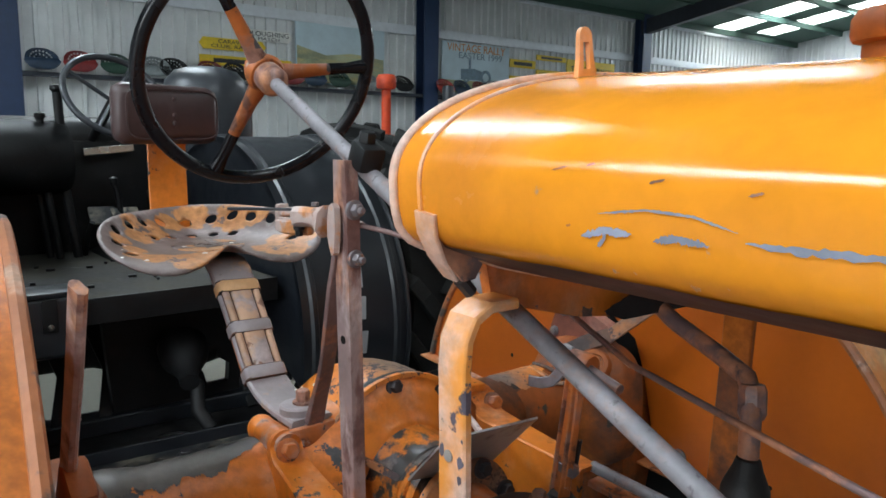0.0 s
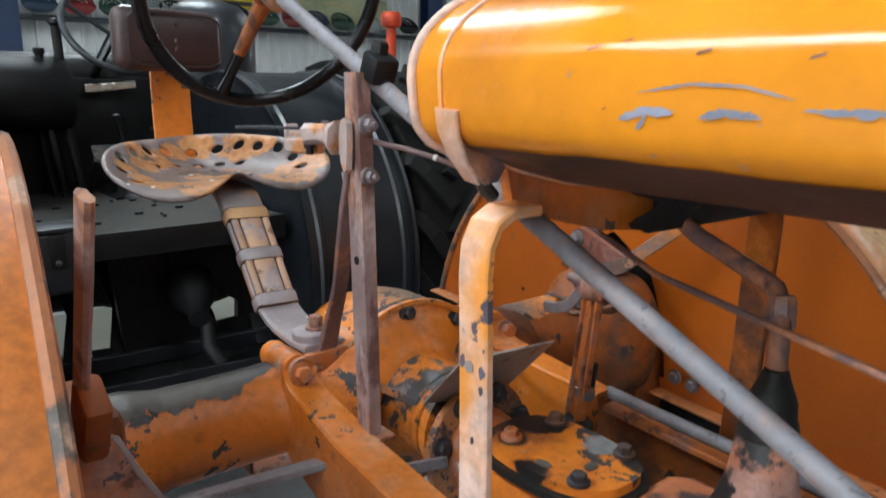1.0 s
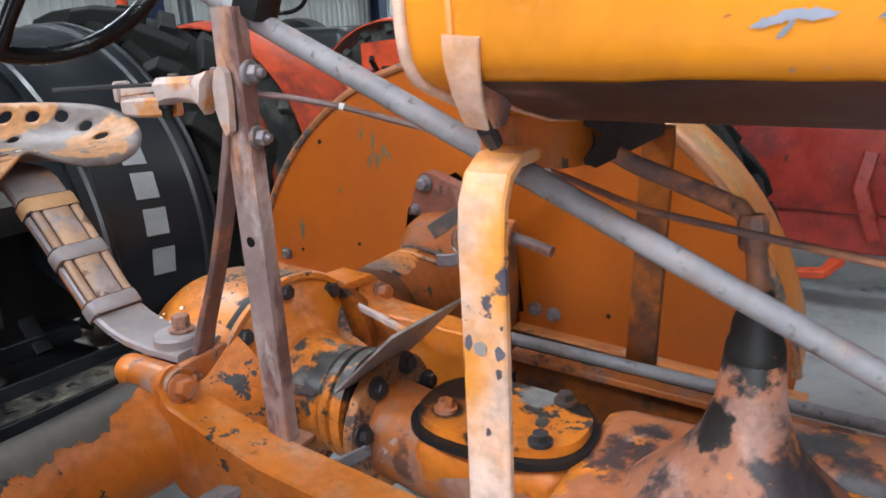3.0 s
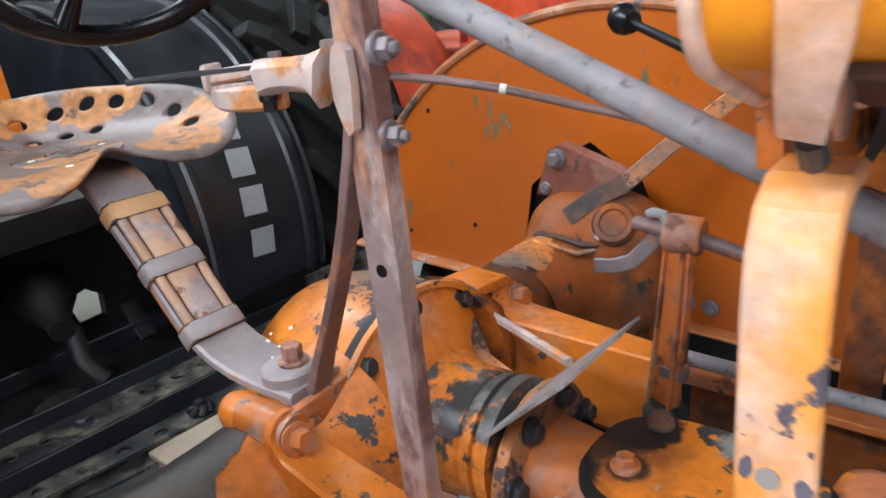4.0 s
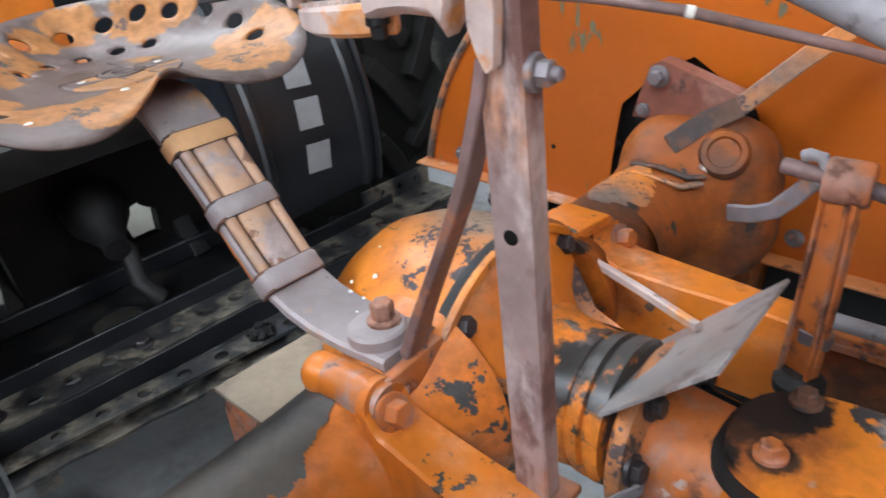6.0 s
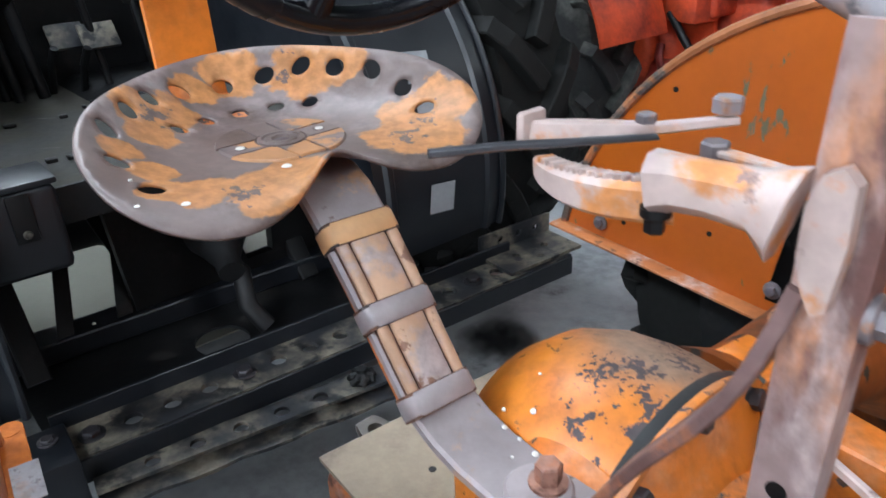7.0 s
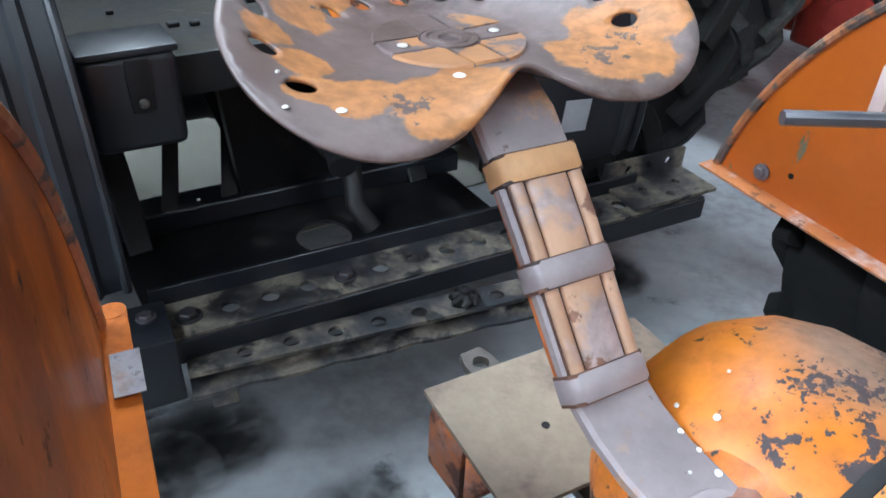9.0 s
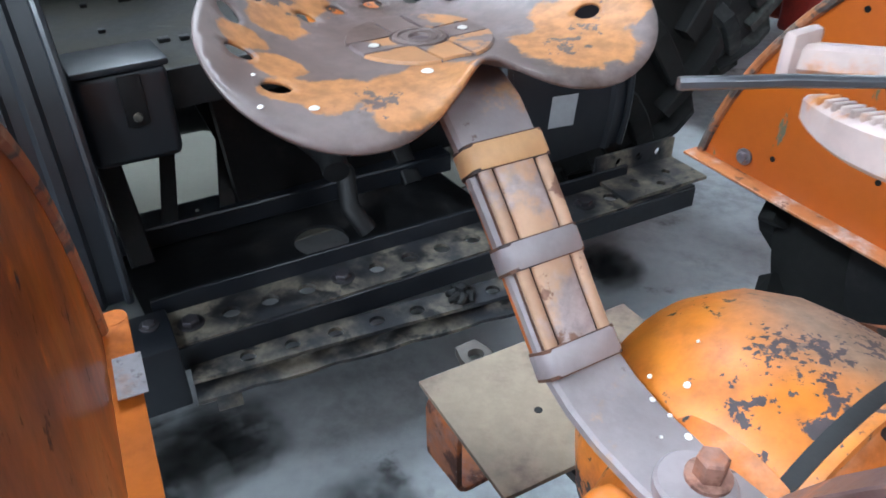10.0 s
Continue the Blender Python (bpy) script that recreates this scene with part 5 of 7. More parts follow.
for i in range(31):
    u = 0.225 + 0.13 * i / 30
    hf = 0.25 + 0.75 * math.sin(math.pi * i / 30)
    rows.append([bm.verts.new((u, AXV + (axle_r(-u + 2 * DIFF.x) + 0.0012) * math.sin(a), 0.648 + (axle_r(-u + 2 * DIFF.x) + 0.0012) * math.cos(a))) for a in np.linspace(-0.6 * hf, 0.75 * hf * (0.7 + 0.5 * rnd.random()), 9)])
for a, b in zip(rows, rows[1:]):
    for j in range(8):
        bm.faces.new((a[j], a[j + 1], b[j + 1], b[j]))
part("grease_patch", bm, CHIPPED, tube_ob, "black grease on the tube's top", 50)
bracket = part("seat_bracket", box((-0.150, -0.050, 0.723), (0.070, 0.080, 0.016), bevel=0.003), FADED, tractor, "flat orange seat bracket plate")
part("bracket_edge", box((-0.170, -0.011, 0.722), (0.078, 0.013, 0.030), (V3(1, -0.05, 0).normalized(), V3(0.05, 1, 0).normalized(), V3(0, 0, 1)), 0.003), FADED, bracket, "rubbed turned-up bracket edge")


def frame_rail(rows, ear, radius, mat, label):
    """A channel-iron rail along v, given as rows of (v, z, inner u, outer u), whose end is bent up into a round ear with its bolt."""
    bm = bmesh.new()
    rings = []
    for v, z, a, b in rows:
        k = math.copysign(1, b - a)
        rings.append([bm.verts.new((u, v, zz)) for u, zz in ((a, z - 0.11), (a, z - 0.003), (a + 0.003 * k, z), (b, z), (b, z - 0.007), (a + 0.007 * k, z - 0.007), (a + 0.007 * k, z - 0.11))])
    for p, q in zip(rings, rings[1:]):
        for k in range(7):
            bm.faces.new((p[k], p[(k + 1) % 7], q[(k + 1) % 7], q[k]))
    bm.faces.new(rings[0])
    bm.faces.new(rings[-1])
    rail = part("frame_rail", bm, mat, tractor, label, 40)
    outline = [(radius * math.cos(a), radius * math.sin(a)) for a in np.linspace(-0.12, math.pi + 0.12, 26)] + [(-radius, -0.022), (radius, -0.022)]
    bm = plate(outline, [], (ear[0], -0.0035, ear[1]), (1, 0, 0), (0, -0.22, 0.97), 0.011)
    bmesh.ops.bevel(bm, geom=[e for e in bm.edges if len(e.link_faces) == 2 and e.calc_face_angle(0) > 1.2], offset=0.002, segments=2, affect="EDGES")
    part("rail_ear", bm, mat, rail, "round-topped rail ear", 40)
    return rail


near_rail = frame_rail([(-0.004, 0.722, -0.2385, -0.1895), (0.001, 0.711, -0.2385, -0.1895), (0.007, 0.703, -0.238, -0.189), (0.018, 0.698, -0.237, -0.189), (0.06, 0.687, -0.239, -0.188), (0.14, 0.668, -0.240, -0.185), (0.5, 0.645, -0.256, -0.201), (1.7, 0.570, -0.315, -0.260)],
                       (-0.2138, 0.716), 0.0248, ORANGE, "long orange channel-iron frame rail with a bent-up end")
bolt(near_rail, (-0.2165, 0.006, 0.716), (-0.08, 0.95, 0.24), 0.0118, 0.016, mat=FADED)
far_rail = frame_rail([(-0.004, 0.716, 0.131, 0.187), (0.002, 0.705, 0.130, 0.187), (0.010, 0.697, 0.127, 0.184), (0.03, 0.691, 0.123, 0.179), (0.12, 0.684, 0.127, 0.174), (0.24, 0.674, 0.134, 0.170)],
                      (0.159, 0.704), 0.0280, ORANGE, "short orange channel-iron rail with a bent-up end")
bolt(far_rail, (0.174, 0.006, 0.700), (-0.08, 0.95, 0.24), 0.0118, 0.016, mat=FADED)
part("side_shaft", tube([(0.168, 0.235, 0.669), (0.168, 0.5, 0.657), (0.168, 1.6, 0.607)], 0.0085, 12), SHAFT, far_rail, "grey rod along the rail")
part("lower_lip", bar([(0.172, 0.235, 0.644), (0.172, 0.6, 0.628), (0.172, 1.6, 0.582)], 0.010, 0.026, (0, 0, 1)), FADED, far_rail)
part("side_panel", bar([(0.184, 0.235, 0.571), (0.192, 0.6, 0.556), (0.192, 1.6, 0.512)], 0.13, 0.006, (0, 0, 1)), BROWN_CAST, far_rail, "rust-brown web of the rail")
part("tie_bar", bar([(0.100, 0.015, 0.706), (0.055, 0.095, 0.716), (0.015, 0.168, 0.722)], 0.010, 0.008, (0, 0, 1)), PALE_STEEL, tractor, "pale flat tie bar")
part("cross_bar", bar([(-0.215, 0.10, 0.628), (-0.30, 0.08, 0.622), (-0.41, 0.055, 0.615)], 0.030, 0.010, (0, 1, 0.2)), SHAFT, tractor, "grey flat step bar", 25)
part("strut", bar([(-0.17, 0.12, 0.597), (-0.10, 0.155, 0.605), (-0.082, 0.165, 0.608)], 0.022, 0.004, (0, 0.3, 1)), SHAFT, tractor, "grey flat strut")

# gearbox with its top cover and gear lever
part("torque_tube", tube([(-0.008, 0.10, 0.605), (-0.02, 0.20, 0.598), (-0.035, 0.32, 0.590), (-0.035, 0.50, 0.585)], 0.062, 28), FADED, tractor, "orange torque tube", 50)
part("tube_flange", lathe((-0.010, 0.135, 0.606), (0, 1, 0), [(0.088, 0), (0.092, 0.004), (0.092, 0.016), (0.084, 0.020)], 36), CHIPPED, tractor, "chipped round flange")
for deg in (20, 70, 120, 165):
    a = radians(deg)
    bolt(tractor, V3(-0.01, 0.157, 0.606) + V3(0.078 * math.cos(a), 0, 0.078 * math.sin(a)), (0, 1, 0.1), 0.0105, 0.010, mat=DARK_BOLT)
gearbox = part("gearbox", box((-0.035, 0.86, 0.54), (0.24, 0.90, 0.24), bevel=0.03), MOTTLED, tractor, "rusty orange gearbox casting", 50)
part("gearbox_neck", box((-0.025, 0.322, 0.612), (0.130, 0.195, 0.076), bevel=0.025), ORANGE, gearbox, "orange casting under the cover", 50)


def cover_outline(g):
    pts = []
    for i in range(40):
        a = 2 * math.pi * i / 40
        c, s = math.cos(a), math.sin(a)
        rx = (0.068 + g) * math.copysign(abs(c) ** 0.75, c) * (1 - 0.06 * s)
        pts.append((rx, (0.101 + g) * math.copysign(abs(s) ** 0.75, s)))
    return pts


part("top_cover", plate(cover_outline(0.0), [], (-0.025, 0.320, 0.660), (1, 0, 0), (0, 1, 0), 0.012), GREASY, gearbox, "chipped orange cover plate with oily edges", 25)
part("cover_gasket", plate(cover_outline(0.009), [], (-0.025, 0.320, 0.650), (1, 0, 0), (0, 1, 0), 0.0095), GREASE, gearbox, "black oily gasket", 25)
for u, v, mt in ((-0.054, 0.259, FADED), (0.024, 0.376, GRIME), (-0.070, 0.385, DARK_BOLT), (0.024, 0.262, GRIME)):
    bolt(gearbox, (u, v, 0.674), (0, 0, 1), 0.0095, 0.010, mat=mt)
part("hose", tube([(0.070, 0.100, 0.640), (0.056, 0.137, 0.622), (0.053, 0.165, 0.620), (0.052, 0.200, 0.615), (0.060, 0.30, 0.60)], 0.008, 12), BLACK, gearbox, "black rubber hose")
part("turret", lathe((-0.06, 0.585, 0.660), (0.05, 0, 1), [(0.108, 0.0), (0.090, 0.018), (0.062, 0.044), (0.041, 0.074), (0.031, 0.106), (0.0265, 0.148), (0.025, 0.150)], 32), TURRET, gearbox, "rust-mottled gear lever turret", 50)
part("lever_boot", lathe((-0.053, 0.585, 0.815), (0.05, 0, 1), [(0.0255, -0.012), (0.0265, -0.006), (0.0255, 0.004), (0.0225, 0.012), (0.0215, 0.026), (0.0175, 0.036), (0.0140, 0.044), (0.0108, 0.054)], 24), GREASE, gearbox, "dark greasy lever collar")
part("gear_lever", tube([(-0.050, 0.585, 0.853), (-0.040, 0.579, 0.888), (-0.026, 0.572, 0.916), (-0.012, 0.557, 0.931), (0.004, 0.522, 0.939), (0.03, 0.447, 0.957), (0.048, 0.407, 0.970), (0.070, 0.367, 0.978), (0.123, 0.282, 1.003)], 0.0096, 14), LEVER_STEEL, gearbox, "bent rusty gear lever")
part("lever_stem", tube([(0.116, 0.293, 0.9995), (0.150, 0.239, 1.016), (0.205, 0.152, 1.0415)], 0.0068, 12, [1.0, 0.8, 0.75]), BLACK_IRON, gearbox, "thin black end of the gear lever")
part("lever_knob", lathe((0.200, 0.160, 1.039), (0.53, -0.848, 0.25), [(0.006, 0), (0.012, 0.002), (0.0165, 0.010), (0.018, 0.018), (0.0155, 0.027), (0.008, 0.032), (0, 0.033)], 20), BLACK, gearbox, "round black gear knob")
part("lever_elbow", lathe((-0.026, 0.573, 0.898), (0.1, -0.113, 1.013), [(0.0115, 0), (0.0135, 0.004), (0.0135, 0.026), (0.0110, 0.032)], 8), LEVER_STEEL, gearbox)
part("front_casting", box((0.05, 0.62, 0.645), (0.10, 0.20, 0.07), bevel=0.025), MOTTLED, gearbox, "rust-mottled casting", 50)
def grease_blot(name, u, v, z, ru, rv, seed, mat, parent):
    rnd = random.Random(seed)
    o = [(ru * (0.7 + 0.5 * rnd.random()) * math.cos(t), rv * (0.7 + 0.5 * rnd.random()) * math.sin(t)) for t in np.linspace(0, 2 * math.pi, 25)[:-1]]
    return part(name, plate(o, [], (u, v, z), (0.98, -0.2, 0), (0.2, 0.98, 0), 0.0012), mat, parent)


grease_blot("paint_chip", -0.030, 0.37, 0.6722, 0.012, 0.007, 6, WORN_DARK, gearbox)
grease_blot("paint_chip", -0.070, 0.33, 0.6722, 0.007, 0.012, 7, WORN_DARK, gearbox)

# pedal plate, hand lever and cross pin beside the gearbox
pq = [V3(-0.100, 0.133, 0.685), V3(0.070, 0.104, 0.645), V3(0.051, 0.230, 0.770), V3(-0.118, 0.236, 0.784)]
bm = bmesh.new()
nrm = (pq[1] - pq[0]).cross(pq[3] - pq[0]).normalized() * 0.003
lo, hi = [bm.verts.new(p) for p in pq], [bm.verts.new(p + nrm) for p in pq]
bm.faces.new(lo)
bm.faces.new(hi)
for i in range(4):
    bm.faces.new((lo[i], lo[(i + 1) % 4], hi[(i + 1) % 4], hi[i]))
part("pedal_plate", bm, PEDAL, tractor, "bare grey sheet-metal pedal plate", 10)
pivot = part("upright_lever", bar([(0.098, 0.236, 0.640), (0.100, 0.240, 0.690), (0.104, 0.245, 0.760), (0.110, 0.248, 0.840)], 0.034, 0.012, (0.4, -0.9, 0), 0.002), FADED, tractor, "upright faded orange lever", 25)
for off in (-0.015, 0.015):
    part("lever_edge", bar([V3(0.098, 0.236, 0.640) + V3(0.4, -0.9, 0) * off + V3(-0.006, -0.003, 0), V3(0.104, 0.245, 0.760) + V3(0.4, -0.9, 0) * off * 0.9 + V3(-0.006, -0.003, 0), V3(0.109, 0.248, 0.826) + V3(0.4, -0.9, 0) * off * 0.8 + V3(-0.006, -0.003, 0)], 0.004, 0.010, (0.4, -0.9, 0), 0.001), FADED, pivot, "", 25)
part("lever_boss", lathe((0.112, 0.232, 0.841), (0.05, 1, -0.05), [(0.018, 0), (0.020, 0.003), (0.020, 0.034), (0.018, 0.037)], 22), FADED, pivot)
part("cross_pin", tube([(0.118, 0.195, 0.845), (0.110, 0.270, 0.838), (0.104, 0.325, 0.827)], 0.0075, 12), LEVER_STEEL, pivot, "bare steel cross pin")
part("hook", bar([(0.115, 0.150, 0.790), (0.117, 0.172, 0.792), (0.118, 0.192, 0.800), (0.118, 0.209, 0.819), (0.117, 0.219, 0.832), (0.115, 0.234, 0.840)], 0.005, 0.017, (0.99, 0, 0), 0.0015), BOLT, pivot, "curved worn tongue")
part("hook_end", tube([(0.115, 0.226, 0.834), (0.116, 0.231, 0.846), (0.117, 0.227, 0.857), (0.118, 0.216, 0.858), (0.119, 0.211, 0.855)], 0.0058, 10), SHAFT, pivot, "turned-up hook end")
part("link_bolt", lathe((0.106, 0.235, 0.688), (-0.3, 0.9, 0), [(0.013, 0), (0.013, 0.02), (0.010, 0.024)], 6), BOLT, pivot)
part("split_pin", tube([(0.108, 0.252, 0.692), (0.110, 0.254, 0.717), (0.112, 0.255, 0.732)], 0.004, 8), DARK_BOLT, pivot)
part("lever_foot", lathe((0.096, 0.238, 0.630), (0, 0, 1), [(0.024, 0), (0.024, 0.010), (0.016, 0.020)], 20), GREASE, pivot)

# hand brake lever at the axle's end
brake = part("brake_lever", bar([(-0.508, 0.060, 0.770), (-0.509, 0.09, 0.83), (-0.512, 0.148, 0.93), (-0.515, 0.188, 1.00), (-0.516, 0.200, 1.018)], 0.022, 0.011, (0.35, 0.85, -0.4), 0.004), STEEL, tractor, "flat rusty orange hand lever", 35)
part("lever_socket", box((-0.502, 0.070, 0.758), (0.03, 0.06, 0.085), (V3(1, 0, 0), V3(0, 0.86, -0.5), V3(0, 0.5, 0.86)), 0.008), BROWN_CAST, brake)
part("axle_bracket", box((-0.505, -0.02, 0.70), (0.09, 0.15, 0.10), bevel=0.02), BROWN_CAST, tractor, "rusty axle-end bracket")
edge = [(-0.530, 0.742), (-0.498, 0.737), (-0.476, 0.718), (-0.455, 0.670), (-0.435, 0.632), (-0.405, 0.597), (-0.372, 0.570), (-0.350, 0.552)]
shield = part("brake_shield", plate(edge + [(-0.350, 0.48), (-0.530, 0.48)], [], (0, 0.056, 0), (1, 0, 0), (0, 0, 1), 0.010), FADED, tractor, "worn brown brake shield", 25)
part("shield_edge", tube([(u, 0.051, z) for u, z in edge], 0.0058, 8), SPRING_BARE, shield, "rubbed pale edge")


def fender(uf, sgn, vc, zc, r, a0, a1, bottom, width, twist, cutout, name_label):
    """A flat-sided wheel fender: side sheet, curved top sheet, rolled edge and bottom flange."""
    def side(v):
        return uf + twist * (v - vc)
    arc = [(vc + r * math.sin(a), zc + r * math.cos(a)) for a in np.linspace(a0, a1, 44)]
    outl = arc + [(arc[-1][0] - 0.004, bottom[1]), (arc[0][0] + 0.004, bottom[0])]
    bm = plate(outl, cutout, (uf, 0, 0), (0, 1, 0), (0, 0, 1), 0.003 * sgn, lambda q: V3(q.x + twist * (q.y - vc), q.y, q.z))
    f = part("fender", bm, FENDER if sgn > 0 else STAINED_LIT_FENDER, tractor, name_label, 20)
    bm = bmesh.new()
    rows = []
    for rr, du in ((r + 0.001, 0.0), (r + 0.003, 0.004), (r + 0.004, width * 0.3), (r + 0.001, width * 0.7), (r - 0.012, width), (r - 0.016, width), (r - 0.003, width * 0.7), (r - 0.000, width * 0.3), (r - 0.001, 0.004)):
        rows.append([bm.verts.new((side(vc + rr * math.sin(a)) + sgn * du, vc + rr * math.sin(a), zc + rr * math.cos(a))) for a in np.linspace(a0, a1, 44)])
    for i in range(len(rows)):
        a, b = rows[i], rows[(i + 1) % len(rows)]
        for j in range(43):
            bm.faces.new((a[j], a[j + 1], b[j + 1], b[j]))
    part("top_sheet", bm, TOP_SHEET if sgn > 0 else STAINED_LIT_FENDER, f, "curved orange top sheet", 60)
    part("rolled_edge", tube([(side(v) - sgn * 0.001, v, z) for v, z in arc], 0.0085, 8), FENDER_EDGE, f, "worn rolled edge")
    v0, v1 = arc[0][0] - (0.012 if sgn > 0 else 0.03), arc[-1][0] + 0.02
    bm = bar([(side(v0) - sgn * 0.016, v0, bottom[0]), (side((v0 + v1) / 2) - sgn * 0.016, (v0 + v1) / 2, (bottom[0] + bottom[1]) / 2), (side(v1) - sgn * 0.016, v1, bottom[1])], 0.034, 0.005, (1, 0, 0), 0.001)
    if sgn < 0:
        add_lathe(bm, (side(v0) + 0.016, v0, bottom[0] - 0.0025), (0, 0, 1), [(0, 0), (0.017, 0), (0.017, 0.005), (0, 0.005)], 20)
    part("bottom_flange", bm, FLANGE if sgn > 0 else DULL_ORANGE, f, "worn bottom flange", 25)
    return f


cut = [[(-0.222, 0.552), (-0.207, 0.66), (-0.194, 0.728), (-0.150, 0.768), (-0.098, 0.802), (-0.073, 0.815), (-0.021, 0.779), (0.021, 0.753), (0.040, 0.705), (0.054, 0.655), (0.069, 0.587), (0.074, 0.537)]]
far_fender = fender(0.555, 1, -0.035, 0.42, 0.62, radians(-77), radians(82), (0.560, 0.478), 0.25, 0.0, cut, "orange sheet-metal wheel fender with a cut-out")
near_fender = fender(-0.531, -1, -0.085, 0.42, 0.627, radians(-77), radians(82), (0.553, 0.50), 0.25, -0.115, [], "orange sheet-metal wheel fender, rust-stained")
for v, z in ((-0.33, 0.633), (-0.50, 0.60), (-0.20, 0.66), (-0.42, 0.86), (0.25, 0.56), (0.32, 0.55)):
    part("bolt_hole", lathe((0.5545, v, z), (-1, 0, 0), [(0.0048, 0), (0.0048, 0.0008), (0, 0.0008)], 10), BLACK_IRON, far_fender)
for v, z in ((-0.55, 0.585), (-0.21, 0.575), (-0.18, 0.57), (0.14, 0.545), (0.10, 0.55)):
    bolt(far_fender, (0.551, v, z), (-1, 0, 0), 0.010, 0.008)
# final drive casting that fills the cut-out
drive = part("final_drive", plate([(-0.140, 0.46), (-0.136, 0.60), (-0.118, 0.69), (-0.100, 0.745), (-0.070, 0.752), (0.030, 0.69), (0.055, 0.63), (0.065, 0.50), (0.05, 0.40), (-0.10, 0.38)], [], (0.478, 0, 0), (0, 1, 0), (0, 0, 1), 0.09), BROWN_CAST, tractor, "brown oily cast final drive housing", 30)


def housing_section(t, n=56):
    """Outline of the axle trumpet (t = 0) widening into the rounded drive housing (t = 1)."""
    pts = []
    for a in np.linspace(0, 2 * math.pi, n + 1)[:-1]:
        c, w = math.cos(a), math.sin(a)
        tube_p = (-0.045 + 0.066 * c, 0.640 + 0.066 * w)
        box_p = (-0.018 + 0.114 * math.copysign(abs(c) ** 0.62, c), 0.638 + 0.122 * math.copysign(abs(w) ** 0.62, w))
        pts.append((tube_p[0] + (box_p[0] - tube_p[0]) * t, tube_p[1] + (box_p[1] - tube_p[1]) * t))
    return pts


bm = bmesh.new()
rings = []
for u, t in ((0.25, 0.0), (0.31, 0.02), (0.345, 0.08), (0.372, 0.20), (0.392, 0.38), (0.406, 0.60), (0.416, 0.80), (0.428, 0.93), (0.446, 1.0), (0.485, 1.0)):
    rings.append([bm.verts.new((u, v, z)) for v, z in housing_section(t)])
for p, q in zip(rings, rings[1:]):
    for i in range(len(p)):
        j = (i + 1) % len(p)
        bm.faces.new((p[i], p[j], q[j], q[i]))
bulge = part("drive_bulge", bm, BROWN_CAST, drive, "broad rounded housing end, rubbed and oily", 60)
lid = part("housing_lid", plate([(-0.122, 0.748), (-0.110, 0.785), (-0.095, 0.825), (-0.080, 0.834), (-0.062, 0.830), (0.034, 0.795), (0.026, 0.768), (-0.010, 0.750), (-0.06, 0.744)], [], (0.452, 0, 0), (0, 1, 0), (0, 0, 1), 0.030), MAROON_CAST, drive, "dull maroon cast lid plate", 25)
bolt(lid, (0.450, -0.081, 0.812), (-1, 0, 0), 0.011, 0.014)
bolt(lid, (0.450, -0.104, 0.760), (-1, 0, 0), 0.007, 0.005)
part("casting_web", bar([(0.362, -0.074, 0.713), (0.356, -0.036, 0.717), (0.362, 0.006, 0.705), (0.379, 0.023, 0.703)], 0.006, 0.013, (0.3, -0.2, 0.9), 0.002), GRIME, bulge, "raised web with black grease", 45)
part("casting_lip", bar([(0.338, -0.060, 0.712), (0.334, -0.030, 0.711), (0.345, 0.004, 0.698), (0.368, 0.022, 0.698)], 0.006, 0.016, (0.3, -0.2, 0.9), 0.002), CHIPPED, bulge, "bright orange cast lip", 45)
part("cast_boss", lathe((0.408, 0.036, 0.728), (-0.75, 0.2, 0.6), [(0.034, -0.03), (0.034, 0.001), (0.030, 0.007), (0.022, 0.008), (0.020, 0.004), (0, 0.004)], 28), BROWN_CAST, bulge, "round cast boss")
part("boss_lip", tube([(0.386, 0.011, 0.715), (0.388, 0.022, 0.709), (0.395, 0.037, 0.706), (0.404, 0.052, 0.708), (0.412, 0.063, 0.715)], 0.0035, 8), PALE_STEEL, bulge, "rubbed bright lip")


def trumpet_scuff(u0, a0, su, sa, seed):
    """A ragged black scuff lying on the round axle trumpet."""
    rnd = random.Random(seed)
    bm = bmesh.new()

    def on(u, a):
        return V3(u, -0.045 + 0.0685 * math.sin(a), 0.640 + 0.0685 * math.cos(a))
    rings = [[], [], []]
    for a in np.linspace(0, 2 * math.pi, 31)[:-1]:
        k = 0.55 + 0.6 * rnd.random()
        for i, f in enumerate((1.0, 0.6, 0.25)):
            rings[i].append(bm.verts.new(on(u0 + su * k * f * math.cos(a), a0 + sa * k * f * math.sin(a))))
    for p, q in zip(rings, rings[1:]):
        for i in range(len(p)):
            bm.faces.new((p[i], p[(i + 1) % len(p)], q[(i + 1) % len(p)], q[i]))
    bm.faces.new(rings[2])
    return part("grease_scuff", bm, GREASE, bulge, "black scuffed grease", 60)


trumpet_scuff(0.305, -0.25, 0.042, 0.55, 3)
trumpet_scuff(0.335, 0.30, 0.018, 0.30, 4)
brace = part("fender_brace", bar([(0.452, 0.032, 0.776), (0.480, 0.10, 0.84), (0.515, 0.30, 1.0)], 0.026, 0.006, (0, -0.65, 0.75)), CHIPPED, drive, "flat diagonal fender brace", 20)
part("brace_end", bar([(0.393, -0.035, 0.735), (0.425, 0.000, 0.762), (0.453, 0.036, 0.779)], 0.030, 0.008, (0, -0.65, 0.75)), GRIME, brace, "dark greasy brace end", 20)
part("bare_patch", box((-0.4485, -0.60, 0.5585), (0.033, 0.075, 0.0012), (V3(1, 0.115, 0).normalized(), V3(-0.115, 1, 0).normalized(), V3(0, 0, 1)), 0), SHAFT, near_fender, "grey bare patch on the flange")
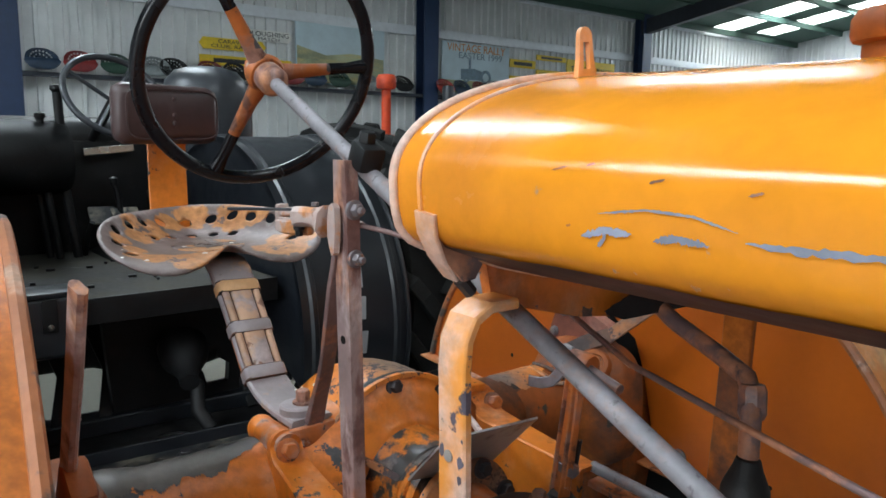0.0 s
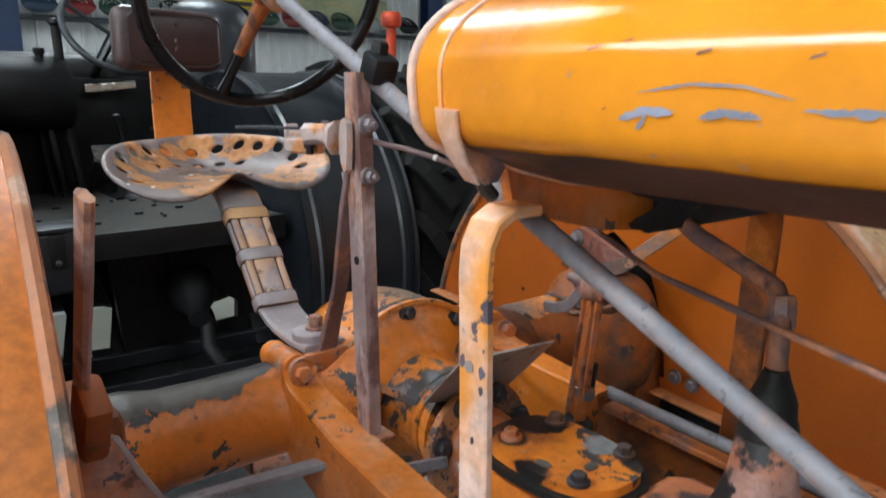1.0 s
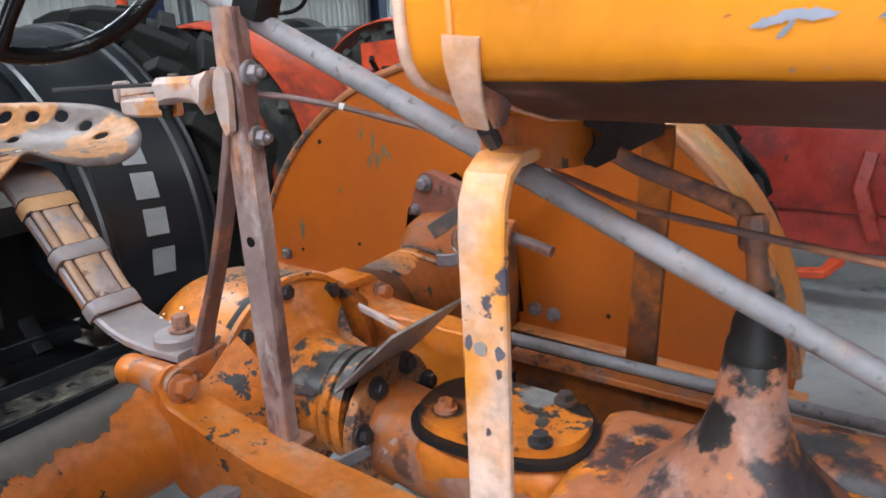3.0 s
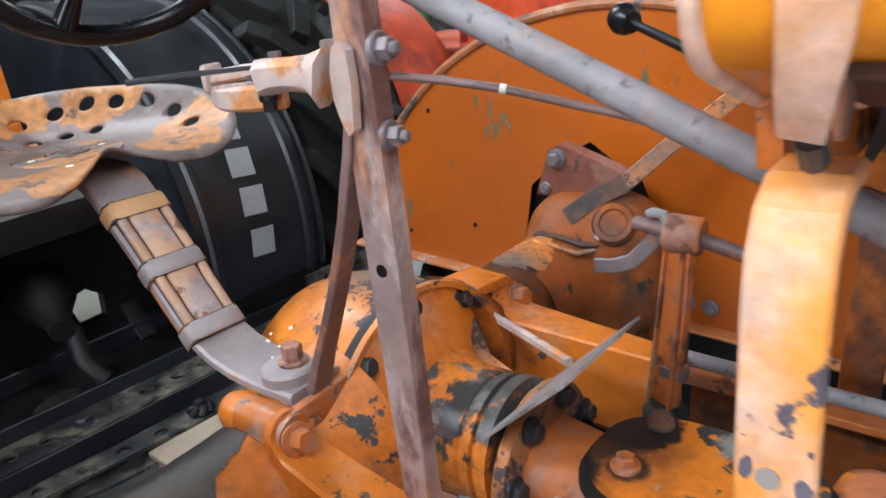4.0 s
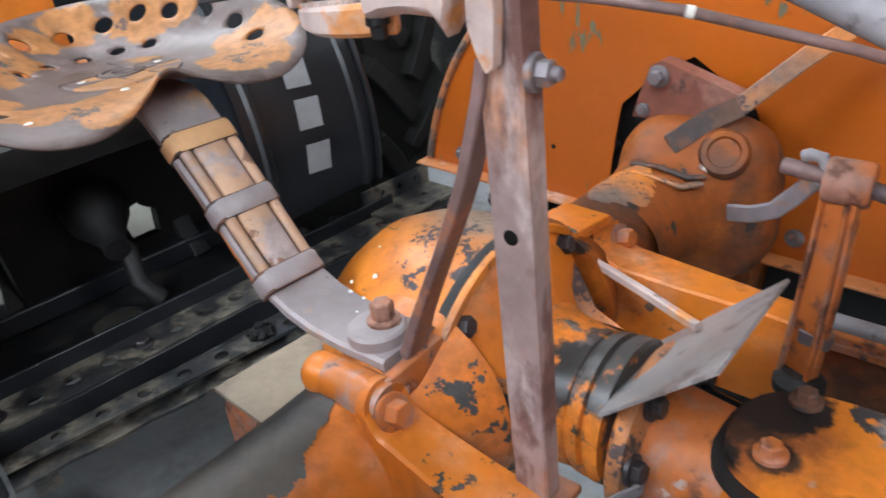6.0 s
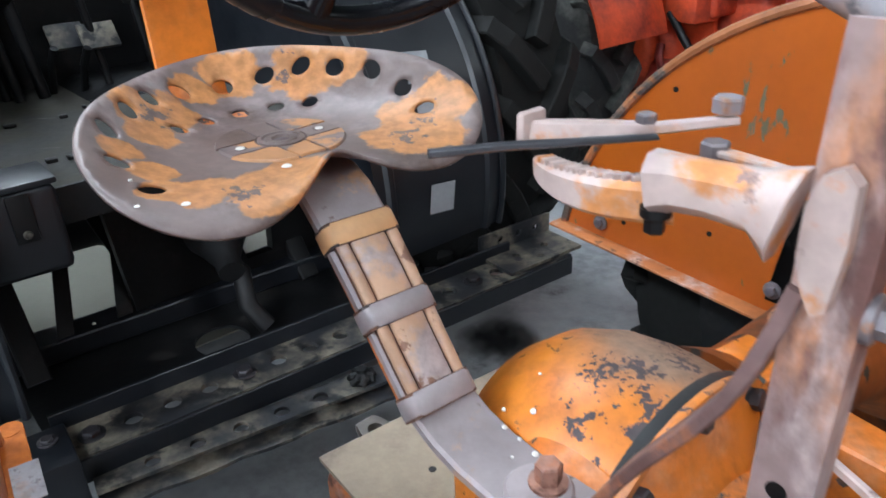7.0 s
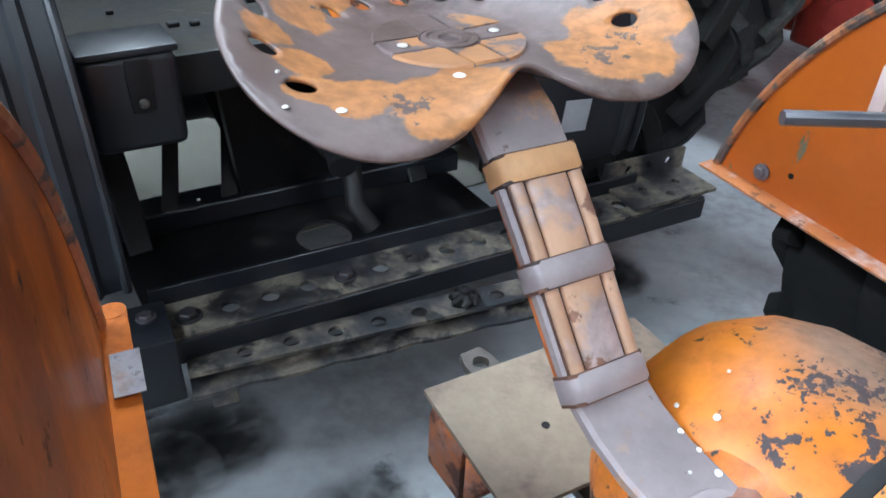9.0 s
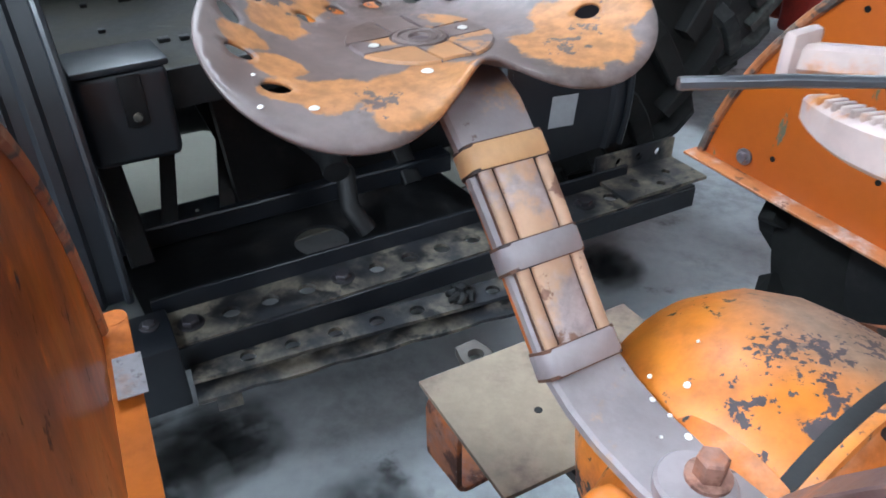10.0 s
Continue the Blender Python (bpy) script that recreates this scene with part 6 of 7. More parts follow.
for s, um in ((1, 0.70), (-1, -0.73)):
    vc = -0.03 if s > 0 else -0.085
    w = part("rear_wheel", wheel_tyre(um, vc, 0.50, 0.50, 0.22, s), BLACK_RUBBER, tractor, "black rear tyre with bar treads", 40)
    tread(w, um, vc, 0.50, 0.50, 0.22, s)
    part("wheel_disc", lathe((um - s * 0.05, vc, 0.50), (s, 0, 0), [(0.32, -0.06), (0.31, 0.0), (0.20, 0.02), (0.08, 0.02), (0.07, 0.0), (0, 0.0)], 40), BLACK_IRON, w, "oily black pressed wheel disc")
for s in (-1, 1):
    w = part("front_wheel", wheel_tyre(s * 0.42 - 0.01, 1.75, 0.30, 0.30, 0.13, s, 24, 0.012), RUBBER, tractor, "small ribbed front tyre", 40)
    part("wheel_disc", lathe((s * 0.42 - 0.01, 1.75, 0.30), (s, 0, 0), [(0.19, -0.05), (0.18, 0.0), (0.08, 0.03), (0, 0.03)], 32), FADED, w, "orange front wheel disc")
part("front_axle", bar([(-0.40, 1.75, 0.32), (0.0, 1.72, 0.50), (0.39, 1.75, 0.32)], 0.07, 0.07, (0, 0, 1), 0.01), FADED, tractor, "orange front axle beam")
part("engine_block", box((-0.02, 1.50, 0.60), (0.26, 0.55, 0.42), bevel=0.03), FADED, tractor, "orange engine block")

# drawbar tongue that shows behind the box
bm = plate([(-0.025, 0.0), (0.025, 0.0), (0.025, 0.46), (0.018, 0.485), (-0.018, 0.485), (-0.025, 0.46)], [ring2(0, 0.455, 0.013, 16)], (0.02, -0.115, 0.372), (-1, 0, 0), (0, -1, 0), 0.014)
part("drawbar", bm, WORN_DARK, tractor, "worn brown drawbar tongue with a pin hole", 25)
part("drawbar_hanger", bar([(0.02, -0.12, 0.38), (0.02, -0.10, 0.55)], 0.06, 0.02, (1, 0, 0)), FADED, tractor)

# rusty guide loop round the drawbar, with a loose board lying on it
loop = []
for cu, cz, a0 in ((0.211, 0.4345, 0), (-0.105, 0.4345, 90), (-0.105, 0.3555, 180), (0.211, 0.3555, 270)):
    loop += [(cu + 0.018 * math.cos(radians(a0 + d)), -0.437, cz + 0.018 * math.sin(radians(a0 + d))) for d in (0, 22.5, 45, 67.5, 90)]
part("drawbar_loop", add_sweep(bmesh.new(), loop, rect(0.078, 0.008, 0.0015), (0, 1, 0), closed=True), FADED, tractor, "rusty flat-iron loop round the drawbar", 40)
part("loop_hanger", bar([(0.15, -0.418, 0.340), (0.15, -0.30, 0.345), (0.15, -0.16, 0.50)], 0.03, 0.008, (1, 0, 0), 0.001), BROWN_CAST, tractor, "rusty flat hanger")
board = thing("plywood_board", 0.04, -0.377, 0.4568, "dirty pale plywood board lying on the drawbar loop", "board")
sheet = part("sheet", box((0.040, -0.377, 0.4608), (0.345, 0.212, 0.008), (V3(1, 0.07, 0).normalized(), V3(-0.07, 1, 0).normalized(), V3(0, 0, 1)), 0.0012), PLY, board, "dirty pale plywood")
part("nail_hole", lathe((-0.025, -0.368, 0.4650), (0, 0, 1), [(0.0055, 0), (0.0055, 0.0006), (0, 0.0006)], 10), BLACK_IRON, sheet)

# ---- the black tractor behind ----
old_black = thing("black_tractor", 0.15, -1.7, 0, "blue-black vintage tractor with ridged fenders and worn drawbar rails", "tractor")


def arc_fender(u0, u1, vc, zc, r, a0, a1, beads, label):
    """A curved rear fender about the u axis with beads pressed along it."""
    bm = bmesh.new()
    prof = [(u0, -0.012), (u0, 0.0)]
    for b in sorted(beads):
        prof += [(b - 0.014, 0.0), (b - 0.007, 0.009), (b + 0.007, 0.009), (b + 0.014, 0.0)]
    prof += [(u1, 0.0), (u1, -0.012)]
    full = prof + [(u, d - 0.005) for u, d in prof[::-1]]
    aa = np.linspace(a0, a1, 40)
    rows = [[bm.verts.new((u, vc + (r + d) * math.cos(a), zc + (r + d) * math.sin(a))) for u, d in full] for a in aa]
    n = len(full)
    for p, q in zip(rows, rows[1:]):
        for i in range(n):
            bm.faces.new((p[i], p[(i + 1) % n], q[(i + 1) % n], q[i]))
    bm.faces.new(rows[0])
    bm.faces.new(rows[-1])
    return part("fender", bm, NAVY, old_black, label, 40)


rf = arc_fender(0.355, 0.735, -1.62, 0.52, 0.62, radians(-13), radians(128), (0.395, 0.695), "blue-black curved fender with silver marks")
lf = arc_fender(-0.80, -0.395, -1.62, 0.52, 0.62, radians(-13), radians(128), (-0.445, -0.490, -0.75), "blue-black ridged curved fender")
for f, uu in ((rf, 0.738), (lf, -0.396)):
    part("fender_bead", tube([(uu, -1.62 + 0.624 * math.cos(a), 0.52 + 0.624 * math.sin(a)) for a in np.linspace(radians(-13), radians(128), 40)], 0.008, 8), NAVY, f, "rolled fender edge")
side = [(-1.62 + 0.615 * math.cos(a), 0.52 + 0.615 * math.sin(a)) for a in np.linspace(radians(-13), radians(150), 36)] + [(-2.15, 0.62), (-1.55, 0.62)]
for uu, nm in ((0.36, rf), (-0.40, lf)):
    part("fender_side", plate([p for p in side], [], (uu, 0, 0), (0, 1, 0), (0, 0, 1), 0.006), NAVY, nm, "flat blue-black fender side", 20)
# four plain silver marks down the fender
for zz in (0.805, 0.717, 0.620, 0.511):
    a = math.asin((zz - 0.52) / 0.62)
    o = V3(0.541, -1.62 + 0.6215 * math.cos(a), zz)
    part("silver_mark", plate([(-0.036, -0.036), (0.036, -0.036), (0.036, 0.036), (-0.036, 0.036)], [], o, (1, 0, -0.10), (0.10, -math.sin(a), math.cos(a)), -0.0012), SILVER, rf, "plain silver painted mark", 10)
for s, uu, wide in ((1, 0.915, 0.27), (-1, -1.02, 0.34)):
    t = part("rear_wheel", wheel_tyre(uu, -1.60, 0.60, 0.60, wide, -s, 18, 0.045), BLACK_RUBBER, old_black, "large black bar-tread tyre", 40)
    tread(t, uu, -1.60, 0.60, 0.60, wide, -s, 18, 0.045)
    part("wheel_disc", lathe((uu - s * 0.04, -1.60, 0.60), (s, 0, 0), [(0.38, -0.08), (0.36, 0.0), (0.20, 0.03), (0, 0.03)], 40), MAROON, t, "dark red wheel disc")

# deck, box, body
deck = part("deck", box((-0.03, -1.55, 0.700), (0.72, 0.86, 0.045), bevel=0.006), DECK, old_black, "grey-green worn driver's deck")
part("deck_edge", box((-0.03, -1.118, 0.690), (0.72, 0.008, 0.07), bevel=0.002), BLACK_IRON, deck, "black rubber deck edge")
rnd = random.Random(5)
for k in range(16):
    part("rubber_crumb", box((-0.28 + 0.42 * rnd.random(), -1.70 + 0.45 * rnd.random(), 0.7265), (0.008 + 0.018 * rnd.random(), 0.008 + 0.01 * rnd.random(), 0.008), bevel=0.002), BLACK_IRON, deck)
tbox = part("tool_box", box((-0.308, -1.135, 0.668), (0.145, 0.11, 0.160), (V3(1, 0.06, 0).normalized(), V3(-0.06, 1, 0).normalized(), V3(0, 0, 1)), 0.014), NAVY, old_black, "black rounded tool box under the deck", 50)
part("strap_clasp", box((-0.300, -1.076, 0.700), (0.036, 0.006, 0.085), bevel=0.002), BLACK_IRON, tbox, "dark clasp strap")
part("clasp_knob", lathe((-0.300, -1.073, 0.672), (0, 1, 0), [(0.008, 0), (0.006, 0.006), (0, 0.008)], 12), RAIL, tbox)
part("box_lid", box((-0.308, -1.135, 0.752), (0.150, 0.115, 0.012), bevel=0.004), NAVY, tbox)
body = part("bonnet", box((0.10, -2.75, 0.95), (0.86, 1.55, 0.50), bevel=0.07), BLACK_IRON, old_black, "blue-black rounded bonnet", 50)
part("bulkhead", box((0.02, -1.99, 0.90), (0.80, 0.05, 0.44), bevel=0.02), BLACK_IRON, old_black, "blue-black bulkhead behind the deck", 40)
part("side_tank", lathe((-0.24, -1.90, 1.06), (1, 0, 0), [(0.0, -0.10), (0.10, -0.10), (0.125, -0.08), (0.125, 0.16), (0.11, 0.18), (0, 0.18)], 32), BLACK_IRON, old_black, "dark cylindrical side tank")
for k in range(6):
    part("louvre", box((0.33, -1.960, 0.81 + 0.024 * k), (0.09, 0.018, 0.012), bevel=0.003), BLACK_IRON, body)
part("air_drum", lathe((0.497, -2.05, 0.915), (0, 0, 1), [(0.165, 0), (0.178, 0.02), (0.178, 0.36), (0.155, 0.44), (0.12, 0.478), (0.06, 0.495), (0, 0.498)], 40), GREY_TANK, old_black, "grey round-topped steel drum", 50)
wc, wax = V3(0.075, -1.78, 1.27), V3(0.12, 0.80, 0.58).normalized()
wx, wy, _ = basis(wax)
lw = part("steering_wheel", tube([wc + (wx * math.cos(a) + wy * math.sin(a)) * 0.165 for a in np.linspace(0, 2 * math.pi, 49)[:-1]], 0.011, 10, closed=True), GREY_TANK, old_black, "grey steering wheel", 60)
for k in range(4):
    a = math.pi * (0.5 * k + 0.2)
    part("spoke", tube([wc - wax * 0.03, wc + (wx * math.cos(a) + wy * math.sin(a)) * 0.16], 0.007, 8), GREY_TANK, lw)
part("column", tube([wc - wax * 0.02, wc - wax * 0.45], 0.016, 12), BLACK_IRON, lw, "dark steering column")
part("bright_handle", bar([(0.00, -1.93, 1.078), (0.08, -1.93, 1.084), (0.170, -1.93, 1.094)], 0.028, 0.012, (0, 0, 1), 0.003), CHROME, old_black, "bright metal grab bar")
for uu, vv, z1, rr in ((-0.088, -1.86, 1.287, 0.015), (-0.144, -1.86, 1.195, 0.012), (-0.165, -1.90, 1.17, 0.012), (0.06, -1.80, 0.98, 0.010), (0.20, -1.85, 0.93, 0.010)):
    lv = part("hand_lever", tube([(uu + 0.03, vv + 0.03, 0.722), (uu + 0.01, vv, 0.95), (uu, vv, z1)], rr, 10), BLACK_IRON, old_black, "black upright lever")
    part("lever_knob", lathe((uu, vv, z1), (0, 0, 1), [(rr, -0.01), (rr * 1.5, 0.0), (rr * 1.4, 0.012), (0, 0.018)], 12), BLACK_IRON, lv)
for uu, vv in ((-0.03, -1.78), (0.03, -1.72)):
    pd = part("pedal", tube([(uu, vv - 0.08, 0.722), (uu, vv - 0.03, 0.80), (uu + 0.01, vv, 0.845)], 0.010, 8), BLACK_IRON, old_black, "black pedal")
    part("pedal_pad", box((uu + 0.06, vv - 0.06, 0.86), (0.09, 0.012, 0.07), (V3(1, 0, 0), V3(0, 0.8, 0.6), V3(0, -0.6, 0.8)), 0.004), RAIL, pd, "ribbed pedal pad")
part("rear_axle_case", lathe((0.12, -1.66, 0.50), (1, 0, 0), [(0.11, -0.45), (0.12, -0.20), (0.15, -0.12), (0.17, 0.0), (0.17, 0.18), (0.15, 0.28), (0.12, 0.36), (0.11, 0.60)], 36), BLACK_IRON, old_black, "black rear axle casing", 50)
part("gear_case", box((0.16, -2.2, 0.56), (0.34, 1.1, 0.36), bevel=0.06), BLACK_IRON, old_black, "black gear casing", 50)
part("rear_casting", plate([(-0.09, 0.30), (0.50, 0.30), (0.52, 0.66), (-0.12, 0.68)], [[(0.160, 0.432), (0.190, 0.438), (0.222, 0.462), (0.246, 0.452), (0.243, 0.425), (0.272, 0.405), (0.268, 0.345), (0.196, 0.342), (0.186, 0.385)]],
     (0, -1.36, 0), (1, 0, 0), (0, 0, 1), 0.03), BLACK_IRON, old_black, "black rear casting with an opening", 20)
part("pto_boss", lathe((0.10, -1.30, 0.50), (-0.25, 1, -0.35), [(0.075, 0), (0.07, 0.05), (0.05, 0.09), (0.03, 0.14), (0.028, 0.18)], 24), BLACK_IRON, old_black, "oily shaft stub")
part("hitch_hook", tube([(0.06, -1.24, 0.47), (0.09, -1.16, 0.42), (0.075, -1.12, 0.36), (0.10, -1.09, 0.31)], 0.022, 10), BLACK_IRON, old_black, "black hitch hook")
part("front_wheel", wheel_tyre(-0.42, -3.6, 0.36, 0.36, 0.16, 1, 26, 0.012), BLACK_RUBBER, old_black, "black front tyre", 40)
part("front_wheel", wheel_tyre(0.62, -3.6, 0.36, 0.36, 0.16, 1, 26, 0.012), BLACK_RUBBER, old_black, "black front tyre", 40)

# rails and plates of its drawbar frame
RX = V3(1, 0.075, 0).normalized()
RY = V3(-0.075, 1, 0).normalized()
hl = [ring2(0.055 + 0.0735 * i, 0.052, 0.0175, 14) for i in range(15)]
rail = part("drawbar_rail", plate([(0, 0), (1.22, 0), (1.22, 0.105), (0, 0.105)], hl, (-0.362, -1.052, 0.292), RX, RY, 0.010), RAIL, old_black, "dark angle-iron drawbar rail with a row of holes", 15)
part("rail_web", bar([V3(-0.362, -1.056, 0.310), V3(-0.362, -1.056, 0.310) + RX * 1.10], 0.055, 0.010, (0, 0, 1)), NAVY, rail, "upright dark rail web")
part("rail_lip", bar([V3(-0.362, -1.052, 0.272) + RY * 0.104, V3(-0.362, -1.052, 0.272) + RY * 0.104 + RX * 1.22], 0.050, 0.010, (0, 0, 1)), NAVY, rail, "down-turned rail lip")
for i, s in ((0, 1.3), (4, 1.25), (12, 1.3), (14, 1.1)):
    q = V3(-0.362, -1.052, 0.302) + RX * (0.055 + 0.0735 * i) + RY * 0.052
    bolt(rail, q, (0, 0, 1), 0.013 * s, 0.010, mat=DARK_BOLT)
bm = bmesh.new()
e0 = V3(-0.362, -1.052, 0.306) + RX * 1.02
add_plate(bm, [(0, -0.02), (0.24, -0.02), (0.24, 0.10), (0, 0.10)], [ring2(0.07, 0.035, 0.011, 12), ring2(0.17, 0.035, 0.011, 12), ring2(0.12, 0.075, 0.011, 12)], e0, RX, RY, 0.008)
add_plate(bm, [(0, 0), (0.24, 0), (0.24, 0.06), (0, 0.06)], [ring2(0.07, 0.034, 0.010, 12), ring2(0.13, 0.034, 0.010, 12), ring2(0.19, 0.034, 0.010, 12)], e0 - RY * 0.02, RX, V3(0, 0, 1), 0.008)
part("rail_end", bm, RAIL, rail, "drilled angle-iron end piece", 15)
SX = V3(1, 0.165, 0).normalized()
SY = V3(-0.165, 1, 0).normalized()
hl = [ring2(0.10 + 0.082 * i, 0.034, 0.0150, 14) for i in range(7)]
bar2 = part("swing_drawbar", plate([(0, 0), (0.74, 0), (0.74, 0.062), (0, 0.062)], hl, (-0.335, -0.962, 0.246), SX, SY, 0.008), RAIL, old_black, "worn swinging drawbar with holes", 15)
part("lower_strip", plate([(0.0, 0.008), (0.70, 0.008), (0.70, 0.085)] + [(0.70 - 0.05 * i, 0.085 - (0.006 if i % 3 == 0 else 0.0)) for i in range(1, 14)] + [(0.0, 0.085)], [], (-0.335, -0.962, 0.216), SX, SY, 0.008), RAIL, bar2, "lower drawbar strip")
part("foot", box((-0.295, -0.885, 0.197), (0.045, 0.018, 0.03), (SX, SY, V3(0, 0, 1)), 0.002), RAIL, bar2)
for k in range(7):
    a = 2 * math.pi * k / 7
    c = V3(0.176, -0.846, 0.262)
    part("knob_lobe", tube([c + V3(0.008 * math.cos(a), 0.008 * math.sin(a), 0.008), c + V3(0.021 * math.cos(a), 0.021 * math.sin(a), 0.006), c + V3(0.026 * math.cos(a + 0.4), 0.026 * math.sin(a + 0.4), -0.004)], 0.0075, 8), BLACK_IRON, bar2)
part("knob", lathe((0.176, -0.846, 0.252), (0, 0, 1), [(0.024, 0), (0.022, 0.016), (0.012, 0.024), (0.011, 0.032), (0, 0.034)], 14), BLACK_IRON, bar2, "lobed clamping knob")
part("drawbar_plate", plate([(-0.37, -1.43), (0.42, -1.37), (0.42, -1.05), (-0.37, -1.07)], [ring2(0.028, -1.185, 0.060, 28, 0.066)], (0, 0, 0.252), (1, 0, 0), (0, 1, 0), 0.008), BLACK_IRON, old_black, "black bottom plate with a round opening", 15)
part("cross_member", bar([(-0.37, -1.40, 0.285), (0.05, -1.375, 0.285), (0.45, -1.345, 0.285)], 0.05, 0.085, (0, 0, 1), 0.004), NAVY, old_black, "black cross member")
part("fender_foot", box((-0.415, -0.975, 0.262), (0.135, 0.12, 0.135), (RX, RY, V3(0, 0, 1)), 0.004), NAVY, old_black, "blue-black bracket under the fender")
for dv in (-0.03, 0.03):
    bolt(rail, (-0.41 + dv, -0.985 - dv * 0.2, 0.331), (0, 0, 1), 0.012, 0.006, mat=DARK_BOLT)
part("cover_hook", lathe((-0.184, -1.372, 0.312), (0, 0, 1), [(0.0045, 0), (0.004, 0.003), (0, 0.004)], 7), PALE, old_black, "pale paint chip")
for uu in (-0.33, 0.33):
    part("frame_hanger", bar([(uu, -1.30, 0.26), (uu, -1.50, 0.50), (uu, -1.60, 0.68)], 0.05, 0.03, (1, 0, 0), 0.004), BLACK_IRON, old_black, "black frame hanger")
for uu in (-0.25, -0.12):
    part("strut", bar([(uu, -1.36, 0.30), (uu + 0.05, -1.48, 0.42), (uu - 0.02, -1.58, 0.66)], 0.035, 0.012, (1, 0, 0)), BLACK_IRON, old_black)

# ---- red tractors further off ----
red = thing("red_tractor", 2.5, -0.6, 0, "bright red vintage tractor with black steering wheel", "tractor")
for s, uu in ((-1, 1.74), (1, 3.22)):
    t = part("rear_wheel", wheel_tyre(uu, -1.95, 0.56, 0.56, 0.27, s, 18, 0.04), RUBBER, red, "dusty grey-green bar-tread tyre", 40)
    tread(t, uu, -1.95, 0.56, 0.56, 0.27, s, 18, 0.04, RUBBER)
    part("wheel_disc", lathe((uu - s * 0.03, -1.95, 0.56), (s, 0, 0), [(0.35, -0.06), (0.33, 0.0), (0.18, 0.03), (0, 0.03)], 36), RED, t, "red wheel disc")
    bm = bmesh.new()
    add_sweep(bm, [(uu + s * 0.02, -1.95 + 0.64 * math.cos(a), 0.53 + 0.60 * math.sin(a)) for a in np.linspace(radians(12), radians(165), 30)], [(-0.19, 0.0), (-0.10, 0.014), (0.0, 0.02), (0.10, 0.014), (0.19, 0.0), (0.19, -0.008), (0.0, 0.012), (-0.19, -0.008)], (1, 0, 0))
    part("fender", bm, RED, red, "curved red fender", 50)
part("gear_case", box((2.48, -1.55, 0.62), (0.48, 0.9, 0.42), bevel=0.06), RED, red, "red gear casing", 50)
part("transmission", lathe((2.12, -1.62, 0.52), (1, 0, 0), [(0, -0.10), (0.13, -0.10), (0.15, -0.08), (0.15, -0.02), (0.20, 0.0), (0.22, 0.02), (0.22, 0.12)], 32), RED, red, "round red transmission cover", 50)
part("side_case", box((2.14, -1.93, 0.66), (0.16, 0.30, 0.30), bevel=0.03), RED, red, "red side casing", 50)
part("drop_box", box((2.10, -1.44, 0.40), (0.13, 0.20, 0.22), (V3(1, 0.15, 0).normalized(), V3(-0.15, 1, 0).normalized(), V3(0, 0, 1)), 0.02), MAROON, red, "dark red drop box", 50)
part("top_case", box((2.20, -1.42, 0.74), (0.22, 0.34, 0.12), bevel=0.02), RED, red, "red top casing", 50)
part("seat_platform", box((2.45, -2.15, 0.72), (0.62, 0.35, 0.05), bevel=0.01), MAROON, red)
part("side_shield", plate([(-1.5, 0.42), (-0.9, 0.38), (-0.55, 0.62), (-0.62, 0.95), (-1.0, 1.06), (-1.5, 1.02)], [[(-1.28, 0.60), (-0.98, 0.56), (-0.86, 0.70), (-1.05, 0.80), (-1.30, 0.76)]], (2.16, 0, 0), (0, 1, 0), (0, 0, 1), 0.02), RED, red, "red cut-out side shield", 20)
part("bonnet", add_sweep(bmesh.new(), [(2.48, -1.1, 0.93), (2.48, -0.3, 0.95), (2.48, 0.8, 0.95), (2.48, 1.5, 0.93)], [(0.21 * math.copysign(abs(math.cos(a)) ** 0.7, math.cos(a)), 0.19 * math.copysign(abs(math.sin(a)) ** 0.7, math.sin(a))) for a in np.linspace(0, 2 * math.pi, 25)[:-1]], (1, 0, 0), [0.85, 1, 1, 0.95]), DEEP_RED, red, "rounded red bonnet", 60)
part("engine_side", box((2.46, 0.55, 0.55), (0.52, 1.9, 0.62), bevel=0.03), MAROON, red, "dark red engine side panel", 40)
part("engine_panel", box((2.185, 0.75, 0.60), (0.03, 1.15, 0.40), bevel=0.008), DEEP_RED, red)
part("crank_arm", bar([(2.17, 0.62, 0.62), (2.14, 0.60, 0.50), (2.15, 0.66, 0.32)], 0.05, 0.03, (0, 1, 0), 0.006), DEEP_RED, red, "red crank arm")
part("step", bar([(2.0, 0.30, 0.20), (2.02, 0.52, 0.22), (2.12, 0.56, 0.24)], 0.03, 0.05, (0, 0, 1), 0.005), RED, red, "red step bar")
for vv, zz, su in ((-0.95, 0.50, 0.20), (-1.15, 0.42, 0.14), (-0.72, 0.60, 0.16), (-0.85, 0.82, 0.13), (-1.35, 0.74, 0.16)):
    part("engine_part", box((2.10, vv, zz), (0.14, su, 0.15), (V3(1, 0.2, 0).normalized(), V3(-0.2, 1, 0).normalized(), V3(0, 0, 1)), 0.02), RED, red, "red casting", 40)
part("linkage", tube([(2.02, -1.05, 0.35), (2.02, -1.0, 0.55), (2.04, -0.93, 0.85)], 0.018, 10), MAROON, red)
for k in range(7):
    part("spring_coil", lathe((2.05, -1.28, 0.82 + 0.016 * k), (0, 0, 1), [(0.026, 0), (0.030, 0.004), (0.026, 0.008), (0.022, 0.004), (0.026, 0)], 14), BLACK_IRON, red)
part("green_gear", lathe((1.98, -1.62, 0.92), (1, 0.3, 0), [(0.085, 0), (0.09, 0.01), (0.09, 0.04), (0.05, 0.05), (0, 0.05)], 20), GREEN, red, "green gear wheel")
wc, wax = V3(2.36, -2.24, 1.315), V3(0.605, -0.182, 0.75).normalized()
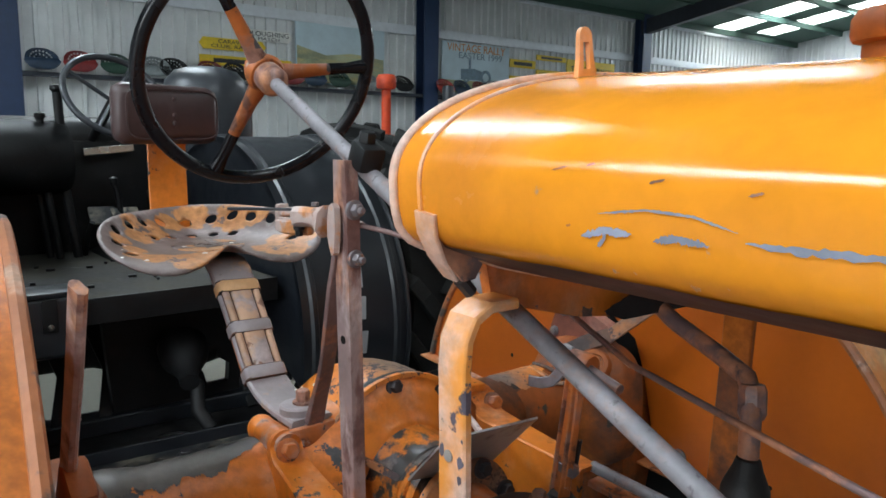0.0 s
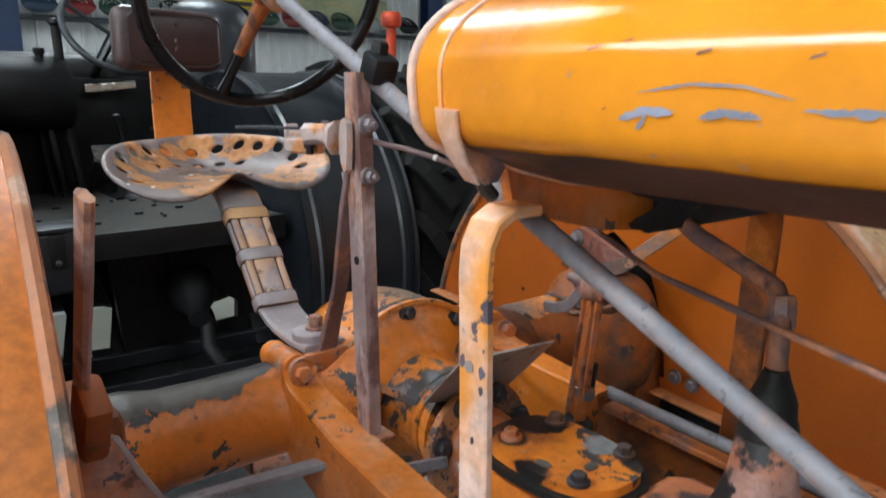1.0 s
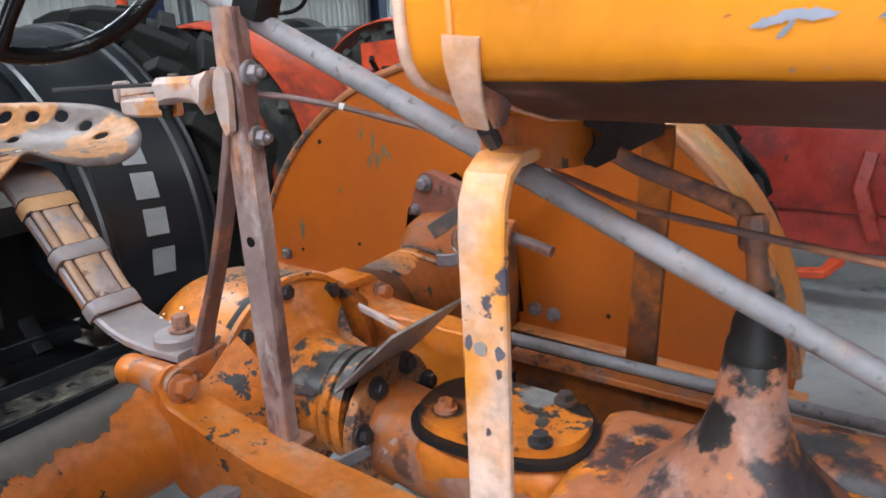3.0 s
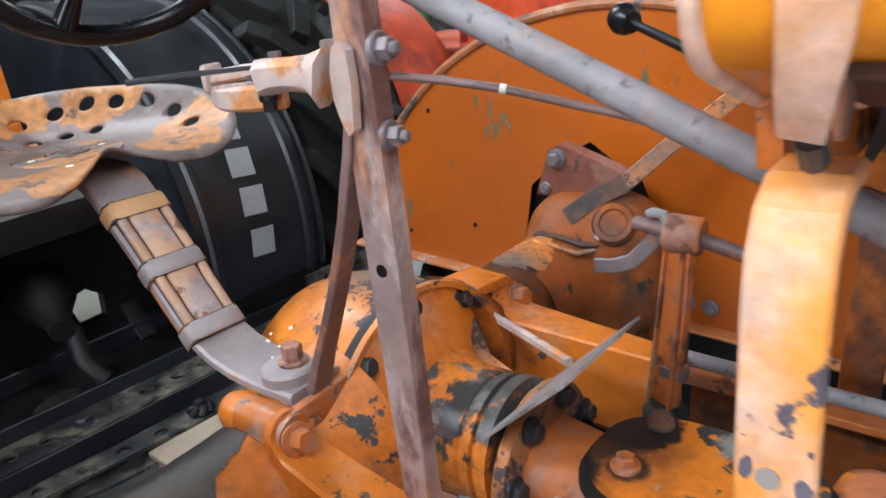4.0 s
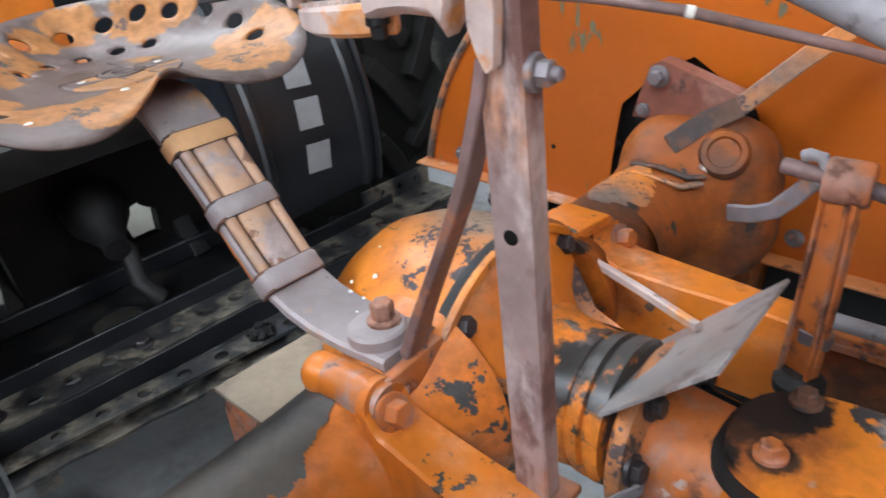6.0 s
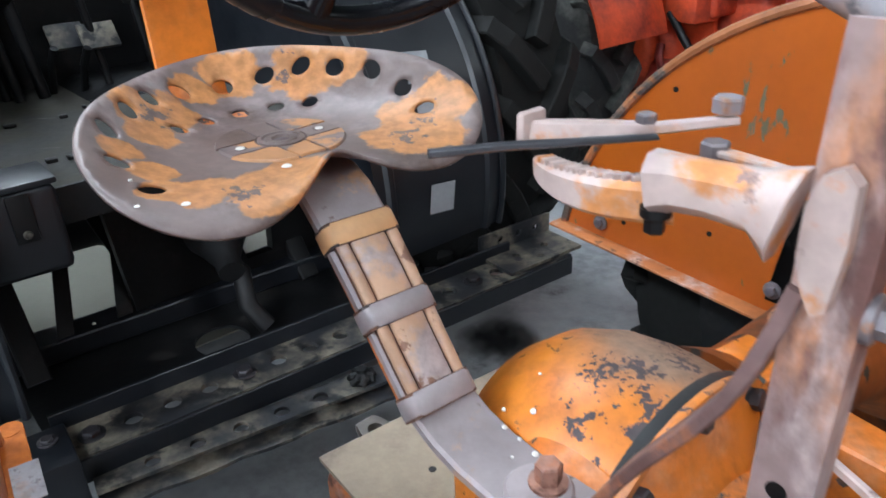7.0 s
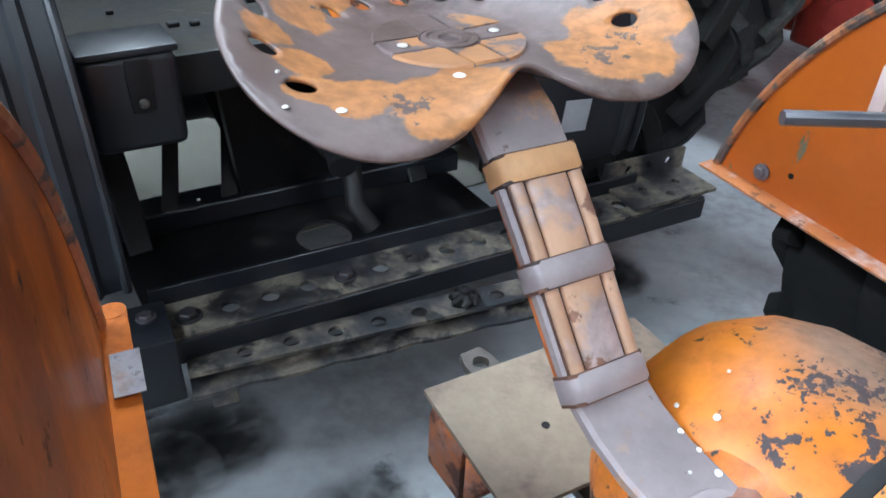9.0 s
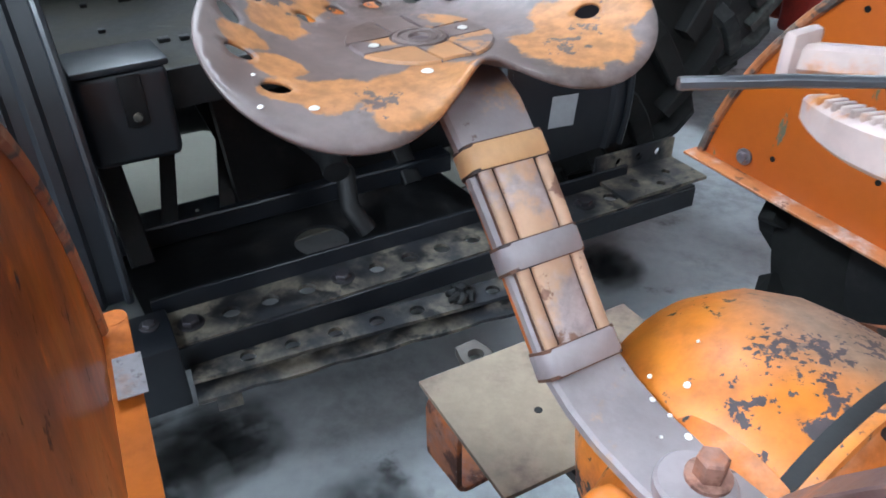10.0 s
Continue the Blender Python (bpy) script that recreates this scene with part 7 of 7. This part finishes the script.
wx, wy, _ = basis(wax)
rw = part("steering_wheel", tube([wc + (wx * math.cos(a) + wy * math.sin(a)) * 0.205 for a in np.linspace(0, 2 * math.pi, 49)[:-1]], 0.0125, 10, closed=True), BLACK, red, "black rimmed steering wheel with red spokes", 60)
for k in range(3):
    a = 2 * math.pi * k / 3 + 0.5
    part("spoke", tube([wc - wax * 0.02, wc + (wx * math.cos(a) + wy * math.sin(a)) * 0.20], 0.012, 8), RED, rw)
part("column", tube([wc, wc - wax * 0.6], 0.020, 12), RED, rw, "red steering column")
for s in (-1, 1):
    part("front_wheel", wheel_tyre(2.48 + s * 0.45, 1.9, 0.34, 0.34, 0.15, s, 26, 0.012), RUBBER, red, "front tyre", 40)

stack = thing("exhaust_machine", 2.01, -3.1, 0, "red stationary engine with tall capped exhaust", "engine")
part("base", box((2.01, -3.1, 0.40), (0.60, 0.90, 0.80), bevel=0.05), MAROON, stack, "maroon engine base")
part("cover", lathe((2.01, -3.1, 0.80), (0, 0, 1), [(0.34, 0), (0.33, 0.16), (0.26, 0.28), (0.14, 0.35), (0, 0.37)], 32), MAROON, stack, "round maroon cover")
part("exhaust", lathe((2.02, -2.98, 1.06), (0, 0, 1), [(0.030, 0), (0.030, 0.37), (0.055, 0.375), (0.062, 0.39), (0.062, 0.44), (0.05, 0.462), (0, 0.468)], 24), RED, stack, "red exhaust pipe with a cap")
grey = thing("grey_tractor", 5.2, -4.6, 0, "grey old tractor parked by the wall", "tractor")
part("bonnet", box((5.2, -4.6, 0.85), (0.5, 1.6, 0.5), bevel=0.1), GREY_TANK, grey, "grey bonnet", 50)
part("exhaust", lathe((4.1, -4.9, 0.0), (0, 0, 1), [(0.06, 0), (0.06, 1.62), (0.05, 1.64)], 16), GREY_TANK, grey, "rusty upright pipe")
for s in (-1, 1):
    part("rear_wheel", wheel_tyre(5.2 + s * 0.7, -5.2, 0.62, 0.62, 0.28, s, 18, 0.04), RUBBER, grey, "dusty tyre", 40)
    part("front_wheel", wheel_tyre(5.2 + s * 0.5, -3.9, 0.35, 0.35, 0.16, s, 22, 0.012), RUBBER, grey, "dusty front tyre", 40)
part("beam", box((5.2, -4.7, 0.5), (1.2, 0.2, 0.2), bevel=0.03), GREY_TANK, grey)

# ---- the wall's seats, signs and pictures ----


def shelf_seat(mat, label, u, size=0.18):
    """A small implement seat leaning on the wall shelf, with slots or holes."""
    ob = thing("implement_seat", u, -9.20, 1.835, label, "seat", "seats along the wall shelf")
    outl = []
    for i in range(40):
        a = 2 * math.pi * i / 40
        r = size * (0.95 + 0.07 * math.cos(2 * a) + (0.10 * abs(math.cos(a)) if math.sin(a) < 0 else 0.0))
        outl.append((r * math.cos(a), r * math.sin(a) * 0.86))
    hs = [ring2(size * 0.66 * math.cos(a), size * 0.56 * math.sin(a), size * 0.075, 6) for a in np.linspace(0.25, math.pi - 0.25, 9)]
    hs += [ring2(size * 0.40 * math.cos(a), size * 0.34 * math.sin(a), size * 0.065, 6) for a in np.linspace(0.4, math.pi - 0.4, 5)]
    bm = plate(outl, hs, (u, -9.20, 1.835 + size * 0.80), (1, 0, 0), (0, -0.35, 1), -0.012,
               lambda q: V3(q.x, q.y + 0.5 * ((q.x - u) ** 2 + (q.z - 2.0) ** 2) / size, q.z))
    part("pan", bm, mat, ob)
    part("boss", lathe((u, -9.215, 1.835 + size * 0.72), (0, 1, 0.3), [(size * 0.16, 0), (size * 0.12, 0.02), (0, 0.025)], 14), mat, ob)
    return ob


SEAT_COLOURS = [(SEAT_BLUE, "blue painted iron implement seat on the shelf"), (SEAT_RED, "red painted iron implement seat on the shelf"), (SEAT_GREEN, "green painted iron implement seat on the shelf"),
                (SEAT_PALE, "pale painted iron implement seat on the shelf"), (BLACK_IRON, "black iron implement seat on the shelf"), (SEAT_RED, "red painted iron implement seat on the shelf"),
                (BLACK_IRON, "black iron implement seat on the shelf"), (SEAT_GREEN, "green painted iron implement seat on the shelf"), (SEAT_RED, "red painted iron implement seat on the shelf"),
                (SEAT_BLUE, "blue painted iron implement seat on the shelf"), (SEAT_GREEN, "green painted iron implement seat on the shelf"), (SEAT_PALE, "pale painted iron implement seat on the shelf"),
                (BLACK_IRON, "black iron implement seat on the shelf"), (MAROON, "maroon iron implement seat on the shelf"), (SEAT_BLUE, "blue painted iron implement seat on the shelf"),
                (SEAT_RED, "red painted iron implement seat on the shelf"), (SEAT_BLUE, "blue painted iron implement seat on the shelf"), (BLACK_IRON, "black iron implement seat on the shelf")]
for (mt, lb), uu in zip(SEAT_COLOURS, (1.307, 1.726, 2.145, 2.631, 2.87, 3.365, 3.727, 4.156, 4.585, 4.966, 5.395, 5.919, 6.605, 7.492, 7.873, 8.302, 8.731, 9.255)):
    shelf_seat(mt, lb, uu)


def letters(text, mat, parent, u, v, z, height, width=None, name="lettering"):
    cu = bpy.data.curves.new("text", "FONT")
    cu.body, cu.size, cu.extrude, cu.align_x, cu.align_y = text, 1.0, 0.004, "CENTER", "CENTER"
    tmp = bpy.data.objects.new("text", cu)
    scene.collection.objects.link(tmp)
    bpy.context.view_layer.update()
    me = bpy.data.meshes.new_from_object(tmp.evaluated_get(bpy.context.evaluated_depsgraph_get()))
    bpy.data.objects.remove(tmp)
    bpy.data.curves.remove(cu)
    bm = bmesh.new()
    bm.from_mesh(me)
    bpy.data.meshes.remove(me)
    xs, ys = [p.co.x for p in bm.verts], [p.co.y for p in bm.verts]
    cx, cy = (min(xs) + max(xs)) / 2, (min(ys) + max(ys)) / 2
    sy = height / (max(ys) - min(ys))
    sx = width / (max(xs) - min(xs)) if width else sy
    for p in bm.verts:
        p.co = V3(u + (p.co.x - cx) * sx, v + p.co.z * 0.5, z + (p.co.y - cy) * sy)
    left = set(bm.verts)
    while left:
        seed = min(left, key=lambda p: p.co.x)
        group, todo = {seed}, [seed]
        while todo:
            for e in todo.pop().link_edges:
                for w in e.verts:
                    if w not in group:
                        group.add(w)
                        todo.append(w)
        left -= group
        one, index = bmesh.new(), {}
        for p in group:
            index[p] = one.verts.new(p.co)
        for f in bm.faces:
            if f.verts[0] in group:
                one.faces.new([index[p] for p in f.verts])
        part("letter", one, mat, parent, smooth=0)
    bm.free()


def sign(u0, u1, z0, z1, mat, text, label, ink=None, dz=0.0, pointed=False, bars=0):
    """A flat board on the wall; text is a list of (words, share of the width, share of the height, shift)."""
    um, zm, h = (u0 + u1) / 2, (z0 + z1) / 2, z1 - z0
    ob = thing("wall_sign", um, -9.44, zm, label, "sign", "signs on the wall")
    outl = [(u0, z0), (u1, z0 + dz), (u1, z1 + dz), (u0, z1)]
    if pointed:
        outl = [(u0 + 0.06, z0), (u1 - 0.06, z0 + dz), (u1, zm + dz), (u1 - 0.06, z1 + dz), (u0 + 0.06, z1), (u0, zm)]
    board = part("board", plate(outl, [], (0, -9.452, 0), (1, 0, 0), (0, 0, 1), -0.02), mat, ob, smooth=10)
    for words, w, hh, sh in text:
        letters(words, ink or SIGN_BLACK, board, um, -9.428, zm + sh * h + dz / 2, hh * h, w * (u1 - u0))
    for k in range(bars):
        f = (k + 0.5) / bars
        part("bar", box((um, -9.428, z0 + dz / 2 + f * h), ((u1 - u0) * (0.72 - 0.1 * (k % 2)), 0.006, h * 0.42 / bars), bevel=0), ink or SIGN_BLACK, board, smooth=0)
    return board


sign(3.346, 4.347, 2.3, 2.46, YELLOW, [("CARAVAN", 0.45, 0.34, 0.22), ("CLUB, RALLY", 0.66, 0.34, -0.22)], "yellow wooden sign with black lettering", pointed=True)
sign(4.013, 4.776, 2.47, 2.63, SIGN_WHITE, [("PLOUGHING", 0.84, 0.42, 0.16), ("MATCH", 0.44, 0.28, -0.28)], "white wooden arrow sign with black lettering", pointed=True)
sign(3.346, 4.757, 2.08, 2.22, YELLOW, [], "long yellow sign board with worn writing", bars=1)
sign(9.331, 10.017, 2.45, 2.6, YELLOW, [], "yellow sign board with black writing", bars=1)
sign(9.331, 10.017, 2.14, 2.29, YELLOW, [], "short yellow sign board with black writing", bars=1)
sign(10.055, 10.894, 2.63, 2.73, YELLOW, [], "narrow yellow sign board with black writing", bars=1)
sign(10.055, 10.894, 2.27, 2.45, YELLOW, [("LYNNFORD", 0.8, 0.5, 0.0)], "yellow sign board lettered in black")
sign(10.055, 10.894, 1.95, 2.15, SIGN_WHITE, [("CLEARING SALE", 0.86, 0.45, 0.0)], "white sign board lettered in black")
sign(10.932, 12.447, 1.75, 2.71, YELLOW, [("TRACTOR RALLY", 0.84, 0.14, 0.30), ("EASTER", 0.5, 0.12, 0.0)], "large yellow rally board lettered in black", bars=0)
pb = sign(7.673, 9.302, 1.9, 2.79, POSTER_SKY, [("VINTAGE RALLY", 0.86, 0.15, 0.40), ], "painted rally board with a pale tractor picture", ink=POSTER_INK)
letters("EASTER 1999", POSTER_GREY, pb, 8.588, -9.428, 2.57, 0.11, 1.05)
part("painted_land", box((8.488, -9.429, 2.02), (1.62, 0.006, 0.22), bevel=0), POSTER_LAND, pb, smooth=0)
for du, dz, rr in ((0.22, 2.16, 0.13), (-0.25, 2.12, 0.07)):
    part("painted_wheel", lathe((8.492 + du, -9.430, dz + 0.05), (0, 1, 0), [(rr, 0), (rr, 0.008), (rr * 0.6, 0.008), (rr * 0.6, 0.0), (rr, 0)], 24), POSTER_GREY, pb)
part("painted_body", plate([(-0.38, 2.10), (0.12, 2.10), (0.12, 2.26), (-0.05, 2.30), (-0.38, 2.28)], [], (8.492, -9.427, 0.05), (1, 0, 0), (0, 0, 1), -0.004), POSTER_GREY, pb, smooth=0)
part("painted_stack", box((8.321, -9.427, 2.41), (0.05, 0.006, 0.20), bevel=0), POSTER_GREY, pb, smooth=0)
pc = sign(4.833, 6.453, 1.91, 2.82, POSTER_SKY, [], "painted landscape board with fields and sky")
part("painted_land", plate([(4.852, 1.93), (6.434, 1.93), (6.434, 2.35), (5.824, 2.41), (5.347, 2.35), (4.852, 2.47)], [], (0, -9.429, 0), (1, 0, 0), (0, 0, 1), -0.005), POSTER_LAND, pc, smooth=0)

# pale sheet added to stand for brightly lit floor under the black tractor
bm = box((0.32, -2.25, 0.004), (1.9, 1.30, 0.005), bevel=0)
tagged(part("cardboard_sheet", bm, FLOOR_SHEET, smooth=0), "pale sheet added for the lit floor under the black tractor", "cardboard")

loose = thing("tractor_tyre", 1.22, -0.01, 0, "black bar-tread tyre standing beside the orange fender", "tyre")
t = part("casing", wheel_tyre(1.22, -0.01, 0.475, 0.475, 0.22, 1, 18, 0.035), BLACK_RUBBER, loose, "", 40)
tread(t, 1.22, -0.01, 0.475, 0.475, 0.22, 1, 18, 0.035, BLACK_RUBBER)

# axles and small linkage of the further tractors
part("front_axle", bar([(-0.42, -3.6, 0.36), (0.10, -3.55, 0.50), (0.62, -3.6, 0.36)], 0.08, 0.08, (0, 0, 1), 0.01), BLACK_IRON, old_black, "black front axle beam")
part("front_axle", bar([(2.03, 1.9, 0.34), (2.48, 1.85, 0.46), (2.93, 1.9, 0.34)], 0.07, 0.07, (0, 0, 1), 0.01), RED, red, "red front axle beam")
rnd = random.Random(21)
for k in range(9):
    v, z = -1.45 + 0.85 * rnd.random(), 0.35 + 0.6 * rnd.random()
    dv, dz = (rnd.random() - 0.5) * 0.35, (rnd.random() - 0.4) * 0.35
    part("linkage_rod", tube([(2.06, v, z), (2.03, v + dv * 0.5, z + dz * 0.5 + 0.02), (2.05, v + dv, z + dz)], 0.010 + 0.008 * rnd.random(), 8), MAROON if k % 3 else BLACK_IRON, red, "thin linkage rod")
for k in range(7):
    v, z = -1.40 + 0.8 * rnd.random(), 0.40 + 0.5 * rnd.random()
    o = [((0.05 + 0.05 * rnd.random()) * math.cos(a), (0.05 + 0.05 * rnd.random()) * math.sin(a)) for a in np.linspace(0, 2 * math.pi, 8)[:-1]]
    part("bracket_plate", plate(o, [ring2(0, 0, 0.012, 8)], (2.02 + 0.05 * rnd.random(), v, z), (0.2, 1, 0), (0, 0.2, 1), 0.012), RED if k % 2 else MAROON, red, "small red bracket plate", 20)

# oil stains on the floor
for u, v in ((0.75, -1.025), (-0.40, -1.04), (-0.28, -0.98), (-0.137, -0.663), (-0.46, -0.93), (0.76, -1.038), (-0.36, -0.971)):
    part("oil_stain", plate(ring2(0, 0, 0.145, 24), [], (u, v, 0.0005), (1, 0, 0), (0, 1, 0), -0.0008), STAIN, floor, "soft dark oil stain", 0)
